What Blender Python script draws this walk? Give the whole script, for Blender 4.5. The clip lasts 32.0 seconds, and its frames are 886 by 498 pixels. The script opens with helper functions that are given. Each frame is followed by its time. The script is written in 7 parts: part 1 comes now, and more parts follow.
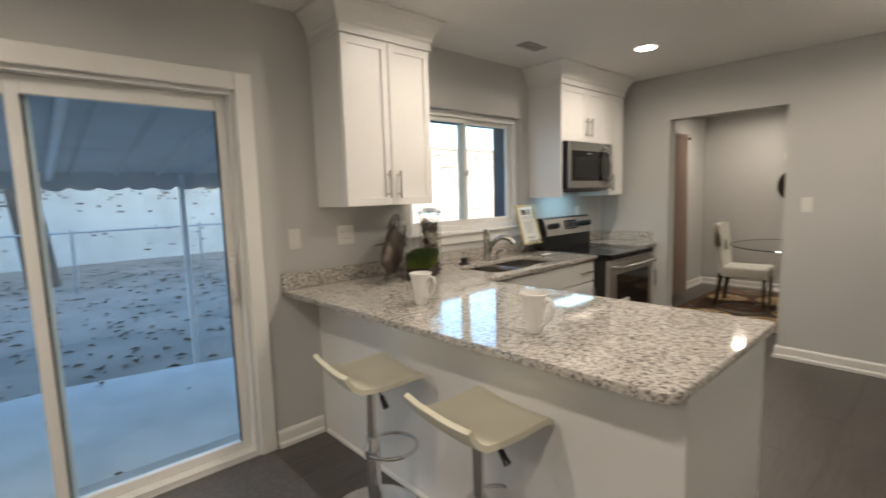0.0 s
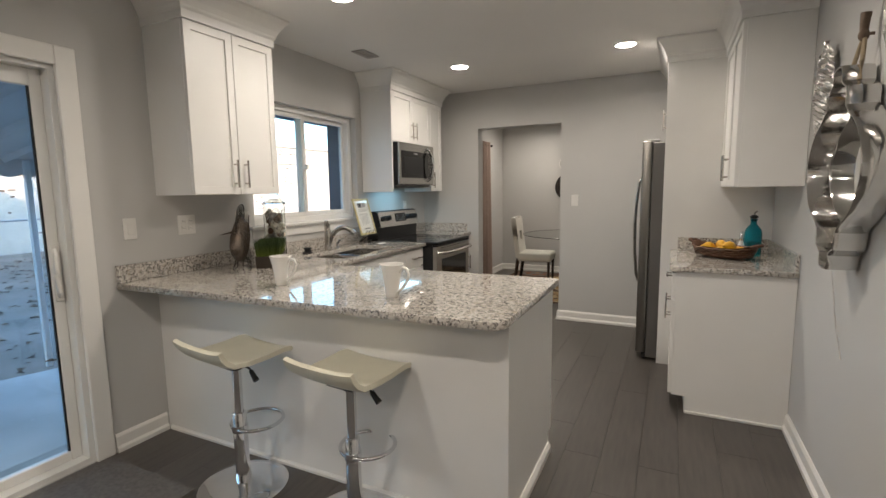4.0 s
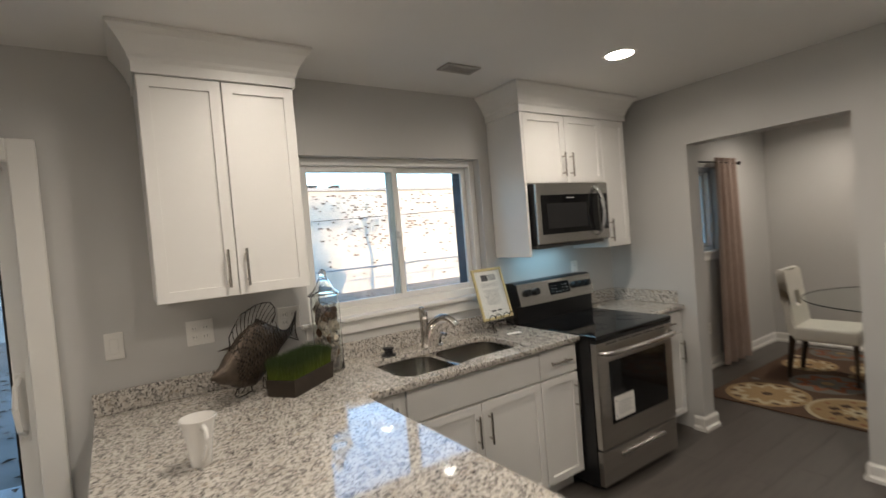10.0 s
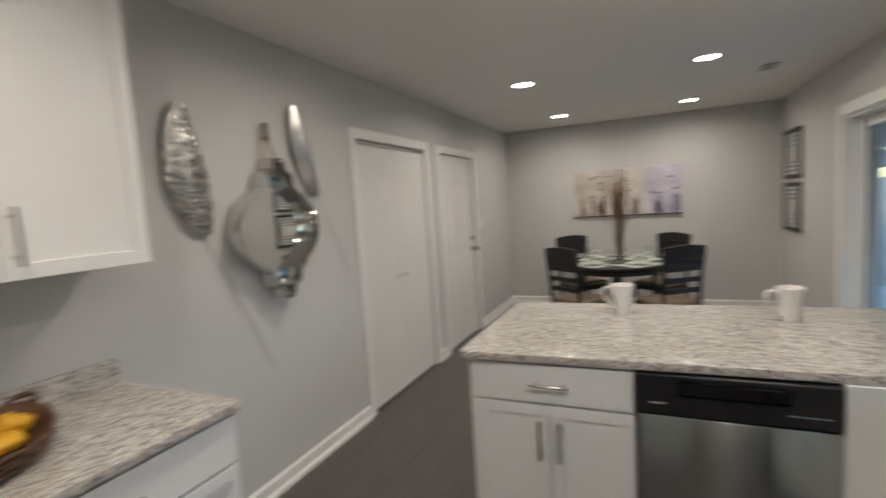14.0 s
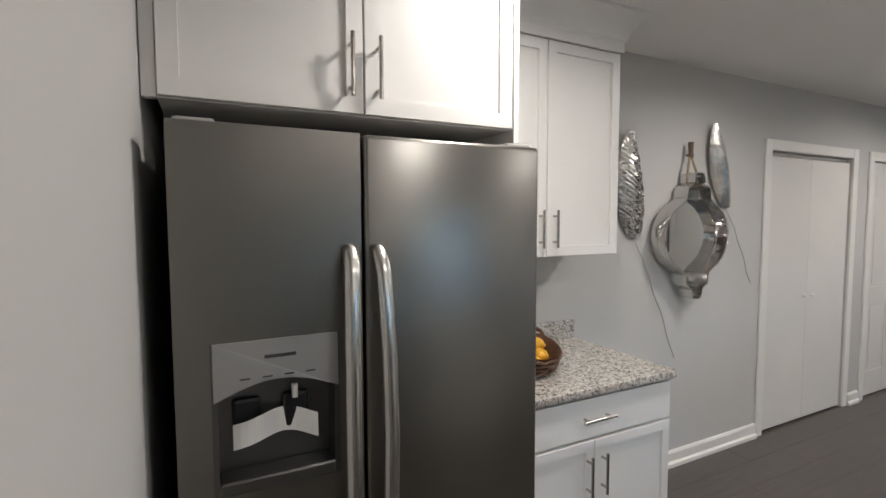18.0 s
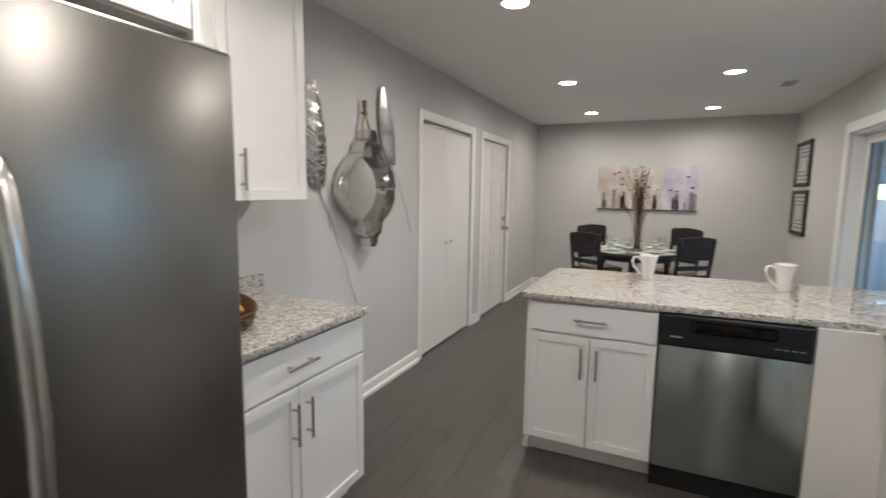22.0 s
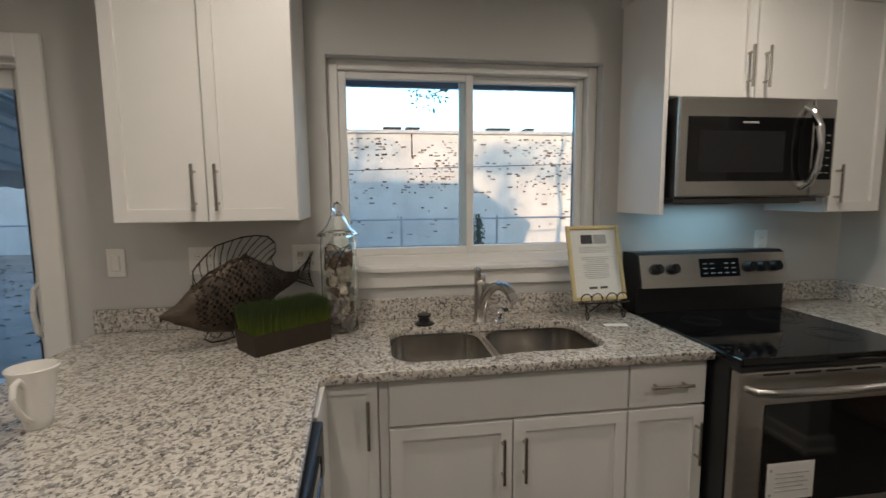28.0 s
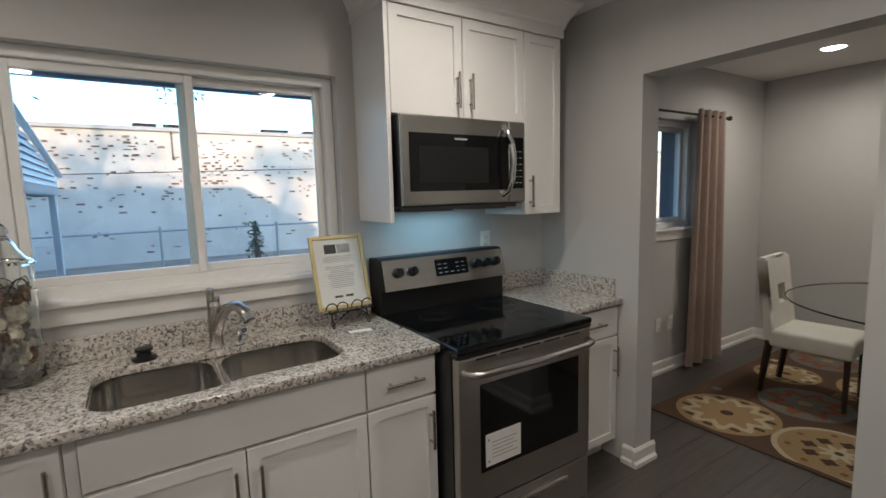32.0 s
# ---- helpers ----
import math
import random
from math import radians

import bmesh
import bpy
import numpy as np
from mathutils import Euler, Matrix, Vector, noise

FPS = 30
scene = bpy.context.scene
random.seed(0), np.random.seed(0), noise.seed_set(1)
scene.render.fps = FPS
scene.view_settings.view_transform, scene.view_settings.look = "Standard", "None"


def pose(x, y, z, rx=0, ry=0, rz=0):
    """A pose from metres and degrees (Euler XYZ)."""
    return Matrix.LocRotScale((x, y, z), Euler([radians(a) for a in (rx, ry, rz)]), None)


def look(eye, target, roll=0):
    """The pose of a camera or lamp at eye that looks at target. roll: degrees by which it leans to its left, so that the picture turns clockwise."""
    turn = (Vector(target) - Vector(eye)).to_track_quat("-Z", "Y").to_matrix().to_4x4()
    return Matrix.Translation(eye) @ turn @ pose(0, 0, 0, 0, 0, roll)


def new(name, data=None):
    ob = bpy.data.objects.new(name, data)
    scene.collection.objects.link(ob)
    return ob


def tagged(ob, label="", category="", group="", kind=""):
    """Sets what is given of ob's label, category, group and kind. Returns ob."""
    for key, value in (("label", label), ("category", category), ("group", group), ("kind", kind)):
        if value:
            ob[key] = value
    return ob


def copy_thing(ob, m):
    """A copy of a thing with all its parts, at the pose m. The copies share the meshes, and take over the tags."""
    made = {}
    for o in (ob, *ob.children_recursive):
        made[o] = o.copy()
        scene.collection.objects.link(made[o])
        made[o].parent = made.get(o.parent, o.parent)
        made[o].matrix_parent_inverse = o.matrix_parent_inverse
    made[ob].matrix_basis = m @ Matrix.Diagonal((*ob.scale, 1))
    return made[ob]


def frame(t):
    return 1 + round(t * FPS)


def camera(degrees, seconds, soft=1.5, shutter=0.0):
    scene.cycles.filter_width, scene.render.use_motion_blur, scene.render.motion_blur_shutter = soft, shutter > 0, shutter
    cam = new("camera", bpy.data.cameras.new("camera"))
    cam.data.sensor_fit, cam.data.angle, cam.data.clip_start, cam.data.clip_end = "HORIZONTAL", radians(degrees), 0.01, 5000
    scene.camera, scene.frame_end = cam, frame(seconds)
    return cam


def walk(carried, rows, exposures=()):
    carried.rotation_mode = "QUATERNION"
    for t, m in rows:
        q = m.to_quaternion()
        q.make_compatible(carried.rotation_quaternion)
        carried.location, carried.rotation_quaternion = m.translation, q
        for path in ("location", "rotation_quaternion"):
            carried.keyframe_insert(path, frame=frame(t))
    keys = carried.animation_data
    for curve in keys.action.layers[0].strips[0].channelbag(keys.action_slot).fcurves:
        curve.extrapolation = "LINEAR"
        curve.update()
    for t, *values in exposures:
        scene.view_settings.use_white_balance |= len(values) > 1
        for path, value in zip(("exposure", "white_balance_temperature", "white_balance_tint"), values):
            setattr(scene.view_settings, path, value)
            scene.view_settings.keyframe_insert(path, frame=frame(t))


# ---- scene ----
cam = camera(86.2, 32.0, soft=1.5, shutter=0.5)
PATH = [
    (0, (2.579, -4.599, 1.427), (1.107, -3.265, 1.197), -1.7),
    (0.5, (2.635, -4.629, 1.469), (1.437, -3.045, 1.23), -2.1),
    (1, (2.602, -4.731, 1.467), (1.711, -2.958, 1.224), -1.2),
    (1.5, (2.624, -4.889, 1.446), (1.775, -3.092, 1.225), 0.4),
    (2, (2.639, -4.979, 1.421), (1.712, -3.22, 1.2), 0.7),
    (2.5, (2.615, -5.003, 1.375), (1.683, -3.252, 1.123), 0.2),
    (3, (2.656, -4.979, 1.341), (1.728, -3.224, 1.094), 0.3),
    (3.5, (2.648, -4.986, 1.366), (1.755, -3.213, 1.119), -0.2),
    (5.5, (2.654, -4.95, 1.389), (1.849, -3.134, 1.156), -2.3),
    (6, (2.656, -4.939, 1.385), (1.882, -3.111, 1.144), -3.7),
    (6.5, (2.655, -4.91, 1.361), (1.909, -3.075, 1.084), -4.2),
    (7, (2.654, -4.847, 1.359), (1.958, -2.996, 1.064), -3.6),
    (7.5, (2.665, -4.667, 1.396), (2.155, -2.75, 1.136), -2.6),
    (8, (2.627, -4.552, 1.408), (2.235, -2.604, 1.182), -2.6),
    (8.5, (2.564, -4.417, 1.449), (1.952, -2.526, 1.229), -4.4),
    (9, (2.54, -4.184, 1.484), (1.463, -2.508, 1.311), -5.9),
    (9.5, (2.568, -3.755, 1.533), (1.093, -2.41, 1.406), -5.1),
    (10, (2.51, -3.322, 1.556), (0.843, -2.22, 1.498), -4.8),
    (10.5, (2.421, -2.861, 1.58), (0.583, -2.074, 1.535), -3.6),
    (11, (2.235, -2.352, 1.602), (0.276, -1.953, 1.538), -2.8),
    (11.5, (1.99, -1.986, 1.572), (-0.009, -1.982, 1.532), -2.6),
    (12, (1.707, -1.592, 1.566), (-0.188, -2.23, 1.532), -2.8),
    (12.5, (1.606, -1.256, 1.557), (0.08, -2.547, 1.491), -2.5),
    (13, (1.459, -1.051, 1.523), (0.615, -2.86, 1.406), -1.8),
    (13.5, (1.352, -0.869, 1.473), (1.335, -2.863, 1.313), -2.1),
    (14, (1.394, -0.76, 1.512), (2.206, -2.577, 1.322), -3.7),
    (14.5, (1.318, -0.585, 1.489), (2.735, -1.989, 1.337), -2.6),
    (15, (1.362, -0.396, 1.519), (3.008, -1.517, 1.334), -2.6),
    (15.5, (1.389, -0.221, 1.508), (3.028, -1.356, 1.342), -1.4),
    (17.5, (1.364, -0.114, 1.526), (3.124, -1.053, 1.38), -0.6),
    (18, (1.358, -0.122, 1.541), (3.144, -1.014, 1.415), -0.2),
    (18.5, (1.354, -0.133, 1.529), (3.169, -0.965, 1.413), -0.5),
    (19, (1.341, -0.149, 1.508), (3.176, -0.933, 1.381), -0.5),
    (19.5, (1.324, -0.162, 1.517), (3.156, -0.953, 1.379), -0.2),
    (20, (1.35, -0.147, 1.482), (3.116, -1.077, 1.345), -0.0),
    (20.5, (1.407, -0.1, 1.467), (3.016, -1.279, 1.32), -0.4),
    (21, (1.495, -0.048, 1.428), (2.837, -1.517, 1.228), -1.0),
    (21.5, (1.518, -0.105, 1.448), (2.588, -1.773, 1.181), 0.1),
    (22, (1.491, -0.113, 1.424), (2.318, -1.918, 1.184), 0.8),
    (22.5, (1.474, -0.172, 1.417), (2.024, -2.079, 1.175), 0.5),
    (23, (1.41, -0.238, 1.397), (1.678, -2.207, 1.163), -0.3),
    (23.5, (1.39, -0.279, 1.419), (1.527, -2.26, 1.176), -1.2),
    (24, (1.492, -0.572, 1.381), (1.55, -2.553, 1.117), -1.2),
    (24.5, (1.649, -0.923, 1.383), (1.391, -2.895, 1.17), -1.3),
    (26.5, (2.076, -2.265, 1.39), (0.337, -3.18, 0.978), -0.6),
    (27, (1.981, -2.298, 1.404), (0.04, -2.663, 1.091), -2.0),
    (27.5, (2.031, -2.298, 1.427), (0.046, -2.224, 1.189), -0.8),
    (28, (2.092, -2.375, 1.461), (0.127, -2.081, 1.233), -0.5),
    (28.5, (2.093, -2.333, 1.462), (0.143, -1.954, 1.233), -0.7),
    (29, (2.125, -2.296, 1.496), (0.2, -1.835, 1.209), -1.9),
    (29.5, (2.138, -2.308, 1.495), (0.229, -1.791, 1.196), -1.6),
    (30, (2.148, -2.282, 1.493), (0.247, -1.724, 1.225), -1.3),
    (30.5, (2.129, -2.28, 1.496), (0.269, -1.58, 1.265), -1.2),
    (31, (2.126, -2.199, 1.491), (0.348, -1.306, 1.286), -1.9),
    (31.5, (2.23, -2.069, 1.464), (0.486, -1.113, 1.259), -1.6),
    (32, (2.158, -2.158, 1.492), (0.494, -1.073, 1.26), -1.5),
]
EXPOSURES = [(0, 2.70, 6710, 10), (1, 2.58, 6520, 10), (2, 2.68, 6520, 10), (3.5, 2.72, 6430, 10), (6, 2.70, 6410, 10), (8, 2.62, 6150, 10), (9, 2.45, 6220, 10), (10, 2.42, 6520, 10), (11.2, 2.22, 6370, 10),
             (12, 2.05, 6250, 10), (13, 2.24, 6320, 10), (14, 2.62, 6270, 10), (15, 2.62, 6020, 10), (18, 2.80, 5940, 10), (20, 2.75, 5920, 10), (21, 2.88, 5970, 10), (22, 2.94, 6020, 10), (23, 2.85, 6190, 10), (24, 2.82, 6220, 10),
             (24.5, 2.68, 6270, 10), (26.5, 2.25, 6320, 10), (27.5, 2.10, 6470, 10), (28.5, 1.95, 6590, 10), (29.5, 2.02, 6370, 10), (30.5, 2.10, 6270, 10), (31.5, 2.22, 6200, 10), (32, 2.25, 6210, 10)]
walk(cam, [(t, look(eye, target, roll)) for t, eye, target, roll in PATH], EXPOSURES)

# ---- world, sun, exposure ----
world = bpy.data.worlds.new("sky")
scene.world = world
world.use_nodes = True
wn = world.node_tree.nodes
sky = wn.new("ShaderNodeTexSky")
sky.sky_type = "NISHITA"
sky.sun_disc = False
sky.sun_elevation = radians(11)
sky.sun_rotation = radians(87)
sky.air_density = 1.0
sky.dust_density = 0.5
sky.ozone_density = 2.2
wn["Background"].inputs[1].default_value = 0.15
world.node_tree.links.new(sky.outputs[0], wn["Background"].inputs[0])

sun_data = bpy.data.lights.new("sun", "SUN")
sun_data.energy = 1.6
sun_data.angle = radians(0.6)
sun_data.color = (1.0, 0.58, 0.33)
sun = new("sun", sun_data)
sun.matrix_basis = look((20, 1.0, 2.8), (0, 0, 0))

CEIL = 2.455
DOWNLIGHTS = [(0.92, -1.02), (2.285, -1.015), (0.95, -2.72), (2.285, -2.75),
              (2.36, -4.77), (1.005, -4.85), (2.38, -6.585), (1.01, -6.66)]
DINING_LIGHTS = [(0.76, 2.12), (2.3, 2.12)]
for lx, ly in DOWNLIGHTS + DINING_LIGHTS:
    ld = bpy.data.lights.new("downlight_glow", "AREA")
    ld.shape, ld.size, ld.energy, ld.color, ld.spread = "DISK", 0.13, (1.7 if ly > 0 else 1.35), (1.0, 0.885, 0.755), radians(164)
    lo = new("downlight_glow", ld)
    lo.matrix_basis = pose(lx, ly, CEIL - 0.012)
# task light under the microwave
ld = bpy.data.lights.new("cooktop_light", "AREA")
ld.shape, ld.size, ld.size_y, ld.energy, ld.color = "RECTANGLE", 0.20, 0.46, 0.26, (0.42, 0.78, 1.0)
new("cooktop_light", ld).matrix_basis = pose(0.19, -0.84, 1.406)

# ---- materials ----
def mat(name, col, rough=0.5, metal=0.0, var=0.0, scale=8.0, bump=0.0, bscale=60.0, col2=None, stretch=None, rvar=0.0, per_piece=0.0, brushed=None):
    """Principled material with colour variation at two scales, fine relief and uneven gloss."""
    m = bpy.data.materials.new(name)
    m.use_nodes = True
    nt = m.node_tree
    b = nt.nodes["Principled BSDF"]
    L = nt.links.new
    b.inputs["Roughness"].default_value = rough
    b.inputs["Metallic"].default_value = metal
    tc = nt.nodes.new("ShaderNodeTexCoord")
    mp = nt.nodes.new("ShaderNodeMapping")
    L(tc.outputs["Object"], mp.inputs[0])
    if stretch:
        mp.inputs["Scale"].default_value = stretch
    c1 = (*col, 1)
    c2 = (*(col2 or [max(0, c * (1 - var)) for c in col]), 1)
    if var or col2:
        n1 = nt.nodes.new("ShaderNodeTexNoise")
        n1.inputs["Scale"].default_value = scale
        n1.inputs["Detail"].default_value = 6
        L(mp.outputs[0], n1.inputs["Vector"])
        r = nt.nodes.new("ShaderNodeValToRGB")
        r.color_ramp.elements[0].position, r.color_ramp.elements[1].position = 0.3, 0.7
        r.color_ramp.elements[0].color, r.color_ramp.elements[1].color = c2, c1
        L(n1.outputs[0], r.inputs[0])
        out = r.outputs[0]
        if per_piece:
            oi = nt.nodes.new("ShaderNodeObjectInfo")
            hs = nt.nodes.new("ShaderNodeHueSaturation")
            mr = nt.nodes.new("ShaderNodeMapRange")
            mr.inputs[3].default_value, mr.inputs[4].default_value = 1 - per_piece, 1 + per_piece
            L(oi.outputs["Random"], mr.inputs[0])
            L(mr.outputs[0], hs.inputs["Value"])
            L(out, hs.inputs["Color"])
            out = hs.outputs[0]
        L(out, b.inputs["Base Color"])
        if rvar:
            rm = nt.nodes.new("ShaderNodeMapRange")
            rm.inputs[3].default_value, rm.inputs[4].default_value = max(0.02, rough - rvar), rough + rvar
            L(n1.outputs[0], rm.inputs[0])
            L(rm.outputs[0], b.inputs["Roughness"])
    else:
        b.inputs["Base Color"].default_value = c1
    if bump:
        n2 = nt.nodes.new("ShaderNodeTexNoise")
        n2.inputs["Scale"].default_value = bscale
        n2.inputs["Detail"].default_value = 3
        L(mp.outputs[0], n2.inputs["Vector"])
        bp = nt.nodes.new("ShaderNodeBump")
        bp.inputs["Strength"].default_value = bump
        bp.inputs["Distance"].default_value = 0.004
        L(n2.outputs[0], bp.inputs["Height"])
        L(bp.outputs[0], b.inputs["Normal"])
    if brushed is not None:
        b.inputs["Anisotropic"].default_value = 0.9
        b.inputs["Anisotropic Rotation"].default_value = brushed
    return m


def glass_mat(name, tint=(1, 1, 1), rough=0.0, ior=1.45):
    m = bpy.data.materials.new(name)
    m.use_nodes = True
    b = m.node_tree.nodes["Principled BSDF"]
    b.inputs["Base Color"].default_value = (*tint, 1)
    b.inputs["Roughness"].default_value = rough
    b.inputs["Transmission Weight"].default_value = 1
    b.inputs["IOR"].default_value = ior
    return m


def pane_mat(name, tint=(0.88, 0.96, 1.0)):
    """Thin window pane: clear, with a faint gloss that grows at grazing angles."""
    m = bpy.data.materials.new(name)
    m.use_nodes = True
    nt = m.node_tree
    nt.nodes.clear()
    o = nt.nodes.new("ShaderNodeOutputMaterial")
    t = nt.nodes.new("ShaderNodeBsdfTransparent")
    t.inputs[0].default_value = (*tint, 1)
    g = nt.nodes.new("ShaderNodeBsdfGlossy")
    g.inputs["Roughness"].default_value = 0.01
    lw = nt.nodes.new("ShaderNodeLayerWeight")
    pw = nt.nodes.new("ShaderNodeMath")
    pw.operation = "POWER"
    pw.inputs[1].default_value = 4.0
    fr = nt.nodes.new("ShaderNodeMapRange")
    fr.inputs[3].default_value, fr.inputs[4].default_value = 0.045, 0.8
    nt.links.new(lw.outputs["Facing"], pw.inputs[0])
    nt.links.new(pw.outputs[0], fr.inputs[0])
    mx = nt.nodes.new("ShaderNodeMixShader")
    L = nt.links.new
    L(fr.outputs[0], mx.inputs[0])
    L(t.outputs[0], mx.inputs[1])
    L(g.outputs[0], mx.inputs[2])
    L(mx.outputs[0], o.inputs[0])
    return m


def emit_mat(name, col, strength):
    m = bpy.data.materials.new(name)
    m.use_nodes = True
    b = m.node_tree.nodes["Principled BSDF"]
    b.inputs["Base Color"].default_value = (*col, 1)
    b.inputs["Emission Color"].default_value = (*col, 1)
    b.inputs["Emission Strength"].default_value = strength
    return m


def granite_mat():
    m = bpy.data.materials.new("granite")
    m.use_nodes = True
    nt = m.node_tree
    L = nt.links.new
    b = nt.nodes["Principled BSDF"]
    b.inputs["Roughness"].default_value = 0.07
    tc = nt.nodes.new("ShaderNodeTexCoord")

    def tex(kind, scale, **kw):
        n = nt.nodes.new(kind)
        n.inputs["Scale"].default_value = scale
        for k, v in kw.items():
            n.inputs[k].default_value = v
        L(tc.outputs["Object"], n.inputs["Vector"])
        return n

    def ramp(src, stops):
        r = nt.nodes.new("ShaderNodeValToRGB")
        e = r.color_ramp.elements
        e[0].position, e[0].color = stops[0][0], (*stops[0][1], 1)
        e[1].position, e[1].color = stops[-1][0], (*stops[-1][1], 1)
        for p, c in stops[1:-1]:
            x = e.new(p)
            x.color = (*c, 1)
        L(src, r.inputs[0])
        return r.outputs[0]

    def mix(fac, a, c):
        x = nt.nodes.new("ShaderNodeMix")
        x.data_type = "RGBA"
        L(fac, x.inputs[0])
        L(a, x.inputs[6])
        L(c, x.inputs[7])
        return x.outputs[2]

    # interlocking crystals: warped cells in greys, cream and tan, then black mica
    warp = tex("ShaderNodeTexNoise", 60, Detail=3)
    vm = nt.nodes.new("ShaderNodeVectorMath")
    vm.operation = "MULTIPLY_ADD"
    vm.inputs[1].default_value = (0.022, 0.022, 0.022)
    L(warp.outputs["Color"], vm.inputs[0])
    L(tc.outputs["Object"], vm.inputs[2])
    vor = nt.nodes.new("ShaderNodeTexVoronoi")
    vor.inputs["Scale"].default_value = 120
    L(vm.outputs[0], vor.inputs["Vector"])
    sep = nt.nodes.new("ShaderNodeSeparateColor")
    L(vor.outputs["Color"], sep.inputs[0])
    cells = ramp(sep.outputs[0], [(0.0, (0.16, 0.148, 0.138)), (0.14, (0.30, 0.28, 0.26)), (0.34, (0.46, 0.42, 0.37)), (0.55, (0.59, 0.55, 0.495)), (1.0, (0.69, 0.65, 0.595))])
    tan = ramp(tex("ShaderNodeTexNoise", 30, Detail=4).outputs[0], [(0.56, (0, 0, 0)), (0.72, (0.55, 0.55, 0.55))])
    tanc = ramp(tex("ShaderNodeTexNoise", 90).outputs[0], [(0.4, (0.40, 0.31, 0.22)), (0.6, (0.52, 0.45, 0.36))])
    dark = ramp(tex("ShaderNodeTexNoise", 85, Detail=3, Roughness=0.6).outputs[0], [(0.575, (0, 0, 0)), (0.62, (0.92, 0.92, 0.92))])
    darkc = ramp(tex("ShaderNodeTexNoise", 120).outputs[0], [(0.4, (0.035, 0.03, 0.028)), (0.65, (0.18, 0.16, 0.145))])
    c = mix(tan, cells, tanc)
    c = mix(dark, c, darkc)
    L(c, b.inputs["Base Color"])
    b.inputs["Coat Weight"].default_value = 0.55
    b.inputs["Coat Roughness"].default_value = 0.03
    return m


WALL = mat("wall_paint", (0.55, 0.54, 0.52), 0.75, var=0.04, scale=1.5, bump=0.06, bscale=180)
CEILM = mat("ceiling_paint", (0.80, 0.785, 0.76), 0.9, var=0.04, scale=1.2, bump=0.1, bscale=120)
TRIM = mat("white_trim_paint", (0.80, 0.78, 0.74), 0.4, var=0.04, scale=5, bump=0.03, bscale=90)
CAB = mat("white_cabinet_paint", (0.80, 0.785, 0.755), 0.38, var=0.035, scale=4, bump=0.02, bscale=120)
DOORP = mat("white_door_paint", (0.74, 0.715, 0.68), 0.45, var=0.04, scale=3, bump=0.03, bscale=80)
FLOOR = mat("grey_vinyl_plank", (0.100, 0.088, 0.078), 0.36, var=0.35, scale=7, bump=0.10, bscale=40, stretch=(6, 0.6, 1), rvar=0.08, per_piece=0.05)
FLOORJ = mat("plank_joint", (0.082, 0.073, 0.065), 0.6, var=0.3)
GRAN = granite_mat()
STEEL = mat("brushed_stainless", (0.56, 0.545, 0.52), 0.26, 1.0, var=0.1, scale=3, bump=0.006, bscale=140, stretch=(1, 1, 20), rvar=0.03)
STEELH = mat("brushed_stainless_sink", (0.66, 0.635, 0.60), 0.15, 1.0, var=0.15, scale=4, bump=0.10, bscale=7, stretch=(7, 7, 0.3), rvar=0.05)
DKSTEEL = mat("dark_slate_steel", (0.17, 0.165, 0.16), 0.33, 0.9, var=0.12, scale=3, bump=0.03, bscale=120, stretch=(1, 26, 1), rvar=0.05)
FRIDGE = mat("brushed_fridge_steel", (0.26, 0.247, 0.23), 0.31, 1.0, var=0.05, scale=2.5, stretch=(1, 30, 1))
NICKEL = mat("brushed_nickel", (0.50, 0.47, 0.43), 0.25, 1.0, var=0.1, scale=30)
CHROME = mat("chrome", (0.75, 0.75, 0.76), 0.06, 1.0, var=0.05, scale=10)
BLACKG = mat("black_glass", (0.004, 0.004, 0.0045), 0.06, var=0.2, scale=6)
BLACKP = mat("black_plastic", (0.010, 0.010, 0.011), 0.38, var=0.25, scale=20, bump=0.05)
BLACKW = mat("black_stained_wood", (0.009, 0.008, 0.0078), 0.5, var=0.4, scale=6, bump=0.08, bscale=50, stretch=(1, 1, 0.2))
BRASSW = mat("gold_frame_paint", (0.62, 0.52, 0.27), 0.4, 0.2, var=0.15, scale=12)
WHITEP = mat("white_plastic", (0.78, 0.76, 0.72), 0.35, var=0.03, scale=10)
VINYLW = mat("white_vinyl_frame", (0.80, 0.79, 0.76), 0.35, var=0.03, scale=5, bump=0.02)
LAMPE = emit_mat("lamp_disc", (1.0, 0.94, 0.86), 9.0)
PANE = pane_mat("window_pane")
PICGLASS = pane_mat("picture_glass", (0.97, 0.98, 0.98))
CLEAR = glass_mat("clear_glass", (0.96, 0.98, 0.97))
CREAM = mat("cream_vinyl_seat", (0.70, 0.665, 0.53), 0.38, var=0.06, scale=9, bump=0.05, bscale=200)
CERAM = mat("white_ceramic", (0.80, 0.78, 0.74), 0.15, var=0.04, scale=8)
MIRROR = mat("mirror_silver", (0.80, 0.81, 0.80), 0.03, 1.0, var=0.02, scale=3)
PAPER = mat("paper", (0.80, 0.78, 0.74), 0.8, var=0.05, scale=6)
INK = mat("printed_ink", (0.06, 0.06, 0.065), 0.8, var=0.3, scale=40)
INKG = mat("printed_grey", (0.40, 0.40, 0.40), 0.8, var=0.2, scale=40)
IRON = mat("black_iron", (0.03, 0.025, 0.02), 0.5, 0.6, var=0.3, scale=30, bump=0.1)
VENTM = mat("vent_taupe_paint", (0.46, 0.435, 0.40), 0.5, var=0.1, scale=20)
RINGM = mat("burner_print", (0.035, 0.035, 0.036), 0.15, var=0.2, scale=30)
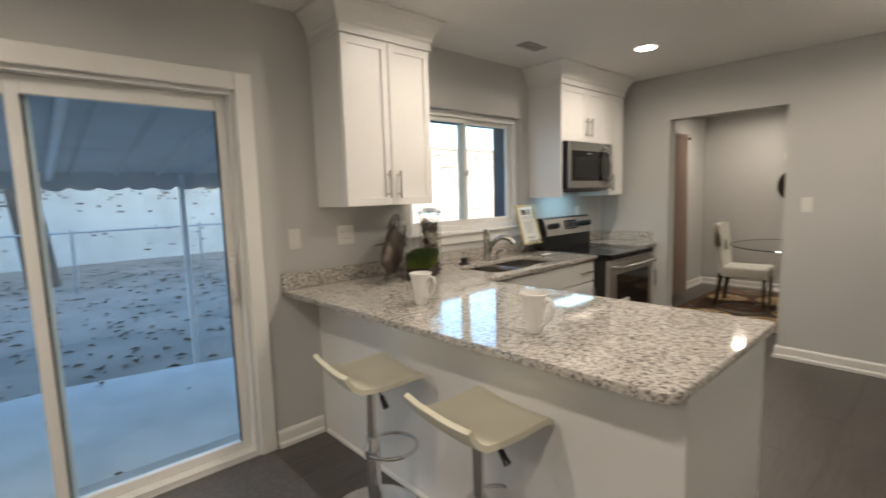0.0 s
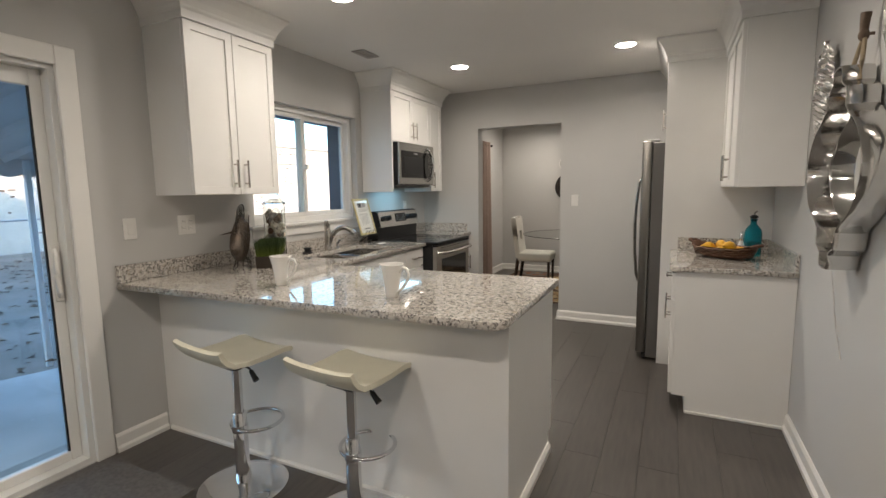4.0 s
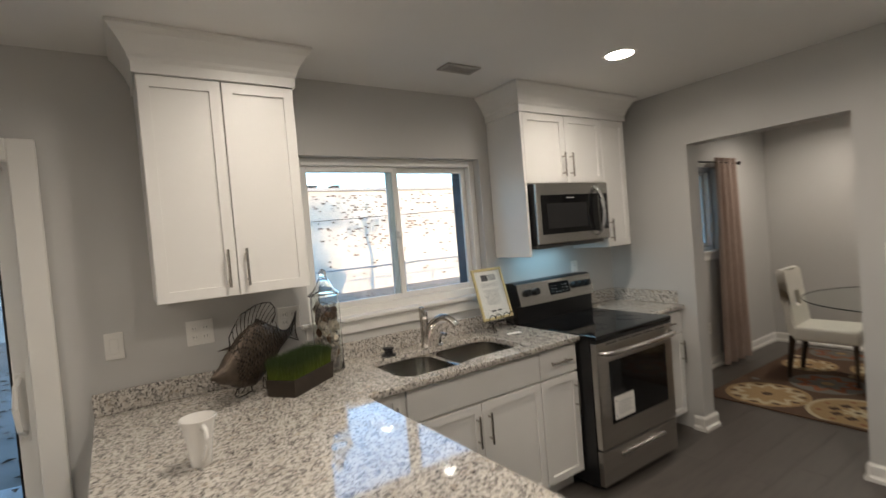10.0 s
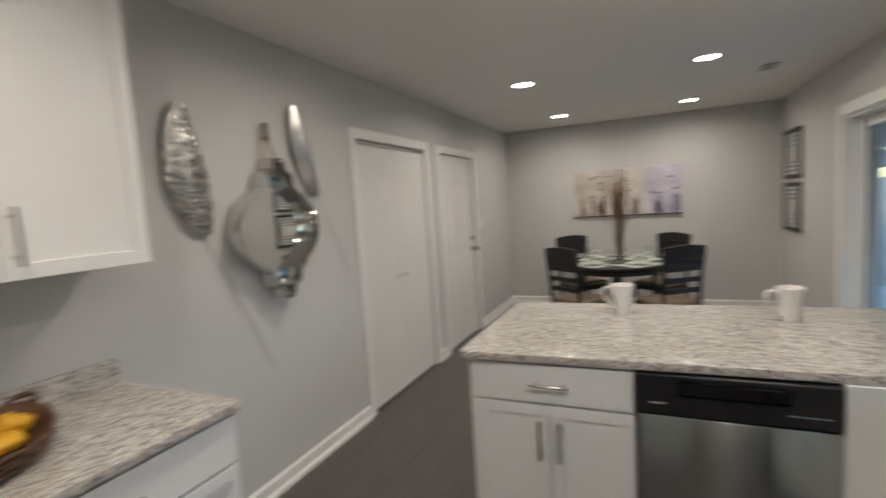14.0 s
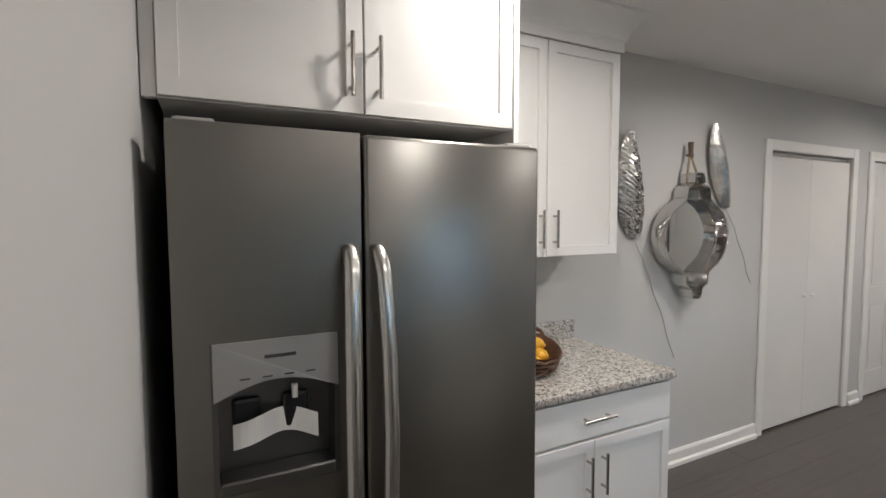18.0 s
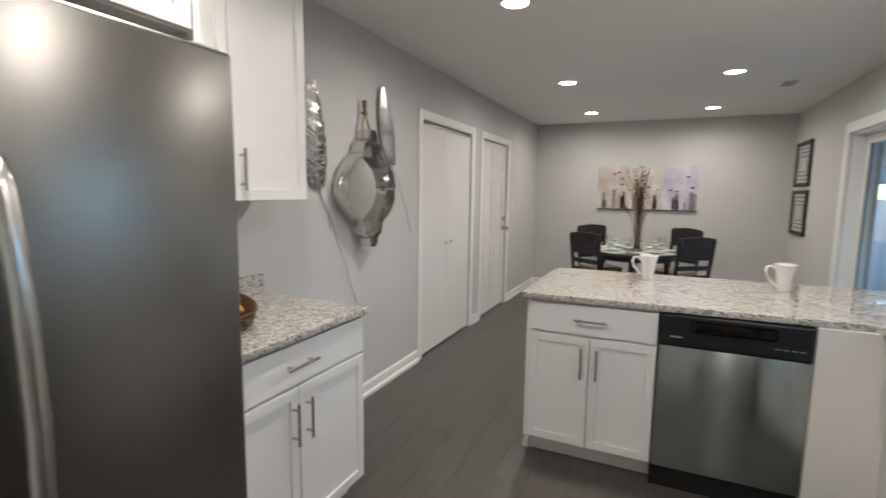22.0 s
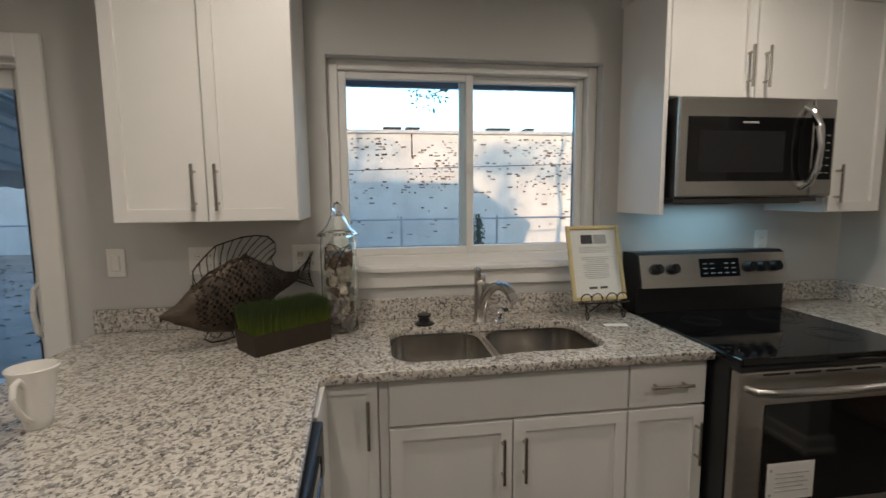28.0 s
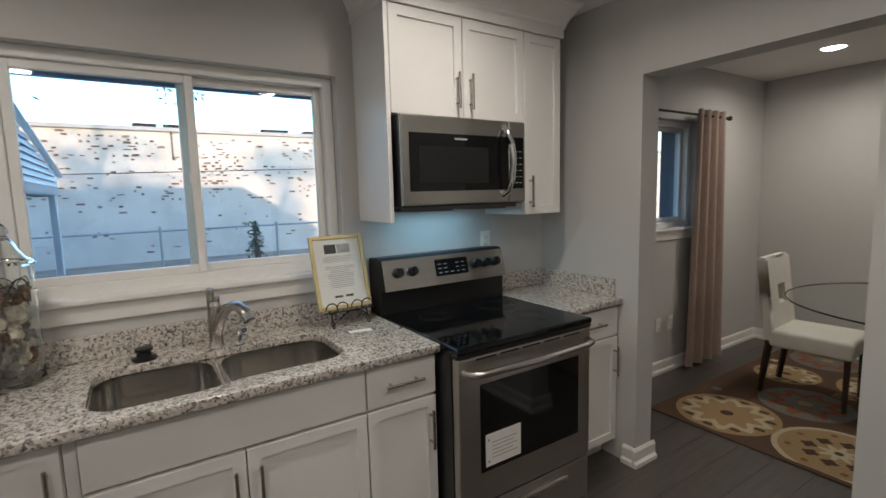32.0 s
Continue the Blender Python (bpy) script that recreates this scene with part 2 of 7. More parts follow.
RANGEST = mat("range_stainless", (0.50, 0.475, 0.44), 0.30, 1.0, var=0.1, scale=3, bump=0.006, bscale=140, stretch=(1, 1, 20), rvar=0.03)
DWST = mat("dishwasher_steel", (0.40, 0.43, 0.43), 0.22, 1.0, var=0.06, scale=1.5, bump=0.002, bscale=60, stretch=(8, 1, 1), rvar=0.02, brushed=0.25)

# ---- building helpers ----
def box(bm, x0, y0, z0, x1, y1, z1, bev=0.0, seg=1):
    r = bmesh.ops.create_cube(bm, size=1.0, matrix=Matrix.Translation(((x0 + x1) / 2, (y0 + y1) / 2, (z0 + z1) / 2)) @ Matrix.Diagonal((abs(x1 - x0), abs(y1 - y0), abs(z1 - z0), 1)))
    if bev:
        vs = set(r["verts"])
        es = [e for e in bm.edges if e.verts[0] in vs and e.verts[1] in vs]
        bmesh.ops.bevel(bm, geom=es, offset=bev, segments=seg, affect="EDGES", profile=0.5)
    return bm


def cyl(bm, c, r, h, axis="Z", seg=20, r2=None):
    rot = {"Z": Matrix(), "X": Matrix.Rotation(radians(90), 4, "Y"), "Y": Matrix.Rotation(radians(-90), 4, "X")}[axis]
    bmesh.ops.create_cone(bm, cap_ends=True, segments=seg, radius1=r, radius2=r if r2 is None else r2, depth=h, matrix=Matrix.Translation(c) @ rot)
    return bm


def ball(bm, c, r, sx=1, sy=1, sz=1, u=12, v=8):
    bmesh.ops.create_uvsphere(bm, u_segments=u, v_segments=v, radius=r, matrix=Matrix.Translation(c) @ Matrix.Diagonal((sx, sy, sz, 1)))
    return bm


def lathe(bm, prof, c=(0, 0, 0), seg=28):
    """Turn a profile of (radius, height) about the upright axis through c."""
    rings = []
    for r, z in prof:
        rings.append([bm.verts.new((c[0] + max(r, 1e-4) * math.cos(2 * math.pi * i / seg), c[1] + max(r, 1e-4) * math.sin(2 * math.pi * i / seg), c[2] + z)) for i in range(seg)])
    for a, b in zip(rings, rings[1:]):
        for i in range(seg):
            bm.faces.new((a[i], a[(i + 1) % seg], b[(i + 1) % seg], b[i]))
    return bm


def tube(bm, pts, r, seg=8, closed=False, r_end=None):
    """A round rod along a line of points."""
    pts = [Vector(p) for p in pts]
    n = len(pts)
    rings = []
    up = Vector((0.13, 0.21, 0.97))
    for i, p in enumerate(pts):
        if closed:
            d = pts[(i + 1) % n] - pts[i - 1]
        else:
            d = pts[min(i + 1, n - 1)] - pts[max(i - 1, 0)]
        d.normalize()
        a = d.cross(up)
        if a.length < 1e-3:
            a = d.cross(Vector((1, 0, 0)))
        a.normalize()
        b = d.cross(a)
        rr = r if r_end is None else r + (r_end - r) * i / (n - 1)
        rings.append([bm.verts.new(p + a * rr * math.cos(2 * math.pi * k / seg) + b * rr * math.sin(2 * math.pi * k / seg)) for k in range(seg)])
    pairs = list(zip(rings, rings[1:])) + ([(rings[-1], rings[0])] if closed else [])
    for a, b in pairs:
        for k in range(seg):
            bm.faces.new((a[k], a[(k + 1) % seg], b[(k + 1) % seg], b[k]))
    if not closed:
        bm.faces.new(rings[0])
        bm.faces.new(list(reversed(rings[-1])))
    return bm


def prism(bm, pts, z0, z1):
    """An upright slab over a plan outline."""
    lo = [bm.verts.new((x, y, z0)) for x, y in pts]
    hi = [bm.verts.new((x, y, z1)) for x, y in pts]
    n = len(pts)
    for i in range(n):
        bm.faces.new((lo[i], lo[(i + 1) % n], hi[(i + 1) % n], hi[i]))
    bm.faces.new(hi)
    bm.faces.new(list(reversed(lo)))
    return bm


def sweep(bm, prof, a, b, out):
    """A straight moulding: profile of (away from the wall, up) from a to b; out is the way off the wall."""
    a, b, out = Vector(a), Vector(b), Vector(out)
    A = [bm.verts.new(a + out * p + Vector((0, 0, q))) for p, q in prof]
    B = [bm.verts.new(b + out * p + Vector((0, 0, q))) for p, q in prof]
    n = len(prof)
    for i in range(n):
        bm.faces.new((A[i], A[(i + 1) % n], B[(i + 1) % n], B[i]))
    bm.faces.new(A)
    bm.faces.new(list(reversed(B)))
    return bm


def rrect(cx, cy, w, h, r, seg=6):
    pts = []
    for sx, sy, a0 in ((1, 1, 0), (-1, 1, 90), (-1, -1, 180), (1, -1, 270)):
        for i in range(seg + 1):
            a = radians(a0 + 90 * i / seg)
            pts.append((cx + sx * (w / 2 - r) + r * math.cos(a), cy + sy * (h / 2 - r) + r * math.sin(a)))
    return pts


def mesh_of(name, bm, material, smooth=None):
    bmesh.ops.recalc_face_normals(bm, faces=bm.faces)
    me = bpy.data.meshes.new(name)
    bm.to_mesh(me)
    bm.free()
    me.materials.append(material)
    if smooth:
        me.shade_smooth()
        me.set_sharp_from_angle(angle=radians(smooth))
    return me


def part(name, bm, material, parent, label="", smooth=None):
    ob = new(name, mesh_of(name, bm, material, smooth))
    ob.parent = parent
    if label:
        tagged(ob, label)
    return ob


def thing(name, m, label, category, group="", kind=""):
    ob = new(name)
    ob.empty_display_size = 0.1
    ob.matrix_basis = m if isinstance(m, Matrix) else pose(*m)
    return tagged(ob, label, category, group, kind)


def solid(name, bm, material, label, category, group="", kind="", m=None, smooth=None):
    ob = new(name, mesh_of(name, bm, material, smooth))
    if m is not None:
        ob.matrix_basis = m
    return tagged(ob, label, category, group, kind)


def B():
    return bmesh.new()


def shell(bm, t):
    """Give thin faces a thickness."""
    bm.normal_update()
    bmesh.ops.solidify(bm, geom=bm.faces, thickness=t)
    return bm

# ---- the shell ----
W, YB = 3.29, -7.45          # opposite wall, end wall
DRY = 2.9                   # far wall of the dining room
DRX = 3.9
TH = 0.14


def wall_with_openings(name, axis, lo, hi, a0, a1, z0, z1, holes, label, material=None):
    """A wall between two planes of one axis, cut by holes (a0, a1, z0, z1)."""
    bm = B()
    cuts = sorted({a0, a1, *(h[0] for h in holes), *(h[1] for h in holes)})
    for c0, c1 in zip(cuts, cuts[1:]):
        spans = [(z0, z1)]
        for h in holes:
            if h[0] <= c0 + 1e-6 and h[1] >= c1 - 1e-6:
                spans = [s for p, q in spans for s in ((p, min(q, h[2])), (max(p, h[3]), q)) if s[1] - s[0] > 1e-4]
        for p, q in spans:
            if axis == "x":
                box(bm, lo, c0, p, hi, c1, q)
            else:
                box(bm, c0, lo, p, c1, hi, q)
    bmesh.ops.remove_doubles(bm, verts=bm.verts, dist=1e-5)
    return solid(name, bm, material or WALL, label, "wall", kind="structure")


WIN = (-2.552, -1.318, 1.122, 2.045)
SLD = (-5.52, -3.68, 0.0, 2.00)
DWIN = (0.75, 1.78, 1.15, 2.02)
wall_with_openings("wall_west", "x", -0.20, 0.0, YB - 0.1, DRY + 0.1, -0.3, CEIL + 0.05, [WIN, SLD, DWIN], "grey painted wall with window and sliding door")
wall_with_openings("wall_west_outer", "x", -0.33, -0.203, YB - 0.1, DRY + 0.1, -0.3, 2.2, [(WIN[0] - 0.3, *WIN[1:]), (SLD[0] - 0.3, SLD[1] + 0.3, -0.3, 2.15), DWIN], "dark blue-grey brick outside of the house", mat("dark_blue_grey_brick", (0.12, 0.125, 0.145), 0.85, var=0.3, scale=8, bump=0.4, bscale=30, stretch=(1, 1, 3)))
wall_with_openings("wall_north", "y", 0.0, TH, 0.0, DRX, 0.0, CEIL, [(0.69, 1.60, 0.0, 2.05)], "grey painted wall with a cased-free doorway")
CLO = (-4.70, -3.605, 0.0, 2.005)
DR2 = (-5.95, -5.04, 0.0, 2.005)
wall_with_openings("wall_east", "x", W, W + 0.12, YB, 0.0, 0.0, CEIL, [CLO, DR2], "grey painted wall with closet and door")
bm = B(); box(bm, 0, YB - 0.1, 0, W + 0.12, YB, CEIL)
solid("wall_south", bm, WALL, "grey painted end wall behind the breakfast table", "wall", kind="structure")
bm = B(); box(bm, 0, DRY, 0, DRX, DRY + 0.1, CEIL)
solid("wall_dining_north", bm, WALL, "grey painted far wall of the dining room", "wall", kind="structure")
bm = B(); box(bm, DRX, 0.0, 0, DRX + 0.1, DRY + 0.1, CEIL)
solid("wall_dining_east", bm, WALL, "grey painted side wall of the dining room", "wall", kind="structure")
bm = B(); box(bm, W + 0.14, -6.0, 0, W + 0.2, -3.4, CEIL)
solid("wall_closet_back", bm, WALL, "plain wall behind the closet doors", "wall", kind="structure")
bm = B(); box(bm, 0, YB, CEIL, W, 0.0, CEIL + 0.05)
solid("ceiling", bm, CEILM, "off-white painted kitchen ceiling", "ceiling", kind="structure")
bm = B(); box(bm, 0, TH, CEIL, DRX, DRY, CEIL + 0.05)
solid("ceiling_dining", bm, CEILM, "off-white painted dining room ceiling", "ceiling", kind="structure")
bm = B(); box(bm, -0.2, YB - 0.1, -0.12, DRX + 0.1, DRY + 0.1, -0.006)
floor = solid("floor", bm, FLOORJ, "dark grey vinyl plank floor", "floor", kind="structure")

# baseboards
BBP = [(0, 0), (0.026, 0), (0.026, 0.022), (0.014, 0.034), (0.014, 0.085), (0.006, 0.1), (0, 0.1)]
bm = B()
for a, b, o in (((0, -3.59, 0), (0, -3.30, 0), (1, 0, 0)), ((0, YB, 0), (0, -5.62, 0), (1, 0, 0)),
                ((W, -1.85, 0), (W, -3.528, 0), (-1, 0, 0)), ((W, -4.785, 0), (W, -4.96, 0), (-1, 0, 0)), ((W, -6.03, 0), (W, YB, 0), (-1, 0, 0)),
                ((0, YB, 0), (W, YB, 0), (0, 1, 0)), ((1.60, 0, 0), (2.44, 0, 0), (0, -1, 0)), ((0.62, 0, 0), (0.69, 0, 0), (0, -1, 0)),
                ((0.69, -0.026, 0), (0.69, TH + 0.026, 0), (1, 0, 0)), ((1.60, -0.026, 0), (1.60, TH + 0.026, 0), (-1, 0, 0)),
                ((0, TH, 0), (0.69, TH, 0), (0, 1, 0)), ((1.60, TH, 0), (DRX, TH, 0), (0, 1, 0)), ((0, DRY, 0), (DRX, DRY, 0), (0, -1, 0)),
                ((0, TH, 0), (0, DRY, 0), (1, 0, 0)), ((DRX, TH, 0), (DRX, DRY, 0), (-1, 0, 0))):
    sweep(bm, BBP, a, b, o)
solid("baseboard", bm, TRIM, "white painted baseboard with stepped shoe moulding", "baseboard", kind="structure")


# ---- windows and doors ----
def window(name, y0, y1, z0, z1, label, sill=True, proud=0.035):
    """A two-light vinyl sliding window in the west wall, with stool and apron."""
    w = thing(name, (0, 0, 0), label, "window", kind="structure")
    fx0, fx1 = -0.14, -0.06
    t = 0.045
    bm = B()
    box(bm, fx0, y0, z0, fx1, y0 + t, z1, 0.004)
    box(bm, fx0, y1 - t, z0, fx1, y1, z1, 0.004)
    box(bm, fx0, y0 + t, z1 - t, fx1, y1 - t, z1, 0.004)
    box(bm, fx0, y0 + t, z0, fx1, y1 - t, z0 + t + 0.02, 0.004)
    part("window_frame", bm, VINYLW, w)
    ym = (y0 + y1) / 2
    for k, (a, b, xo) in enumerate(((y0 + t, ym + 0.03, 0.0), (ym - 0.03, y1 - t, -0.028))):
        s = 0.034
        X0, X1 = fx0 + 0.036 + xo, fx0 + 0.062 + xo
        bm = B()
        zb, zt = z0 + t + 0.02, z1 - t
        box(bm, X0, a, zb, X1, a + s, zt, 0.003)
        box(bm, X0, b - s, zb, X1, b, zt, 0.003)
        box(bm, X0, a + s, zt - s, X1, b - s, zt, 0.003)
        box(bm, X0, a + s, zb, X1, b - s, zb + s, 0.003)
        sash = part("sash", bm, VINYLW, w)
        bm = B()
        box(bm, X0 + 0.010, a + s, zb + s, X0 + 0.014, b - s, zt - s)
        g = part("pane", bm, PANE, sash, "clear window pane")
        g.visible_shadow = False
    bm = B()
    box(bm, -0.035, ym - 0.012, (z0 + z1) / 2 - 0.02, -0.05 - 0.02, ym + 0.012, (z0 + z1) / 2 + 0.02, 0.003)
    part("latch", bm, VINYLW, w)
    if sill:
        bm = B()
        box(bm, -0.06, y0 + 0.001, z0, 0.0, y1 - 0.001, z0 + 0.022)
        box(bm, 0.0, y0 - 0.05, z0, proud, y1 + 0.05, z0 + 0.024, 0.006, 2)
        part("window_sill", bm, TRIM, w)
        bm = B()
        box(bm, 0.0, y0 - 0.03, z0 - 0.07, 0.014, y1 + 0.03, z0, 0.004)
        part("apron", bm, TRIM, w)
    return w


window("window_1", *WIN, "white vinyl sliding window above the sink")
window("window_2", *DWIN, "white vinyl window in the dining room")


def sliding_door():
    d = thing("door_1", (0, 0, 0), "closed white sliding glass patio door", "sliding door", kind="structure")
    y0, y1, z0, z1 = SLD
    bm = B()
    c = 0.09
    box(bm, 0.0, y0 - c + 0.01, 0.0, 0.022, y0 + 0.01, z1 + c - 0.01, 0.005)
    box(bm, 0.0, y1 - 0.01, 0.0, 0.022, y1 + c - 0.01, z1 + c - 0.01, 0.005)
    box(bm, 0.0, y0 + 0.01, z1 - 0.01, 0.0215, y1 - 0.01, z1 + c - 0.01, 0.005)
    part("casing", bm, TRIM, d)
    bm = B()
    t = 0.03
    box(bm, -0.15, y0, 0, -0.01, y0 + t, z1)
    box(bm, -0.15, y1 - t, 0, -0.01, y1, z1)
    box(bm, -0.15, y0 + t, z1 - t, -0.01, y1 - t, z1)
    box(bm, -0.15, y0 + t, 0, -0.01, y1 - t, 0.03)
    part("frame", bm, VINYLW, d)
    ym = -4.535
    for a, b, xo, nm in ((ym - 0.04, y1 - t, -0.092, "sliding_panel"), (y0 + t, ym + 0.04, -0.135, "fixed_panel")):
        s = 0.05
        bm = B()
        box(bm, xo - 0.02, a, 0.03, xo + 0.02, a + s, z1 - t, 0.005)
        box(bm, xo - 0.02, b - s, 0.03, xo + 0.02, b, z1 - t, 0.005)
        box(bm, xo - 0.02, a + s, z1 - t - 0.08, xo + 0.02, b - s, z1 - t, 0.005)
        box(bm, xo - 0.02, a + s, 0.03, xo + 0.02, b - s, 0.03 + s, 0.005)
        p = part(nm, bm, VINYLW, d)
        bm = B()
        box(bm, xo - 0.003, a + s, 0.03 + s, xo + 0.003, b - s, z1 - t - 0.08)
        g = part("pane", bm, PANE, p, "clear glass door pane")
        g.visible_shadow = False
        bm = B()
        gq = 0.008
        for q in ((a + s, 0.03 + s, a + s + gq, z1 - t - 0.08), (b - s - gq, 0.03 + s, b - s, z1 - t - 0.08)):
            box(bm, xo + 0.004, q[0], q[1], xo + 0.016, q[2], q[3])
        part("gasket", bm, BLACKP, p)
        if nm == "sliding_panel":
            bm = B()
            hy = b - s / 2
            tube(bm, [(xo + 0.02, hy, 0.88), (xo + 0.055, hy - 0.012, 0.91), (xo + 0.06, hy - 0.02, 1.0), (xo + 0.055, hy - 0.012, 1.09), (xo + 0.02, hy, 1.12)], 0.011, 8)
            box(bm, xo + 0.02, hy - 0.02, 0.86, xo + 0.03, hy + 0.02, 1.14, 0.004)
            part("handle", bm, WHITEP, p, "white pull handle", 40)
    return d


sliding_door()


def panel_door():
    """Six-panel door with its casing, closed, in the east wall."""
    y0, y1, z0, z1 = DR2
    d = thing("door_2", (0, 0, 0), "closed white six-panel door with lever and deadbolt", "door", kind="structure")
    c = 0.075
    bm = B()
    box(bm, W - 0.016, y0 - c, 0, W, y0, z1 + c, 0.005)
    box(bm, W - 0.016, y1, 0, W, y1 + c, z1 + c, 0.005)
    box(bm, W - 0.0155, y0, z1, W, y1, z1 + c, 0.005)
    part("casing", bm, TRIM, d)
    X = W + 0.02
    bm = B()
    box(bm, X + 0.008, y0 + 0.003, 0.01, X + 0.04, y1 - 0.003, z1 - 0.003)
    w = y1 - y0
    ys = [y0 + 0.003, y0 + 0.11, y0 + w / 2 - 0.05, y0 + w / 2 + 0.05, y1 - 0.11, y1 - 0.003]
    for a, b in ((0, 1), (2, 3), (4, 5)):
        box(bm, X, ys[a], 0.01, X + 0.008, ys[b], z1 - 0.003, 0.002)
    for za, zb in ((0.01, 0.22), (0.80, 0.95), (1.58, 1.68), (1.92, z1 - 0.003)):
        for a, b in ((1, 2), (3, 4)):
            box(bm, X + 0.0005, ys[a], za, X + 0.008, ys[b], zb, 0.002)
    for za, zb in ((0.22, 0.80), (0.95, 1.58), (1.68, 1.92)):
        for a, b in ((1, 2), (3, 4)):
            box(bm, X + 0.003, ys[a] + 0.03, za + 0.03, X + 0.008, ys[b] - 0.03, zb - 0.03, 0.004)
    slab = part("slab", bm, DOORP, d)
    bm = B()
    hy = y0 + 0.075
    cyl(bm, (X - 0.006, hy, 0.98), 0.03, 0.012, "X")
    cyl(bm, (X - 0.03, hy, 0.98), 0.01, 0.04, "X")
    ball(bm, (X - 0.055, hy, 0.98), 0.027, 0.8)
    part("knob", bm, NICKEL, slab, "brushed nickel knob", 40)
    bm = B()
    cyl(bm, (X - 0.01, hy, 1.10), 0.027, 0.02, "X")
    part("deadbolt", bm, NICKEL, slab, "brushed nickel deadbolt", 40)


panel_door()


def bifold_closet():
    y0, y1, z0, z1 = CLO
    d = thing("closet_door", (0, 0, 0), "closed white flat bifold closet doors", "closet door", kind="structure")
    c = 0.075
    bm = B()
    box(bm, W - 0.016, y0 - c, 0, W, y0, z1 + c, 0.005)
    box(bm, W - 0.016, y1, 0, W, y1 + c, z1 + c, 0.005)
    box(bm, W - 0.0155, y0, z1, W, y1, z1 + c, 0.005)
    part("casing", bm, TRIM, d)
    n = 2
    w = (y1 - y0) / n
    for i in range(n):
        bm = B()
        box(bm, W + 0.012, y0 + i * w + 0.001, 0.015, W + 0.045, y0 + (i + 1) * w - 0.001, z1 - 0.035, 0.0015)
        leaf = part("door_leaf", bm, DOORP, d)
        bm = B()
        ky = y0 + w + (-0.06 if i == 0 else 0.06)
        cyl(bm, (W + 0.005, ky, 0.96), 0.006, 0.016, "X", 12)
        ball(bm, (W - 0.008, ky, 0.96), 0.014)
        part("knob", bm, WHITEP, leaf, "small white knob", 40)
    bm = B()
    box(bm, W + 0.02, y0 + 0.004, z1 - 0.028, W + 0.05, y1 - 0.004, z1 - 0.001)
    part("track", bm, STEEL, d, "dull metal sliding track")


bifold_closet()


# ---- downlights ----
def downlight():
    t = thing("ceiling_light", (0, 0, 0), "round white recessed ceiling downlight, lit", "downlight", "recessed ceiling lights")
    bm = B()
    lathe(bm, [(0.068, 0.0), (0.072, -0.006), (0.088, -0.004), (0.09, 0.0), (0.068, 0.0)], seg=32)
    part("trim_ring", bm, WHITEP, t, smooth=40)
    bm = B()
    cyl(bm, (0, 0, -0.002), 0.068, 0.003, seg=32)
    part("diffuser", bm, LAMPE, t, "glowing warm white diffuser")
    return t


first = downlight()
spots = DOWNLIGHTS + DINING_LIGHTS
first.matrix_basis = pose(*spots[0], CEIL)
for lx, ly in spots[1:]:
    copy_thing(first, pose(lx, ly, CEIL))


def ceiling_vent(x, y):
    v = thing("ceiling_vent", (x, y, CEIL), "small taupe slotted ceiling air vent", "vent", "ceiling vents")
    bm = B()
    box(bm, -0.045, -0.10, -0.004, 0.045, 0.10, 0.0, 0.002)
    part("backing", bm, BLACKP, v)
    bm = B()
    for a in (-1, 1):
        box(bm, a * 0.045 - 0.010, -0.11, -0.009, a * 0.045 + 0.010, 0.11, -0.0005, 0.002)
        box(bm, -0.035, a * 0.10 - 0.01, -0.009, 0.035, a * 0.10 + 0.01, -0.0005, 0.002)
    part("frame", bm, VENTM, v)
    for i in range(5):
        bm = B()
        q = -0.03 + i * 0.015
        box(bm, q - 0.002, -0.09, -0.009, q + 0.005, 0.09, -0.005)
        part("slat", bm, VENTM, v)


ceiling_vent(0.43, -1.745)
ceiling_vent(0.50, -5.5)


def plate(name, m, label, category, kind="outlet", wide=0.07):
    """Wall plate in the plane facing +x, at m."""
    p = thing(name, m, label, category)
    bm = B()
    box(bm, 0.0, -wide / 2, -0.058, 0.006, wide / 2, 0.058, 0.003, 2)
    part("cover_plate", bm, WHITEP, p)
    n = 2 if wide > 0.1 else 1
    for i in range(n):
        yo = (i - (n - 1) / 2) * 0.046
        bm = B()
        if kind == "switch":
            box(bm, 0.006, yo - 0.016, -0.033, 0.010, yo + 0.016, 0.033, 0.002)
            part("rocker", bm, WHITEP, p)
        else:
            for z in (-0.02, 0.02):
                box(bm, 0.006, yo - 0.015, z - 0.014, 0.009, yo + 0.015, z + 0.014, 0.004)
            part("socket", bm, WHITEP, p)
            bm = B()
            for z in (-0.02, 0.02):
                for s in (-0.006, 0.006):
                    box(bm, 0.0088, yo + s - 0.001, z - 0.004, 0.0094, yo + s + 0.001, z + 0.005)
            tagged(part("slots", bm, BLACKP, p), kind="stuff")
    return p


plate("light_switch", pose(0, -3.41, 1.195), "white rocker switch plate on the grey wall", "light switch", "switch")
plate("wall_outlet", pose(0, -3.075, 1.195), "white outlet plate on the wall behind the fish", "outlet", wide=0.115)
plate("wall_outlet", pose(0, -2.66, 1.195), "white outlet plate beside the window", "outlet", wide=0.115)
plate("wall_outlet", pose(0, -0.46, 1.215), "white outlet plate above the range", "outlet")
plate("light_switch", pose(1.75, 0, 1.262, 0, 0, -90), "white rocker switch plate beside the doorway", "light switch", "switch")
plate("wall_outlet", pose(0, 1.28, 0.40), "white outlet plate low under the dining window", "outlet")
plate("wall_outlet", pose(0, 1.45, 0.40), "white outlet plate low under the dining window", "outlet")
plate("light_switch", pose(W, -6.18, 1.25, 0, 0, 180), "white rocker switch plate beside the door", "light switch", "switch")

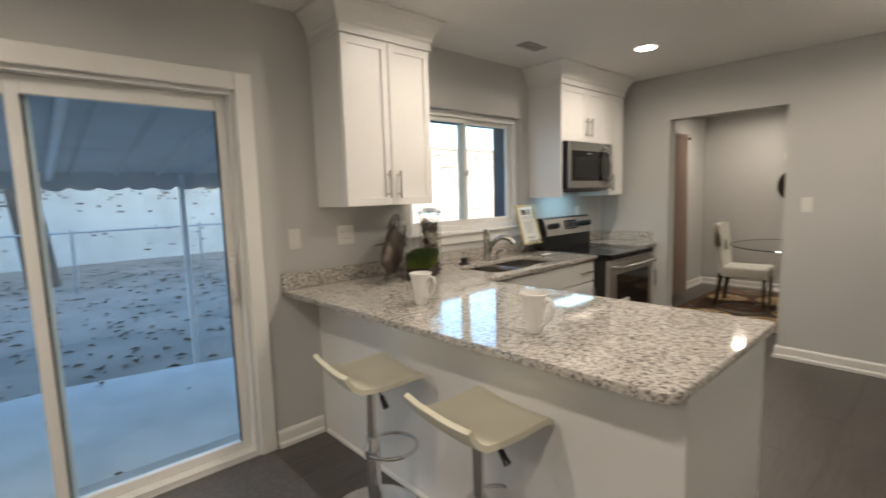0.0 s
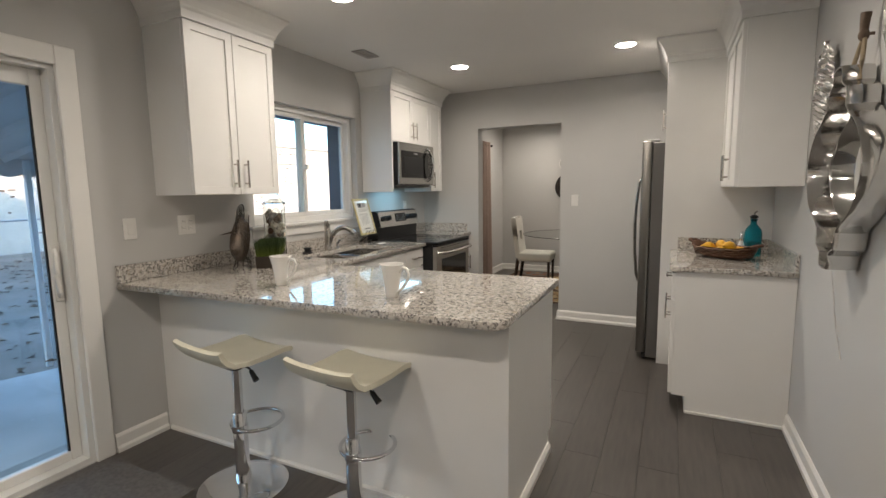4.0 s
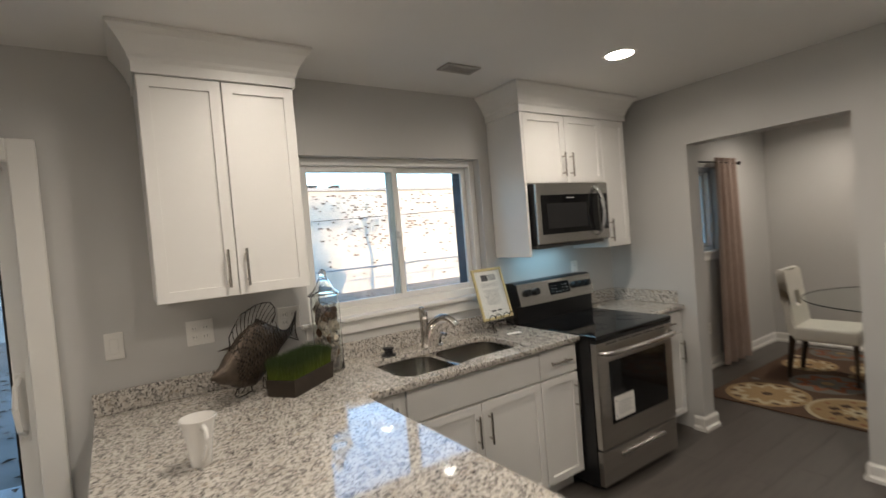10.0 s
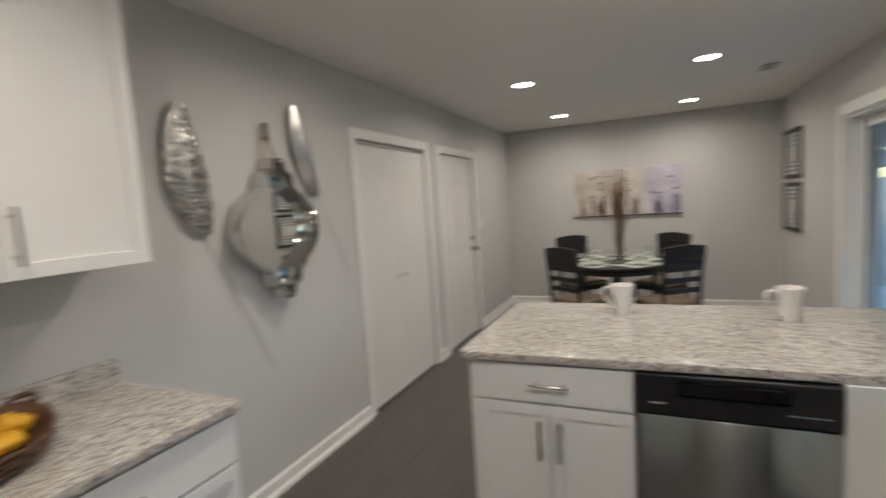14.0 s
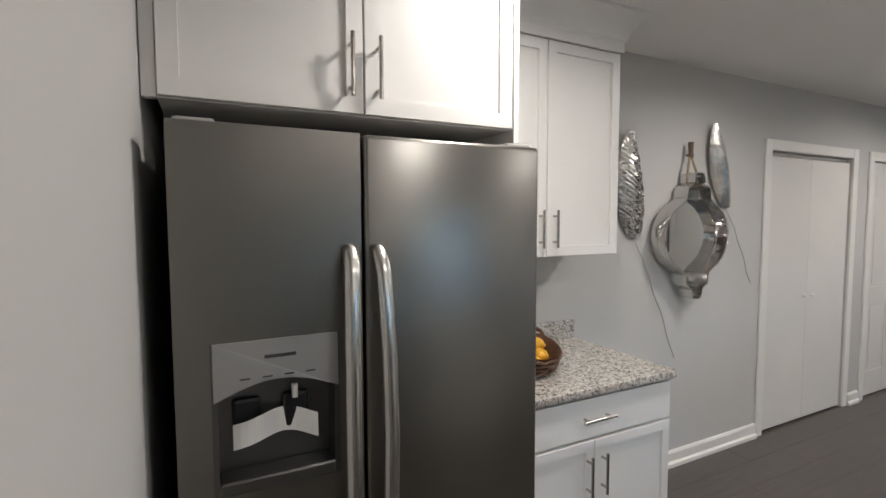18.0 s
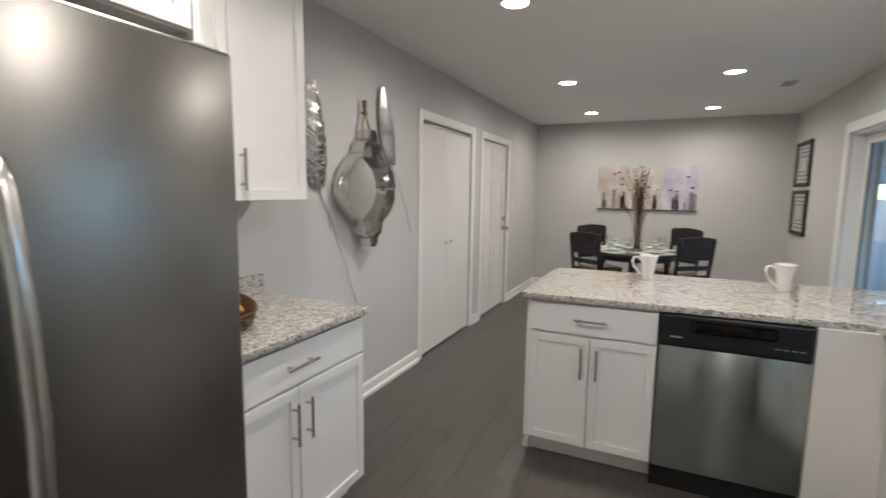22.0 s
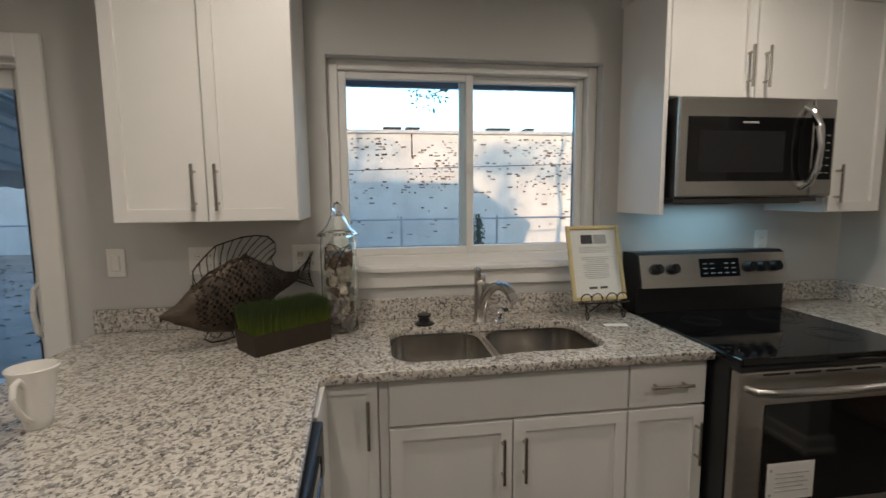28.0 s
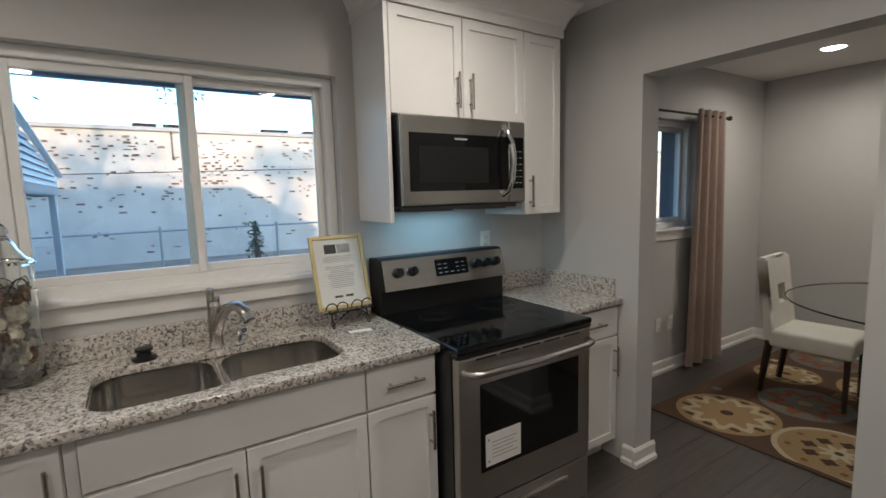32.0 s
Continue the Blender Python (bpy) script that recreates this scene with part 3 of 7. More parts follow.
# ---- kitchen cabinets ----
def bar_pull(parent, x, y, z, length, upright=True):
    """Bar handle on a front whose face is at y; it stands out towards -y."""
    bm = B()
    h = length / 2
    if upright:
        cyl(bm, (x, y - 0.03, z), 0.006, length, "Z", 12)
        for s in (-1, 1):
            cyl(bm, (x, y - 0.015, z + s * (h - 0.025)), 0.005, 0.03, "Y", 10)
    else:
        cyl(bm, (x, y - 0.03, z), 0.006, length, "X", 12)
        for s in (-1, 1):
            cyl(bm, (x + s * (h - 0.025), y - 0.015, z), 0.005, 0.03, "Y", 10)
    return part("handle", bm, NICKEL, parent, "brushed nickel bar handle", 40)


def shaker(name, parent, x0, x1, z0, z1, rail=0.062, flat=False):
    """A shaker front: four raised framing members round a sunk panel; face at y=-0.02."""
    bm = B()
    box(bm, x0, -0.02, z0, x1, 0.0, z1)
    es = [e for e in bm.edges if all(abs(v.co.y + 0.02) < 1e-5 for v in e.verts)]
    if not (flat or (z1 - z0) < 0.2):
        f = min(bm.faces, key=lambda q: q.calc_center_median().y)
        bmesh.ops.inset_region(bm, faces=[f], thickness=rail, depth=0.0)
        bmesh.ops.inset_region(bm, faces=[f], thickness=0.001, depth=-0.010)
    bmesh.ops.bevel(bm, geom=es, offset=0.0015, segments=1, affect="EDGES")
    return part(name, bm, CAB, parent)


G = 0.0025


def base_cabinet(m, w, label, depth=0.58, doors=2, drawer=True, false_front=False, hinge="l", toe=True, handle_z=0.64, end_panels=(False, False), handle_len=0.16):
    c = thing("base_cabinet", m, label, "cabinet", "base cabinets")
    bm = B()
    if false_front:
        # open above, so that the sink hangs inside
        t = 0.018
        box(bm, 0, 0.001, 0.105, t, depth, 0.878)
        box(bm, w - t, 0.001, 0.105, w, depth, 0.878)
        box(bm, t, 0.001, 0.105, w - t, t, 0.878)
        box(bm, t, depth - t, 0.105, w - t, depth, 0.878)
        box(bm, t, t, 0.105, w - t, depth - t, 0.123)
        bmesh.ops.remove_doubles(bm, verts=bm.verts, dist=1e-5)
    else:
        box(bm, 0, 0.001, 0.105, w, depth, 0.878)
    if toe:
        box(bm, 0, 0.075, 0.0, w, depth, 0.105)
    part("body", bm, CAB, c)
    top = 0.865
    dz = 0.70
    if drawer or false_front:
        d = shaker("false_front" if false_front else "drawer", c, G, w - G, dz + 0.012, top, flat=True)
        if drawer and not false_front:
            bar_pull(d, w / 2, -0.02, 0.79, min(0.16, w * 0.6), False)
    else:
        dz = top
    n = doors
    for i in range(n):
        a, b = i * w / n + G, (i + 1) * w / n - G
        d = shaker("door", c, a, b, 0.115, dz, rail=0.058 if w / n > 0.25 else 0.048)
        if n == 2:
            hx = b - 0.035 if i == 0 else a + 0.035
        else:
            hx = a + 0.03 if hinge == "r" else b - 0.03
        bar_pull(d, hx, -0.02, dz - 0.03 - handle_len / 2 - 0.02, handle_len)
    return c


def upper_cabinet(m, w, z0, z1, label, depth=0.31, doors=2, hinge="l", handle_low=True, stiles=False):
    c = thing("wall_cabinet", m, label, "cabinet", "wall cabinets")
    bm = B()
    box(bm, 0, 0.001, z0, w, depth, z1, 0.001)
    part("body", bm, CAB, c)
    for i in range(doors):
        a, b = i * w / doors + G, (i + 1) * w / doors - G
        d = shaker("door", c, a, b, z0 + G, z1 - G)
        if doors == 2:
            hx = b - 0.035 if i == 0 else a + 0.035
        else:
            hx = a + 0.03 if hinge == "r" else b - 0.03
        bar_pull(d, hx, -0.02, z0 + 0.12, 0.16)
    return c


def crown(name, pts, z0, z1, out_pts, label):
    """Frieze board and flared crown moulding along a run; pts at the cabinet faces, out_pts at the ceiling."""
    t = thing(name, (0, 0, 0), label, "moulding", kind="structure")
    zf = z0 + 0.055
    bm = B()
    rows = []
    for k, (f, z) in enumerate(((0.0, z0), (0.12, z0 + 0.002), (0.12, zf - 0.012), (0.22, zf), (0.25, zf + 0.012), (0.42, zf + 0.04), (0.75, z1 - 0.035), (0.93, z1 - 0.02), (1.0, z1 - 0.014), (1.0, z1 - 0.001), (0.0, z1 - 0.001))):
        rows.append([bm.verts.new((p[0] + (q[0] - p[0]) * f, p[1] + (q[1] - p[1]) * f, z)) for p, q in zip(pts, out_pts)])
    for a, b in zip(rows, rows[1:]):
        for i in range(len(pts) - 1):
            bm.faces.new((a[i], a[i + 1], b[i + 1], b[i]))
    for i in range(len(pts) - 1):
        bm.faces.new((rows[-1][i], rows[-1][i + 1], rows[0][i + 1], rows[0][i]))
    part("crown", bm, CAB, t)
    return t


# window wall: local x runs along +y, fronts look towards +x
FX = 0.60


def west(y):
    return pose(FX, y, 0, 0, 0, 90)


def east(y, x=2.69):
    return pose(x, y, 0, 0, 0, -90)


base_cabinet(west(-2.575), 0.205, "narrow white shaker base cabinet in the corner", doors=1, drawer=False)
bm = B(); box(bm, 0.02, -2.368, 0.0, FX + 0.004, -2.338, 0.878, 0.002)
solid("cabinet_filler", bm, CAB, "white filler strip between the base cabinets", "filler strip")
base_cabinet(west(-2.337), 0.834, "white shaker sink base cabinet with two doors", drawer=False, false_front=True)
base_cabinet(west(-1.502), 0.297, "white shaker base cabinet with one drawer and one door", doors=1, hinge="l")
base_cabinet(pose(0.555, -0.427, 0, 0, 0, 90), 0.42, "white shaker base cabinet beside the range", depth=0.535, doors=1, hinge="l")

# peninsula: local x runs along -x, fronts look towards +y
def pen(x):
    return pose(x, -2.55, 0, 0, 0, 180)


base_cabinet(pen(2.085), 0.617, "white shaker base cabinet at the end of the peninsula")
bm = B(); box(bm, 0.601, -2.60, 0.105, 0.861, -2.531, 0.878, 0.002)
box(bm, 0.60, -2.66, 0.0, 0.861, -2.61, 0.105)
solid("cabinet_filler", bm, CAB, "wide white filler panel beside the dishwasher", "filler panel")
pp = thing("peninsula_panel", (0, 0, 0), "smooth white back and end panels of the peninsula", "panel", kind="structure")
bm = B(); box(bm, 0.0, -3.283, 0.0, 2.0854, -3.13, 0.878)
part("back_panel", bm, CAB, pp)
bm = B(); prism(bm, [(2.0856, -3.286), (2.105, -3.286), (2.105, -2.61), (2.0856, -2.61)], 0.0, 0.105)
prism(bm, [(2.0856, -3.286), (2.105, -3.286), (2.105, -2.545), (2.0856, -2.545)], 0.105, 0.878)
bmesh.ops.remove_doubles(bm, verts=bm.verts, dist=1e-5)
part("end_panel", bm, CAB, pp)
bm = B()
sweep(bm, [(0, 0), (0.014, 0), (0.014, 0.012), (0.005, 0.02), (0, 0.02)], (0.03, -3.285, 0), (2.09, -3.285, 0), (0, -1, 0))
sweep(bm, [(0, 0), (0.018, 0), (0.018, 0.03), (0.006, 0.05), (0, 0.05)], (2.105, -3.285, 0), (2.105, -2.612, 0), (1, 0, 0))
solid("shoe_moulding", bm, TRIM, "white shoe moulding along the foot of the peninsula", "moulding", kind="structure")

# uppers on the window wall
def westu(y):
    return pose(0.31, y, 0, 0, 0, 90)


ZU0, ZU1 = 1.372, 2.285
upper_cabinet(westu(-3.247), 0.614, ZU0, ZU1, "white shaker wall cabinet with two doors")
crown("crown_moulding", [(0.002, -3.247), (0.332, -3.247), (0.332, -2.633), (0.002, -2.633)], ZU1, CEIL,
      [(0.002, -3.327), (0.412, -3.327), (0.412, -2.553), (0.002, -2.553)], "white crown moulding over the wall cabinet")
bm = B(); box(bm, 0.002, -1.232, ZU0, 0.332, -1.212, ZU1, 0.001)
solid("cabinet_side_panel", bm, CAB, "white side panel beside the microwave", "panel")
upper_cabinet(westu(-1.211), 0.757, 1.836, ZU1, "short white shaker wall cabinet above the microwave")
upper_cabinet(westu(-0.453), 0.262, ZU0, ZU1, "narrow white shaker wall cabinet beside the microwave", doors=1, hinge="r")
crown("crown_moulding", [(0.002, -1.232), (0.332, -1.232), (0.332, -0.19), (0.002, -0.19)], ZU1, CEIL,
      [(0.002, -1.312), (0.412, -1.312), (0.412, -0.11), (0.002, -0.11)], "white crown moulding over the microwave cabinets")

# east wall: fridge surround, base and upper
bm = B(); box(bm, 2.585, -1.0, 0.0, W - 0.001, -0.98, ZU1, 0.001)
solid("fridge_panel", bm, CAB, "tall white panel beside the refrigerator", "panel")
bm = B(); box(bm, 2.603, -0.0315, 1.815, 2.63, -0.002, ZU1, 0.001)
solid("cabinet_filler", bm, CAB, "white filler strip beside the cabinet above the refrigerator", "filler strip")
upper_cabinet(pose(2.605, -0.032, 0, 0, 0, -90), 0.946, 1.815, ZU1, "deep white shaker cabinet above the refrigerator", depth=0.68)
base_cabinet(east(-1.002), 0.84, "white shaker base cabinet with a drawer and two doors", depth=0.598)
upper_cabinet(pose(2.98, -1.002, 0, 0, 0, -90), 0.825, 1.377, ZU1, "white shaker wall cabinet above the side counter", depth=0.308)
crown("crown_moulding", [(2.585, -0.004), (2.585, -1.0), (2.958, -1.0), (2.958, -1.828), (W - 0.002, -1.828)], ZU1, CEIL,
      [(2.505, -0.004), (2.505, -1.08), (2.878, -1.08), (2.878, -1.908), (W - 0.002, -1.908)], "white crown moulding round the fridge cabinets")
bm = B(); box(bm, 2.77, -1.8425, 0.0, W - 0.001, -1.8425 - 0.012, 0.016, 0.002)
solid("quarter_round", bm, TRIM, "white quarter round along the side cabinet", "moulding", kind="structure")


# ---- granite worktops ----
def outline(cu, pts):
    sp = cu.splines.new("POLY")
    sp.points.add(len(pts) - 1)
    for p, (x, y) in zip(sp.points, pts):
        p.co = (x, y, 0, 1)
    sp.use_cyclic_u = True


def corner(cx, cy, r, a0, a1, n=7):
    return [(cx + r * math.cos(radians(a0 + (a1 - a0) * i / n)), cy + r * math.sin(radians(a0 + (a1 - a0) * i / n))) for i in range(n + 1)]


def slab(name, outer, holes, z0, z1):
    cu = bpy.data.curves.new(name, "CURVE")
    cu.dimensions, cu.fill_mode = "2D", "BOTH"
    cu.extrude = (z1 - z0) / 2 - 0.003
    cu.bevel_depth, cu.bevel_resolution = 0.003, 1
    cu.offset = -0.003
    outline(cu, outer)
    for h in holes:
        outline(cu, h)
    ob = new(name, cu)
    bpy.context.view_layer.update()
    me = bpy.data.meshes.new_from_object(ob.evaluated_get(bpy.context.evaluated_depsgraph_get()))
    bpy.data.objects.remove(ob)
    me.materials.clear()
    me.materials.append(GRAN)
    me.transform(Matrix.Translation((0, 0, (z0 + z1) / 2)))
    return me


BOWLS = [(0.375, -2.137, 0.41, 0.362), (0.355, -1.727, 0.375, 0.398)]   # centre x, y, size across, along
# one cut-out round both bowls, pinched where the steel divider runs
SINK_CUT = (corner(0.49, -2.228, 0.09, 0, -90) + corner(0.26, -2.228, 0.09, 270, 180) + corner(0.2575, -1.618, 0.09, 180, 90) + corner(0.4525, -1.618, 0.09, 90, 0)
            + [(0.5425, -1.86), (0.546, -1.90), (0.558, -1.945), (0.572, -1.985), (0.58, -2.03)])
worktop_outer = ([(0.002, -3.505)] + corner(2.065, -3.37, 0.065, -90, 0) + corner(2.10, -2.53, 0.03, 0, 90)
                 + corner(0.675, -2.525, 0.02, 270, 180, 4) + [(0.65, -1.200), (0.002, -1.200)])
wt = new("worktop", slab("worktop", worktop_outer, [SINK_CUT], 0.879, 0.911))
tagged(wt, "polished speckled white granite worktop with peninsula", "worktop", "granite worktops")
wt2 = new("worktop", slab("worktop", [(0.002, -0.431), (0.60, -0.431), (0.60, -0.002), (0.002, -0.002)], [], 0.879, 0.911))
tagged(wt2, "small speckled granite worktop beside the range", "worktop", "granite worktops")
wt3 = new("worktop", slab("worktop", [(2.652, -1.002), (W - 0.002, -1.002), (W - 0.002, -1.862), (2.672, -1.862), (2.656, -1.855), (2.652, -1.84)], [], 0.879, 0.911))
tagged(wt3, "speckled granite worktop beside the refrigerator", "worktop", "granite worktops")


def splash(bx, label):
    bm = B()
    box(bm, *bx, 0.002)
    solid("backsplash", bm, GRAN, label, "backsplash", "granite backsplashes")


splash((0.002, -3.505, 0.9115, 0.022, -1.203, 1.005), "low granite upstand along the window wall")
splash((0.002, -0.431, 0.9115, 0.022, -0.023, 1.008), "low granite upstand beside the range")
splash((0.002, -0.022, 0.9115, 0.552, -0.002, 1.008), "low granite upstand on the doorway wall")
splash((W - 0.022, -1.855, 0.9115, W - 0.002, -1.022, 1.008), "low granite upstand on the side counter")
splash((2.70, -1.021, 0.9115, W - 0.002, -1.0015, 1.008), "low granite upstand against the fridge panel")


# ---- sink and tap ----
def sink():
    s = thing("sink", (0, 0, 0.9), "double-bowl undermount stainless steel sink", "sink")
    for cx, cy, a, b in BOWLS:
        bm = B()
        rings = []
        for grow, z, r in ((0.034, -0.022, 0.02), (-0.002, -0.022, 0.09), (-0.006, -0.06, 0.088), (-0.012, -0.17, 0.085), (-0.035, -0.195, 0.07), (-0.2, -0.2, 0.04)):
            rings.append([bm.verts.new((x, y, z)) for x, y in rrect(cx, cy, a + grow, b + grow, min(r, (a + grow) / 2.2), 8)])
        for p, q in zip(rings, rings[1:]):
            n = len(p)
            for i in range(n):
                bm.faces.new((p[i], p[(i + 1) % n], q[(i + 1) % n], q[i]))
        bm.faces.new(rings[-1])
        bowl = part("bowl", bm, STEELH, s, smooth=50)
        bm = B()
        lathe(bm, [(0.0, 0.004), (0.02, 0.004), (0.03, 0.006), (0.043, 0.004), (0.045, 0.0)], (cx - 0.03, cy, -0.2), 20)
        part("drain", bm, CHROME, bowl, "chrome drain", 40)
    bm = B()
    sec = [(-0.014, -0.04), (-0.012, -0.024), (-0.006, -0.019), (0.006, -0.019), (0.012, -0.024), (0.014, -0.04)]
    a = [bm.verts.new((0.165, -1.943 + y, z)) for y, z in sec]
    c = [bm.verts.new((0.585, -1.943 + y, z)) for y, z in sec]
    for i in range(len(sec) - 1):
        bm.faces.new((a[i], a[i + 1], c[i + 1], c[i]))
    shell(bm, 0.002)
    part("divider", bm, STEELH, s, "low steel divider between the bowls", 40)


sink()


def faucet():
    f = thing("faucet", Matrix.Translation((0.125, -1.92, 0.911)) @ Matrix.Diagonal((0.93, 0.93, 0.84, 1)), "brushed nickel pull-out kitchen faucet", "faucet")
    bm = B()
    lathe(bm, [(0.0, 0.0), (0.033, 0.0), (0.033, 0.005), (0.029, 0.010), (0.0275, 0.08), (0.0275, 0.15), (0.026, 0.19), (0.024, 0.212), (0.014, 0.222), (0.0, 0.224)])
    part("body", bm, NICKEL, f, smooth=40)
    bm = B()
    tube(bm, [(0.006, 0.004, 0.06), (0.022, 0.013, 0.115), (0.045, 0.026, 0.16), (0.08, 0.044, 0.197), (0.115, 0.06, 0.212), (0.15, 0.075, 0.208), (0.182, 0.09, 0.188), (0.203, 0.10, 0.160)], 0.0215, 14, r_end=0.024)
    spout = part("spout", bm, NICKEL, f, smooth=50)
    bm = B()
    tube(bm, [(0.188, 0.0925, 0.180), (0.207, 0.102, 0.155)], 0.0255, 14)
    part("spray_head", bm, CHROME, spout, "polished spray head", 50)
    bm = B()
    box(bm, -0.018, -0.026, 0.195, 0.014, 0.004, 0.283, 0.007, 2)
    box(bm, -0.016, 0.000, 0.195, 0.014, 0.024, 0.250, 0.006, 2)
    part("lever", bm, NICKEL, f, "stepped upright lever", 40)
    bm = B()
    tube(bm, [(0.03, 0.085, 0.0), (0.03, 0.085, 0.05), (0.05, 0.09, 0.085), (0.085, 0.10, 0.08)], 0.013, 10)
    lathe(bm, [(0.022, 0.0), (0.022, 0.012), (0.013, 0.02)], (0.03, 0.085, 0), 16)
    part("side_spray", bm, CHROME, f, smooth=50)
    s = thing("sink_stopper", Matrix.Translation((0.125, -2.165, 0.911)) @ Matrix.Diagonal((1.25, 1.25, 1.0, 1)), "black rubber sink stopper on the granite", "stopper")
    bm = B()
    lathe(bm, [(0.0, 0.0), (0.032, 0.0), (0.034, 0.008), (0.02, 0.014), (0.018, 0.03), (0.024, 0.036), (0.024, 0.044), (0.0, 0.046)], seg=20)
    part("plug", bm, BLACKP, s, smooth=40)


faucet()


# ---- range ----
def kitchen_range():
    r = thing("range", pose(0.708, -1.194, 0, 0, 0, 90), "stainless and black electric range with glass top", "range")
    w = 0.752
    bm = B()
    box(bm, 0.004, 0.0, 0.03, w - 0.004, 0.70, 0.893, 0.003)
    for x in (0.05, w - 0.05):
        for y in (0.08, 0.6):
            cyl(bm, (x, y, 0.015), 0.02, 0.03, seg=12)
    part("body", bm, BLACKP, r)
    bm = B()
    box(bm, 0.0, -0.052, 0.888, w, 0.66, 0.915, 0.008, 3)
    top = part("cooktop", bm, BLACKG, r, "black ceramic glass cooktop")
    for cx, cy, rr in ((0.20, 0.15, 0.115), (0.56, 0.15, 0.09), (0.20, 0.41, 0.08), (0.56, 0.41, 0.105)):
        bm = B()
        for q in (rr, rr * 0.72):
            lathe(bm, [(q, 0.0), (q, 0.0006), (q - 0.003, 0.0006), (q - 0.003, 0.0)], (cx, cy, 0.9152), 36)
        part("burner_ring", bm, RINGM, top, "printed burner ring")
    # control panel
    bm = B()
    y0 = 0.555
    v = [(0.0, y0 + 0.015, 0.915), (w, y0 + 0.015, 0.915)]
    A = [(y0 + 0.02, 0.9155), (y0 + 0.02, 1.03), (y0 - 0.005, 1.045), (y0 + 0.03, 1.178), (y0 + 0.055, 1.19), (0.704, 1.185), (0.704, 0.9155)]
    a = [bm.verts.new((0.0, p, q)) for p, q in A]
    b = [bm.verts.new((w, p, q)) for p, q in A]
    for i in range(len(A)):
        bm.faces.new((a[i], a[(i + 1) % len(A)], b[(i + 1) % len(A)], b[i]))
    bm.faces.new(a)
    bm.faces.new(list(reversed(b)))
    bg = part("backguard", bm, BLACKP, r)
    bm = B()
    # steel face lies on the sloped front
    p0, p1 = Vector((0, y0 - 0.005, 1.045)), Vector((0, y0 + 0.03, 1.178))
    d = (p1 - p0).normalized()
    nrm = Vector((0, -d.z, d.y))
    def at(x, s, o):
        q = p0 + d * s + nrm * o
        return (x, q.y, q.z)
    L = (p1 - p0).length
    vs = [bm.verts.new(at(x, s, o)) for x, s, o in ((0.006, -0.012, 0.006), (w - 0.006, -0.012, 0.006), (w - 0.006, L, 0.006), (0.006, L, 0.006), (0.006, -0.012, 0.0), (w - 0.006, -0.012, 0.0), (w - 0.006, L, 0.0), (0.006, L, 0.0))]
    for f in ((0, 1, 2, 3), (4, 7, 6, 5), (0, 4, 5, 1), (1, 5, 6, 2), (2, 6, 7, 3), (3, 7, 4, 0)):
        bm.faces.new([vs[i] for i in f])
    pf = part("control_panel", bm, STEEL, bg, "brushed stainless control panel")
    bm = B()
    vs = [bm.verts.new(at(x, s, o)) for x, s, o in ((0.30, 0.03, 0.0085), (0.50, 0.03, 0.0085), (0.50, 0.115, 0.0085), (0.30, 0.115, 0.0085), (0.30, 0.03, 0.006), (0.50, 0.03, 0.006), (0.50, 0.115, 0.006), (0.30, 0.115, 0.006))]
    for f in ((0, 1, 2, 3), (4, 7, 6, 5), (0, 4, 5, 1), (1, 5, 6, 2), (2, 6, 7, 3), (3, 7, 4, 0)):
        bm.faces.new([vs[i] for i in f])
    dsp = part("display", bm, BLACKG, bg, "black clock display")
    bm = B()
    for i in range(5):
        for k in range(3):
            x, s = 0.315 + i * 0.036, 0.045 + k * 0.022
            q = [bm.verts.new(at(x + u, s + vv, 0.009)) for u, vv in ((0, 0), (0.02, 0), (0.02, 0.004), (0, 0.004))]
            if (i, k) not in ((2, 1), (2, 2)):
                bm.faces.new(q)
    tagged(part("key_marks", bm, INKG, bg), kind="stuff")
    rot = Matrix.Rotation(math.atan2(nrm.z, -nrm.y), 4, "X")
    for x in (0.085, 0.165, 0.555, 0.62, 0.685):
        bm = B()
        c = at(x, 0.072, 0.02)
        M = Matrix.Translation(c) @ Matrix.Rotation(radians(90) - math.asin(max(-1, min(1, nrm.z))), 4, "X")
        bmesh.ops.create_cone(bm, cap_ends=True, segments=20, radius1=0.026, radius2=0.022, depth=0.026, matrix=M)
        bmesh.ops.create_cube(bm, size=1, matrix=M @ Matrix.Translation((0, 0, 0.014)) @ Matrix.Diagonal((0.010, 0.042, 0.012, 1)))
        part("knob", bm, BLACKP, bg, "black control knob", 40)
    # oven door
    bm = B()
    box(bm, 0.006, -0.045, 0.255, w - 0.006, -0.002, 0.868, 0.006, 2)
    door = part("oven_door", bm, RANGEST, r, "stainless oven door")
    bm = B()
    box(bm, 0.105, -0.0475, 0.385, w - 0.085, -0.0455, 0.752, 0.001)
    win = part("oven_window", bm, BLACKG, door, "black glass oven window")
    bm = B()
    tube(bm, [(0.03, -0.044, 0.815), (0.04, -0.085, 0.815), (0.09, -0.098, 0.815), (0.38, -0.108, 0.815), (0.665, -0.098, 0.815), (0.71, -0.085, 0.815), (0.72, -0.044, 0.815)], 0.015, 10)
    part("handle", bm, STEEL, door, "curved stainless handle", 50)
    bm = B()
    for i in range(5):
        box(bm, 0.09 + i * 0.12, -0.0465, 0.853, 0.19 + i * 0.12, -0.0445, 0.860)
    part("vent_slots", bm, BLACKP, door)
    bm = B()
    box(bm, 0.128, -0.0495, 0.405, 0.312, -0.0478, 0.54)
    st = part("sticker", bm, PAPER, door, "white printed label on the oven glass")
    bm = B()
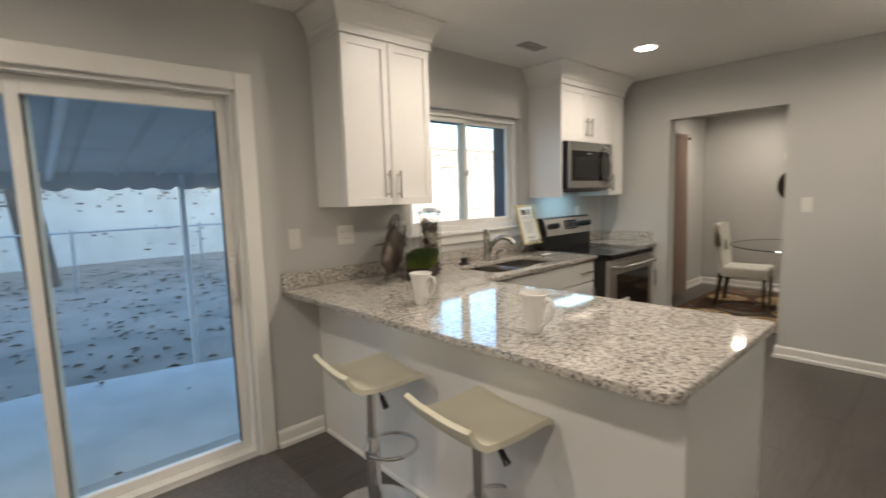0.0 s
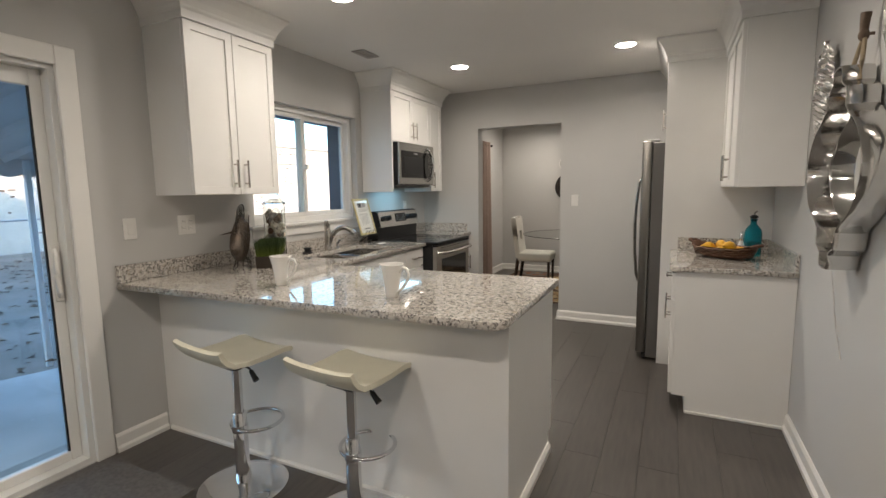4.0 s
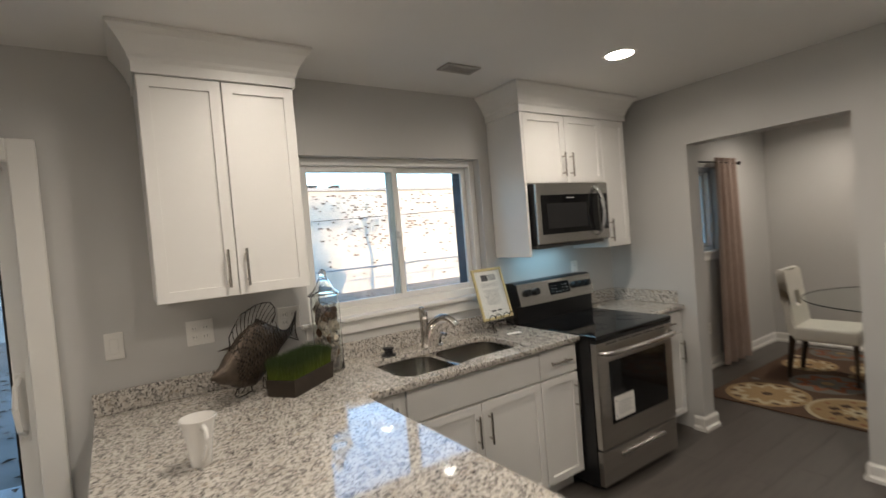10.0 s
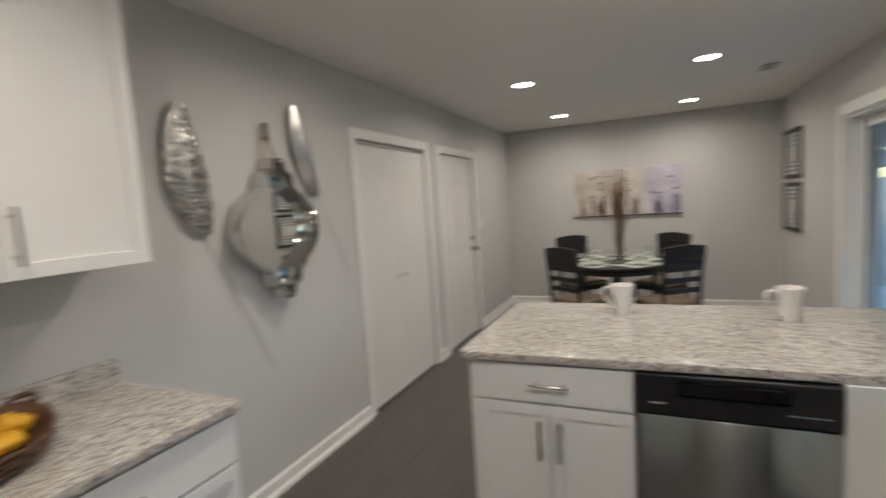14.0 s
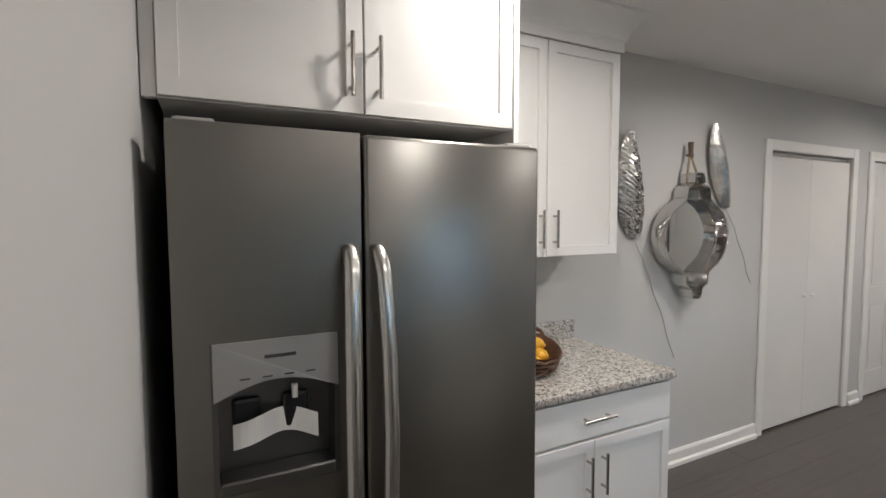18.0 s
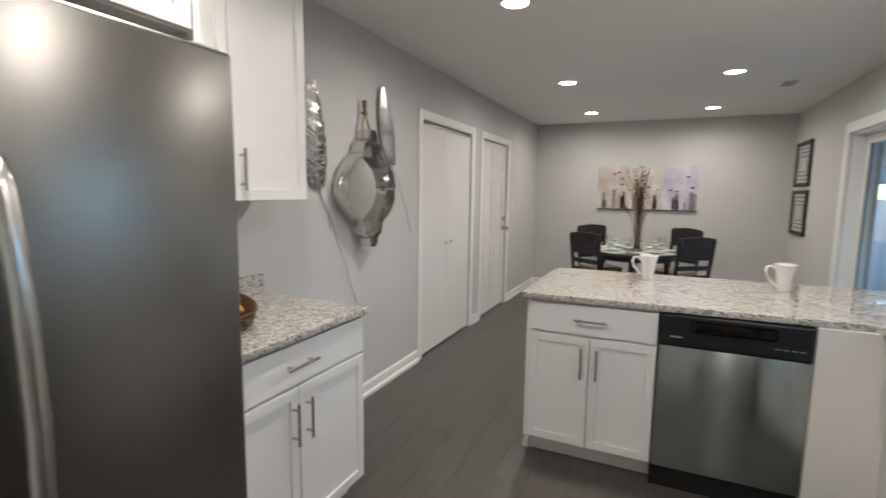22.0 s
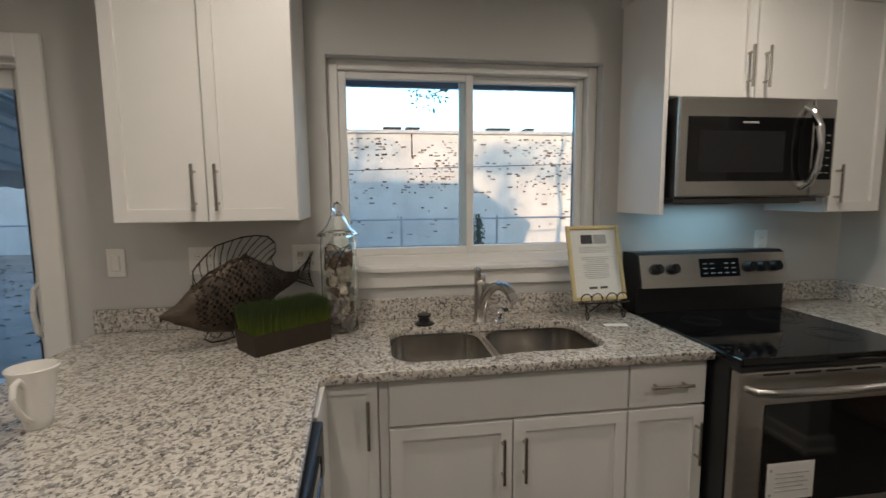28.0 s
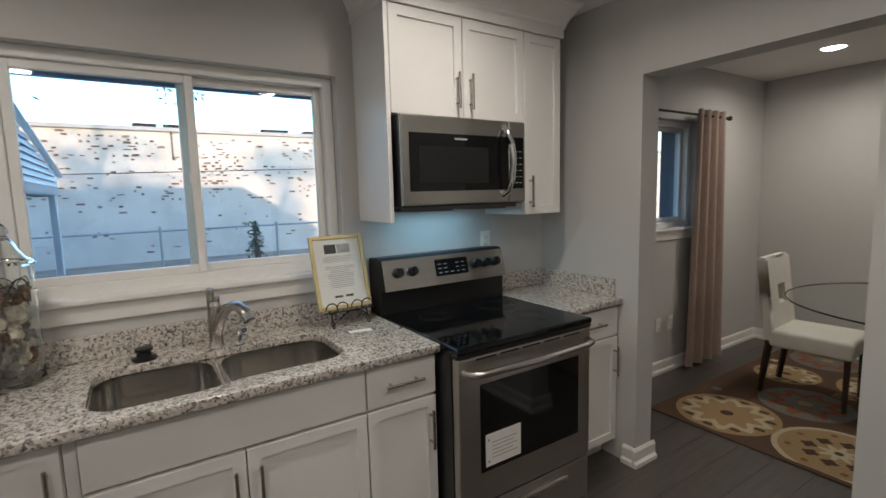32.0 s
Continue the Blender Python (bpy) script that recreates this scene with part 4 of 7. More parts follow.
    for i in range(5):
        box(bm, 0.16, -0.0502, 0.435 + i * 0.016, 0.292 - 0.02 * (i % 2), -0.0496, 0.439 + i * 0.016)
    for z in (0.425, 0.515):
        cyl(bm, (0.143, -0.0499, z), 0.006, 0.0006, "Y", 12)
    tagged(part("print", bm, INKG, st), kind="stuff")
    bm = B()
    box(bm, 0.006, -0.04, 0.045, w - 0.006, -0.002, 0.245, 0.005, 2)
    dr = part("drawer", bm, RANGEST, r, "stainless storage drawer")
    bm = B()
    box(bm, 0.16, -0.06, 0.185, w - 0.16, -0.039, 0.207, 0.006, 2)
    part("handle", bm, STEEL, dr)
    bm = B()
    box(bm, 0.001, -0.047, 0.870, w - 0.001, -0.003, 0.8875, 0.003)
    part("front_trim", bm, BLACKP, r)


kitchen_range()


def microwave():
    m = thing("microwave", pose(0.345, -1.200, 1.424, 0, 0, 90), "stainless over-range microwave with black glass door", "microwave")
    w, h = 0.695, 0.405
    bm = B()
    box(bm, 0.002, -0.026, 0.012, w - 0.002, 0.335, h, 0.003)
    part("body", bm, BLACKP, m)
    bm = B()
    box(bm, 0.0, -0.045, 0.018, w * 0.845, -0.027, h, 0.006, 2)
    d = part("door", bm, STEEL, m, "stainless microwave door")
    bm = B()
    box(bm, 0.038, -0.0475, 0.08, w * 0.84, -0.0455, h - 0.075, 0.001)
    part("door_glass", bm, BLACKG, d, "black door glass")
    bm = B()
    box(bm, 0.085, -0.0482, 0.115, 0.46, -0.0476, h - 0.13)
    part("window_mesh", bm, BLACKP, d)
    bm = B()
    box(bm, w * 0.848, -0.045, 0.018, w, -0.027, h, 0.006, 2)
    cp = part("control_side", bm, STEEL, m)
    bm = B()
    box(bm, w * 0.856, -0.0475, 0.085, w - 0.012, -0.0455, h - 0.075, 0.001)
    part("keypad", bm, BLACKG, cp, "black glass keypad")
    bm = B()
    for i in range(3):
        for k in range(6):
            box(bm, w * 0.865 + i * 0.026, -0.0481, 0.11 + k * 0.03, w * 0.865 + i * 0.026 + 0.016, -0.0477, 0.114 + k * 0.03)
    tagged(part("key_marks", bm, INKG, cp), kind="stuff")
    bm = B()
    x = w * 0.80
    tube(bm, [(x, -0.044, 0.055), (x + 0.004, -0.075, 0.075), (x + 0.008, -0.096, 0.13), (x + 0.01, -0.103, 0.21), (x + 0.008, -0.096, 0.29), (x + 0.004, -0.075, 0.35), (x, -0.044, 0.375)], 0.015, 10)
    part("handle", bm, CHROME, d, "curved polished handle", 50)
    bm = B()
    box(bm, 0.27, -0.0484, h - 0.10, 0.34, -0.0477, h - 0.092)
    part("badge", bm, INKG, d)
    bm = B()
    box(bm, 0.02, 0.0, -0.004, w - 0.02, 0.32, 0.011)
    for i in range(2):
        box(bm, 0.10 + i * 0.33, 0.05, -0.012, 0.32 + i * 0.33, 0.2, -0.003, 0.002)
    part("vent_grille", bm, DKSTEEL, m)


microwave()


def refrigerator():
    r = thing("refrigerator", pose(2.50, -0.055, 0, 0, 0, -90), "stainless side-by-side refrigerator with ice dispenser", "refrigerator")
    w, h = 0.90, 1.738
    bm = B()
    box(bm, 0.005, 0.0, 0.02, w - 0.005, 0.70, h - 0.015, 0.006)
    part("body", bm, mat("grey_fridge_side", (0.15, 0.142, 0.132), 0.45, 0.3, var=0.1, scale=6, bump=0.05, bscale=200), r, "dark grey cabinet sides")
    for x in (0.05, w - 0.05):
        bm = B()
        box(bm, x - 0.04, -0.05, h - 0.015, x + 0.04, 0.05, h + 0.012, 0.008, 2)
        part("hinge_cover", bm, mat("grey_hinge_plastic", (0.34, 0.33, 0.32), 0.5, var=0.1, scale=10), r)
    split = 0.392
    # freezer door with a dispenser recess
    d0, d1, e0, e1 = 0.065, 0.332, 0.955, 1.285
    bm = B()
    box(bm, 0.0, -0.075, 0.06, d0, -0.004, h, 0.0)
    box(bm, d1, -0.075, 0.06, split - 0.004, -0.004, h, 0.0)
    box(bm, d0, -0.075, 0.06, d1, -0.004, e0, 0.0)
    box(bm, d0, -0.075, e1, d1, -0.004, h, 0.0)
    bmesh.ops.remove_doubles(bm, verts=bm.verts, dist=1e-5)
    fz = part("freezer_door", bm, FRIDGE, r, "brushed stainless freezer door")
    bm = B()
    box(bm, split + 0.004, -0.075, 0.06, w, -0.004, h, 0.012, 3)
    fd = part("fridge_door", bm, FRIDGE, r, "brushed stainless refrigerator door", 30)
    bm = B()
    box(bm, 0.02, -0.03, 0.012, w - 0.02, 0.0, 0.055, 0.004)
    part("kick_grille", bm, BLACKP, r)
    # dispenser
    bm = B()
    box(bm, d0, -0.012, e0, d1, -0.006, e1)
    part("dispenser_recess", bm, DKSTEEL, fz, "dark grey dispenser recess")
    for q in (d0, d1 - 0.012):
        bm = B()
        box(bm, q, -0.075, e0, q + 0.012, -0.0125, e1)
        part("dispenser_cheek", bm, DKSTEEL, fz)
    bm = B()
    box(bm, d0 + 0.012, -0.079, e0, d1 - 0.012, -0.0125, e0 + 0.03, 0.004)
    part("dispenser_tray", bm, DKSTEEL, fz, "dark grey drip tray")
    bm = B()
    n = 14
    top, mid = e1, 1.175
    f, k = [], []
    for i in range(n + 1):
        x = d0 + 0.004 + (d1 - d0 - 0.008) * i / n
        z = mid - 0.012 + 0.035 * math.sin(math.pi * i / n)
        f.append(bm.verts.new((x, -0.082, z)))
        k.append(bm.verts.new((x, -0.016, z)))
    ft = [bm.verts.new((d0 + 0.004, -0.078, top)), bm.verts.new((d1 - 0.004, -0.078, top))]
    kt = [bm.verts.new((d0 + 0.004, -0.016, top)), bm.verts.new((d1 - 0.004, -0.016, top))]
    bm.faces.new(f + [ft[1], ft[0]])
    bm.faces.new(list(reversed(k)) + [kt[0], kt[1]])
    for i in range(n):
        bm.faces.new((f[i + 1], f[i], k[i], k[i + 1]))
    bm.faces.new((ft[0], ft[1], kt[1], kt[0]))
    bm.faces.new((f[0], ft[0], kt[0], k[0]))
    bm.faces.new((ft[1], f[-1], k[-1], kt[1]))
    part("dispenser_panel", bm, mat("dispenser_grey", (0.36, 0.35, 0.34), 0.4, 0.4, var=0.06, scale=5), fz, "grey curved dispenser panel")
    bm = B()
    box(bm, 0.17, -0.0822, 1.245, 0.235, -0.0795, 1.252)
    for i in range(4):
        box(bm, 0.12 + i * 0.045, -0.0845, 1.205, 0.14 + i * 0.045, -0.0815, 1.2075)
    tagged(part("print", bm, INK, fz), kind="stuff")
    bm = B()
    cyl(bm, (0.235, -0.05, 1.155), 0.007, 0.03, seg=12)
    part("nozzle", bm, WHITEP, fz, "small white water nozzle")
    bm = B()
    box(bm, 0.105, -0.03, 1.06, 0.165, -0.014, 1.145, 0.008, 2)
    part("paddle", bm, BLACKP, fz, "dark dispenser paddle")
    bm = B()
    box(bm, 0.21, -0.03, 1.06, 0.27, -0.014, 1.145, 0.008, 2)
    part("paddle", bm, BLACKP, fz, "dark dispenser paddle")
    bm = B()
    for i in range(12):
        x0, x1 = 0.105 + 0.18 * i / 12, 0.105 + 0.18 * (i + 1) / 12
        z0, z1 = 1.04 + 0.02 * math.sin(math.pi * i / 12), 1.04 + 0.02 * math.sin(math.pi * (i + 1) / 12)
        y0, y1 = -0.045 - 0.015 * math.sin(i * 0.6), -0.045 - 0.015 * math.sin((i + 1) * 0.6)
        q = [bm.verts.new(v) for v in ((x0, y0, z0), (x1, y1, z1), (x1, y1 + 0.004, z1 + 0.055), (x0, y0 + 0.004, z0 + 0.055))]
        bm.faces.new(q)
    bmesh.ops.remove_doubles(bm, verts=bm.verts, dist=1e-4)
    shell(bm, 0.001)
    bag = part("leaflet", bm, PAPER, fz, "white printed leaflet taped inside the dispenser")
    # handles
    for x, par, s in ((split - 0.034, fz, -1), (split + 0.034, fd, 1)):
        bm = B()
        pts = [(x, -0.074, 1.475), (x, -0.098, 1.465), (x + 0.003 * s, -0.118, 1.42), (x + 0.008 * s, -0.135, 1.25), (x + 0.010 * s, -0.142, 1.05), (x + 0.008 * s, -0.135, 0.80), (x + 0.003 * s, -0.118, 0.62), (x, -0.098, 0.56), (x, -0.074, 0.55)]
        rings = []
        for i, p in enumerate(pts):
            d = Vector(pts[min(i + 1, len(pts) - 1)]) - Vector(pts[max(i - 1, 0)])
            d.normalize()
            nx = Vector((1, 0, 0))
            ny = d.cross(nx).normalized()
            rings.append([bm.verts.new(Vector(p) + nx * 0.019 * math.cos(2 * math.pi * k / 10) + ny * 0.011 * math.sin(2 * math.pi * k / 10)) for k in range(10)])
        for a, b in zip(rings, rings[1:]):
            for k in range(10):
                bm.faces.new((a[k], a[(k + 1) % 10], b[(k + 1) % 10], b[k]))
        bm.faces.new(rings[0]); bm.faces.new(list(reversed(rings[-1])))
        part("handle", bm, STEEL, par, "long curved stainless handle", 50)


refrigerator()


def dishwasher():
    d = thing("dishwasher", pen(1.466), "stainless dishwasher with a black control strip", "dishwasher")
    w = 0.603
    bm = B()
    box(bm, 0.002, 0.0, 0.0, w - 0.002, 0.56, 0.875)
    part("body", bm, BLACKP, d)
    bm = B()
    box(bm, 0.003, -0.03, 0.115, w - 0.003, -0.001, 0.722, 0.006, 2)
    part("door", bm, DWST, d, "brushed stainless door", 40)
    bm = B()
    box(bm, 0.003, -0.034, 0.726, w - 0.003, -0.001, 0.872, 0.006, 2)
    cpn = part("control_strip", bm, BLACKP, d, "black control strip")
    bm = B()
    box(bm, 0.14, -0.041, 0.80, w - 0.14, -0.033, 0.855, 0.01, 2)
    part("grip", bm, BLACKG, cpn)
    bm = B()
    for i in range(4):
        box(bm, 0.46 + i * 0.03, -0.0352, 0.765, 0.478 + i * 0.03, -0.0341, 0.770)
    box(bm, 0.05, -0.0352, 0.765, 0.10, -0.0341, 0.772)
    tagged(part("print", bm, INKG, cpn), kind="stuff")
    bm = B()
    box(bm, 0.01, 0.04, 0.0, w - 0.01, 0.06, 0.10)
    part("kick_plate", bm, BLACKP, d)


dishwasher()

# ---- things in the kitchen ----
def bar_stool():
    s = thing("bar_stool", (0, 0, 0), "cream vinyl bar stool on a chrome pedestal", "bar stool", "bar stools")
    bm = B()
    lathe(bm, [(0.0, 0.03), (0.022, 0.03), (0.03, 0.027), (0.05, 0.022), (0.13, 0.014), (0.197, 0.008), (0.203, 0.004), (0.203, 0.0), (0.0, 0.0)], seg=40)
    part("base_plate", bm, CHROME, s, "polished chrome dished base", 40)
    bm = B()
    lathe(bm, [(0.034, 0.02), (0.036, 0.05), (0.032, 0.075), (0.031, 0.36), (0.028, 0.365), (0.0, 0.366)], seg=24)
    part("pole", bm, CHROME, s, smooth=40)
    bm = B()
    lathe(bm, [(0.0, 0.36), (0.021, 0.36), (0.021, 0.60), (0.0, 0.60)], seg=20)
    part("piston", bm, CHROME, s, smooth=40)
    bm = B()
    pts = [(0.118 * math.sin(a), 0.094 + 0.118 * math.cos(a), 0.288) for a in [2 * math.pi * i / 28 for i in range(28)]]
    tube(bm, pts, 0.009, 8, closed=True)
    box(bm, -0.012, -0.005, 0.278, 0.012, 0.035, 0.298, 0.003)
    cyl(bm, (0, 0, 0.288), 0.036, 0.03, seg=20)
    part("footrest", bm, CHROME, s, "chrome footrest ring", 50)
    # moulded seat: flat pan that curls up at the back
    bm = B()
    prof = [(0.185, -0.012), (0.175, -0.002), (0.135, 0.002), (0.045, -0.006), (-0.045, -0.008), (-0.11, -0.002), (-0.14, 0.018), (-0.158, 0.042), (-0.168, 0.068)]
    n = 13
    hw = 0.178
    rows = []
    for (yy, zz) in prof:
        rows.append([bm.verts.new(((-hw + 2 * hw * i / (n - 1)), yy, 0.655 + zz + 0.012 * (abs(2 * i / (n - 1) - 1) ** 3))) for i in range(n)])
    for a, b in zip(rows, rows[1:]):
        for i in range(n - 1):
            bm.faces.new((a[i], a[i + 1], b[i + 1], b[i]))
    bmesh.ops.recalc_face_normals(bm, faces=bm.faces)
    shell(bm, 0.02)
    part("seat", bm, CREAM, s, "cream vinyl seat with a low curled back", 50)
    bm = B()
    box(bm, -0.07, -0.07, 0.60, 0.07, 0.07, 0.622, 0.003)
    cyl(bm, (0, 0, 0.59), 0.03, 0.03, seg=16)
    part("mounting_plate", bm, BLACKP, s)
    bm = B()
    tube(bm, [(0.02, 0.0, 0.60), (0.10, 0.0, 0.598), (0.115, 0.0, 0.585)], 0.005, 8)
    tube(bm, [(0.112, 0.0, 0.588), (0.135, 0.0, 0.565), (0.15, 0.0, 0.55)], 0.010, 10, r_end=0.014)
    part("height_lever", bm, BLACKP, s, "black height lever", 50)
    return s


st = bar_stool()
st.matrix_basis = pose(0.865, -3.505, 0, 0, 0, -8)
copy_thing(st, pose(1.49, -3.475, 0, 0, 0, -6))


def mug():
    m = thing("mug", (0, 0, 0), "tall white flared ceramic mug on the granite", "mug", "white mugs on the peninsula")
    bm = B()
    lathe(bm, [(0.0, 0.0), (0.024, 0.0), (0.026, 0.003), (0.0275, 0.02), (0.034, 0.07), (0.042, 0.11), (0.048, 0.126), (0.046, 0.128), (0.040, 0.112), (0.031, 0.07), (0.0245, 0.012), (0.0, 0.010)], seg=32)
    part("cup", bm, CERAM, m, smooth=50)
    bm = B()
    tube(bm, [(0.036, 0, 0.098), (0.055, 0, 0.116), (0.074, 0, 0.112), (0.082, 0, 0.092), (0.073, 0, 0.066), (0.05, 0, 0.038), (0.029, 0, 0.022)], 0.006, 8)
    part("handle", bm, CERAM, m, smooth=50)
    return m


mg = mug()
mg.matrix_basis = pose(0.86, -3.19, 0.911, 0, 0, 8) @ Matrix.Diagonal((1.13, 1.13, 1.17, 1))
copy_thing(mg, pose(1.54, -3.215, 0.911, 0, 0, -6))


def fish():
    """Pierced metal fish with wire fins; its length runs along local x, head at -x."""
    f = thing("fish_sculpture", pose(0.20, -2.835, 0.911, 0, 0, 129), "dark pierced-metal fish sculpture with wire fins", "sculpture")
    RUST = mat("rusty_brown_metal", (0.105, 0.080, 0.060), 0.5, 0.6, var=0.5, scale=18, bump=0.25, bscale=70)
    rng = random.Random(3)
    bm = B()
    nu, nv = 46, 52
    upper = [(0, .152), (.1, .178), (.2, .228), (.35, .285), (.5, .318), (.6, .323), (.75, .285), (.9, .243), (1, .236)]
    lower = [(0, .142), (.12, .105), (.3, .06), (.45, .045), (.65, .085), (.85, .165), (1, .20)]
    def along(tab, u):
        for (a, p), (b, q) in zip(tab, tab[1:]):
            if u <= b:
                k = (u - a) / (b - a)
                return p + (q - p) * (k * k * (3 - 2 * k) * 0.4 + k * 0.6)
        return tab[-1][1]
    def body(u, v):
        u = min(1, max(0, u))
        x = -0.33 + 0.52 * u
        zt, zb = along(upper, u), along(lower, u)
        t = 0.042 * math.sin(math.pi * min(1, u) ** 0.8) ** 0.8 + 0.004
        a = 2 * math.pi * v
        return Vector((x, t * math.cos(a), (zt + zb) / 2 + (zt - zb) / 2 * math.sin(a)))
    grid = [[bm.verts.new(body(i / nu, j / nv) + Vector((rng.uniform(-.001, .001), 0, rng.uniform(-.0015, .0015)))) for j in range(nv)] for i in range(nu + 1)]
    for i in range(nu):
        for j in range(nv):
            u = (i + 0.5) / nu
            q = (grid[i][j], grid[i][(j + 1) % nv], grid[i + 1][(j + 1) % nv], grid[i + 1][j])
            low = math.sin(2 * math.pi * (j + 0.5) / nv) < -0.75
            if not 0.2 < u < 0.95 or low or (i + j) % 2 or rng.random() < 0.1:
                bm.faces.new(q)
            elif rng.random() < 0.6:
                bm.faces.new(q[:3] if i % 2 else q[1:])
    bmesh.ops.recalc_face_normals(bm, faces=bm.faces)
    shell(bm, 0.0025)
    skin = part("body", bm, RUST, f, "pierced dark bronze body")
    bm = B()
    core = [[bm.verts.new(body(0.18 + 0.79 * i / 20, j / 20) * 1.0) for j in range(20)] for i in range(21)]
    for i, ring in enumerate(core):
        mid = sum((v.co for v in ring), Vector()) / 20
        for v in ring:
            v.co = mid + (v.co - mid) * 0.86
    for i in range(20):
        for j in range(20):
            bm.faces.new((core[i][j], core[i][(j + 1) % 20], core[i + 1][(j + 1) % 20], core[i + 1][j]))
    part("lining", bm, IRON, skin, "black lining behind the pierced skin", 60)
    bm = B()
    top = [(-0.217, 0.235), (-0.215, 0.29), (-0.18, 0.33), (-0.133, 0.372), (-0.09, 0.384), (-0.035, 0.397), (0.02, 0.40), (0.07, 0.393), (0.098, 0.365), (0.098, 0.33), (0.07, 0.295)]
    tube(bm, [(x, 0, z) for x, z in top], 0.0028, 6)
    part("dorsal_fin", bm, IRON, f, "black wire dorsal fin")
    for i in range(13):
        q = i / 12
        k = 1 + q * 8.2
        a0 = top[int(k)]
        a1 = top[min(int(k) + 1, len(top) - 1)]
        w = k - int(k)
        p = (a0[0] + (a1[0] - a0[0]) * w, a0[1] + (a1[1] - a0[1]) * w)
        bm = B()
        bx = -0.205 + 0.255 * q
        u = (bx + 0.33) / 0.52
        zb = body(u, 0.25).z
        tube(bm, [(bx, 0, zb - 0.004), ((bx + p[0]) / 2 - 0.004, 0, (zb + p[1]) / 2), (p[0], 0, p[1])], 0.0018, 5)
        part("fin_ray", bm, IRON, f)
    bm = B()
    tail = [(0.17, 0.235), (0.20, 0.245), (0.235, 0.275), (0.265, 0.315), (0.25, 0.265), (0.245, 0.23), (0.25, 0.195), (0.265, 0.165), (0.22, 0.185), (0.175, 0.205)]
    tube(bm, [(x, 0, z) for x, z in tail], 0.003, 6)
    for i in range(9):
        e = (0.262 - 0.02 * math.sin(math.pi * i / 8), 0.305 - 0.13 * i / 8)
        tube(bm, [(0.175, 0, 0.23 - 0.016 * i / 8), (0.215, 0, 0.245 - 0.045 * i / 8), (e[0], 0, e[1])], 0.0018, 5)
    part("tail_fin", bm, IRON, f, "black wire tail fin")
    bm = B()
    for k, (x0, y0) in enumerate(((-0.16, 0.02), (-0.05, -0.02))):
        tube(bm, [(x0, y0, 0.07), (x0 - 0.02, y0 * 1.5, 0.03), (x0 + 0.01, y0 * 2, 0.008), (x0 + 0.05, y0 * 2, 0.006), (x0 + 0.09, y0 * 1.6, 0.012), (x0 + 0.07, y0, 0.06)], 0.003, 6)
        tube(bm, [(x0 + 0.01, y0, 0.07), (x0 + 0.0, y0 * 1.5, 0.035), (x0 + 0.03, y0 * 2, 0.02), (x0 + 0.06, y0, 0.06)], 0.002, 5)
    tube(bm, [(0.0, 0.0, 0.06), (0.02, 0.015, 0.004), (0.05, 0.0, 0.003), (0.02, -0.015, 0.004)], 0.003, 6)
    part("belly_fins", bm, IRON, f, "black wire belly fins and feet")
    bm = B()
    for s in (-1, 1):
        ball(bm, (-0.265, s * 0.020, 0.158), 0.012, 1, 0.5, 1)
    part("eyes", bm, IRON, f)


fish()


def grass_mat():
    """Artificial blades, yellow-green at the foot and dark green at the tips."""
    m = mat("artificial_grass", (0.075, 0.115, 0.010), 0.65, var=0.35, scale=25)
    nt = m.node_tree
    b = nt.nodes["Principled BSDF"]
    tc = nt.nodes.new("ShaderNodeTexCoord")
    sp = nt.nodes.new("ShaderNodeSeparateXYZ")
    rp = nt.nodes.new("ShaderNodeValToRGB")
    e = rp.color_ramp.elements
    e[0].position, e[0].color = 0.10, (0.13, 0.17, 0.012, 1)
    e[1].position, e[1].color = 0.75, (0.022, 0.042, 0.012, 1)
    mx = nt.nodes.new("ShaderNodeMix")
    mx.data_type, mx.blend_type = "RGBA", "MIX"
    mx.inputs[0].default_value = 0.25
    nt.links.new(tc.outputs["Generated"], sp.inputs[0])
    nt.links.new(sp.outputs[2], rp.inputs[0])
    nt.links.new(rp.outputs[0], mx.inputs[6])
    nt.links.new(b.inputs["Base Color"].links[0].from_socket, mx.inputs[7])
    nt.links.new(mx.outputs[2], b.inputs["Base Color"])
    return m


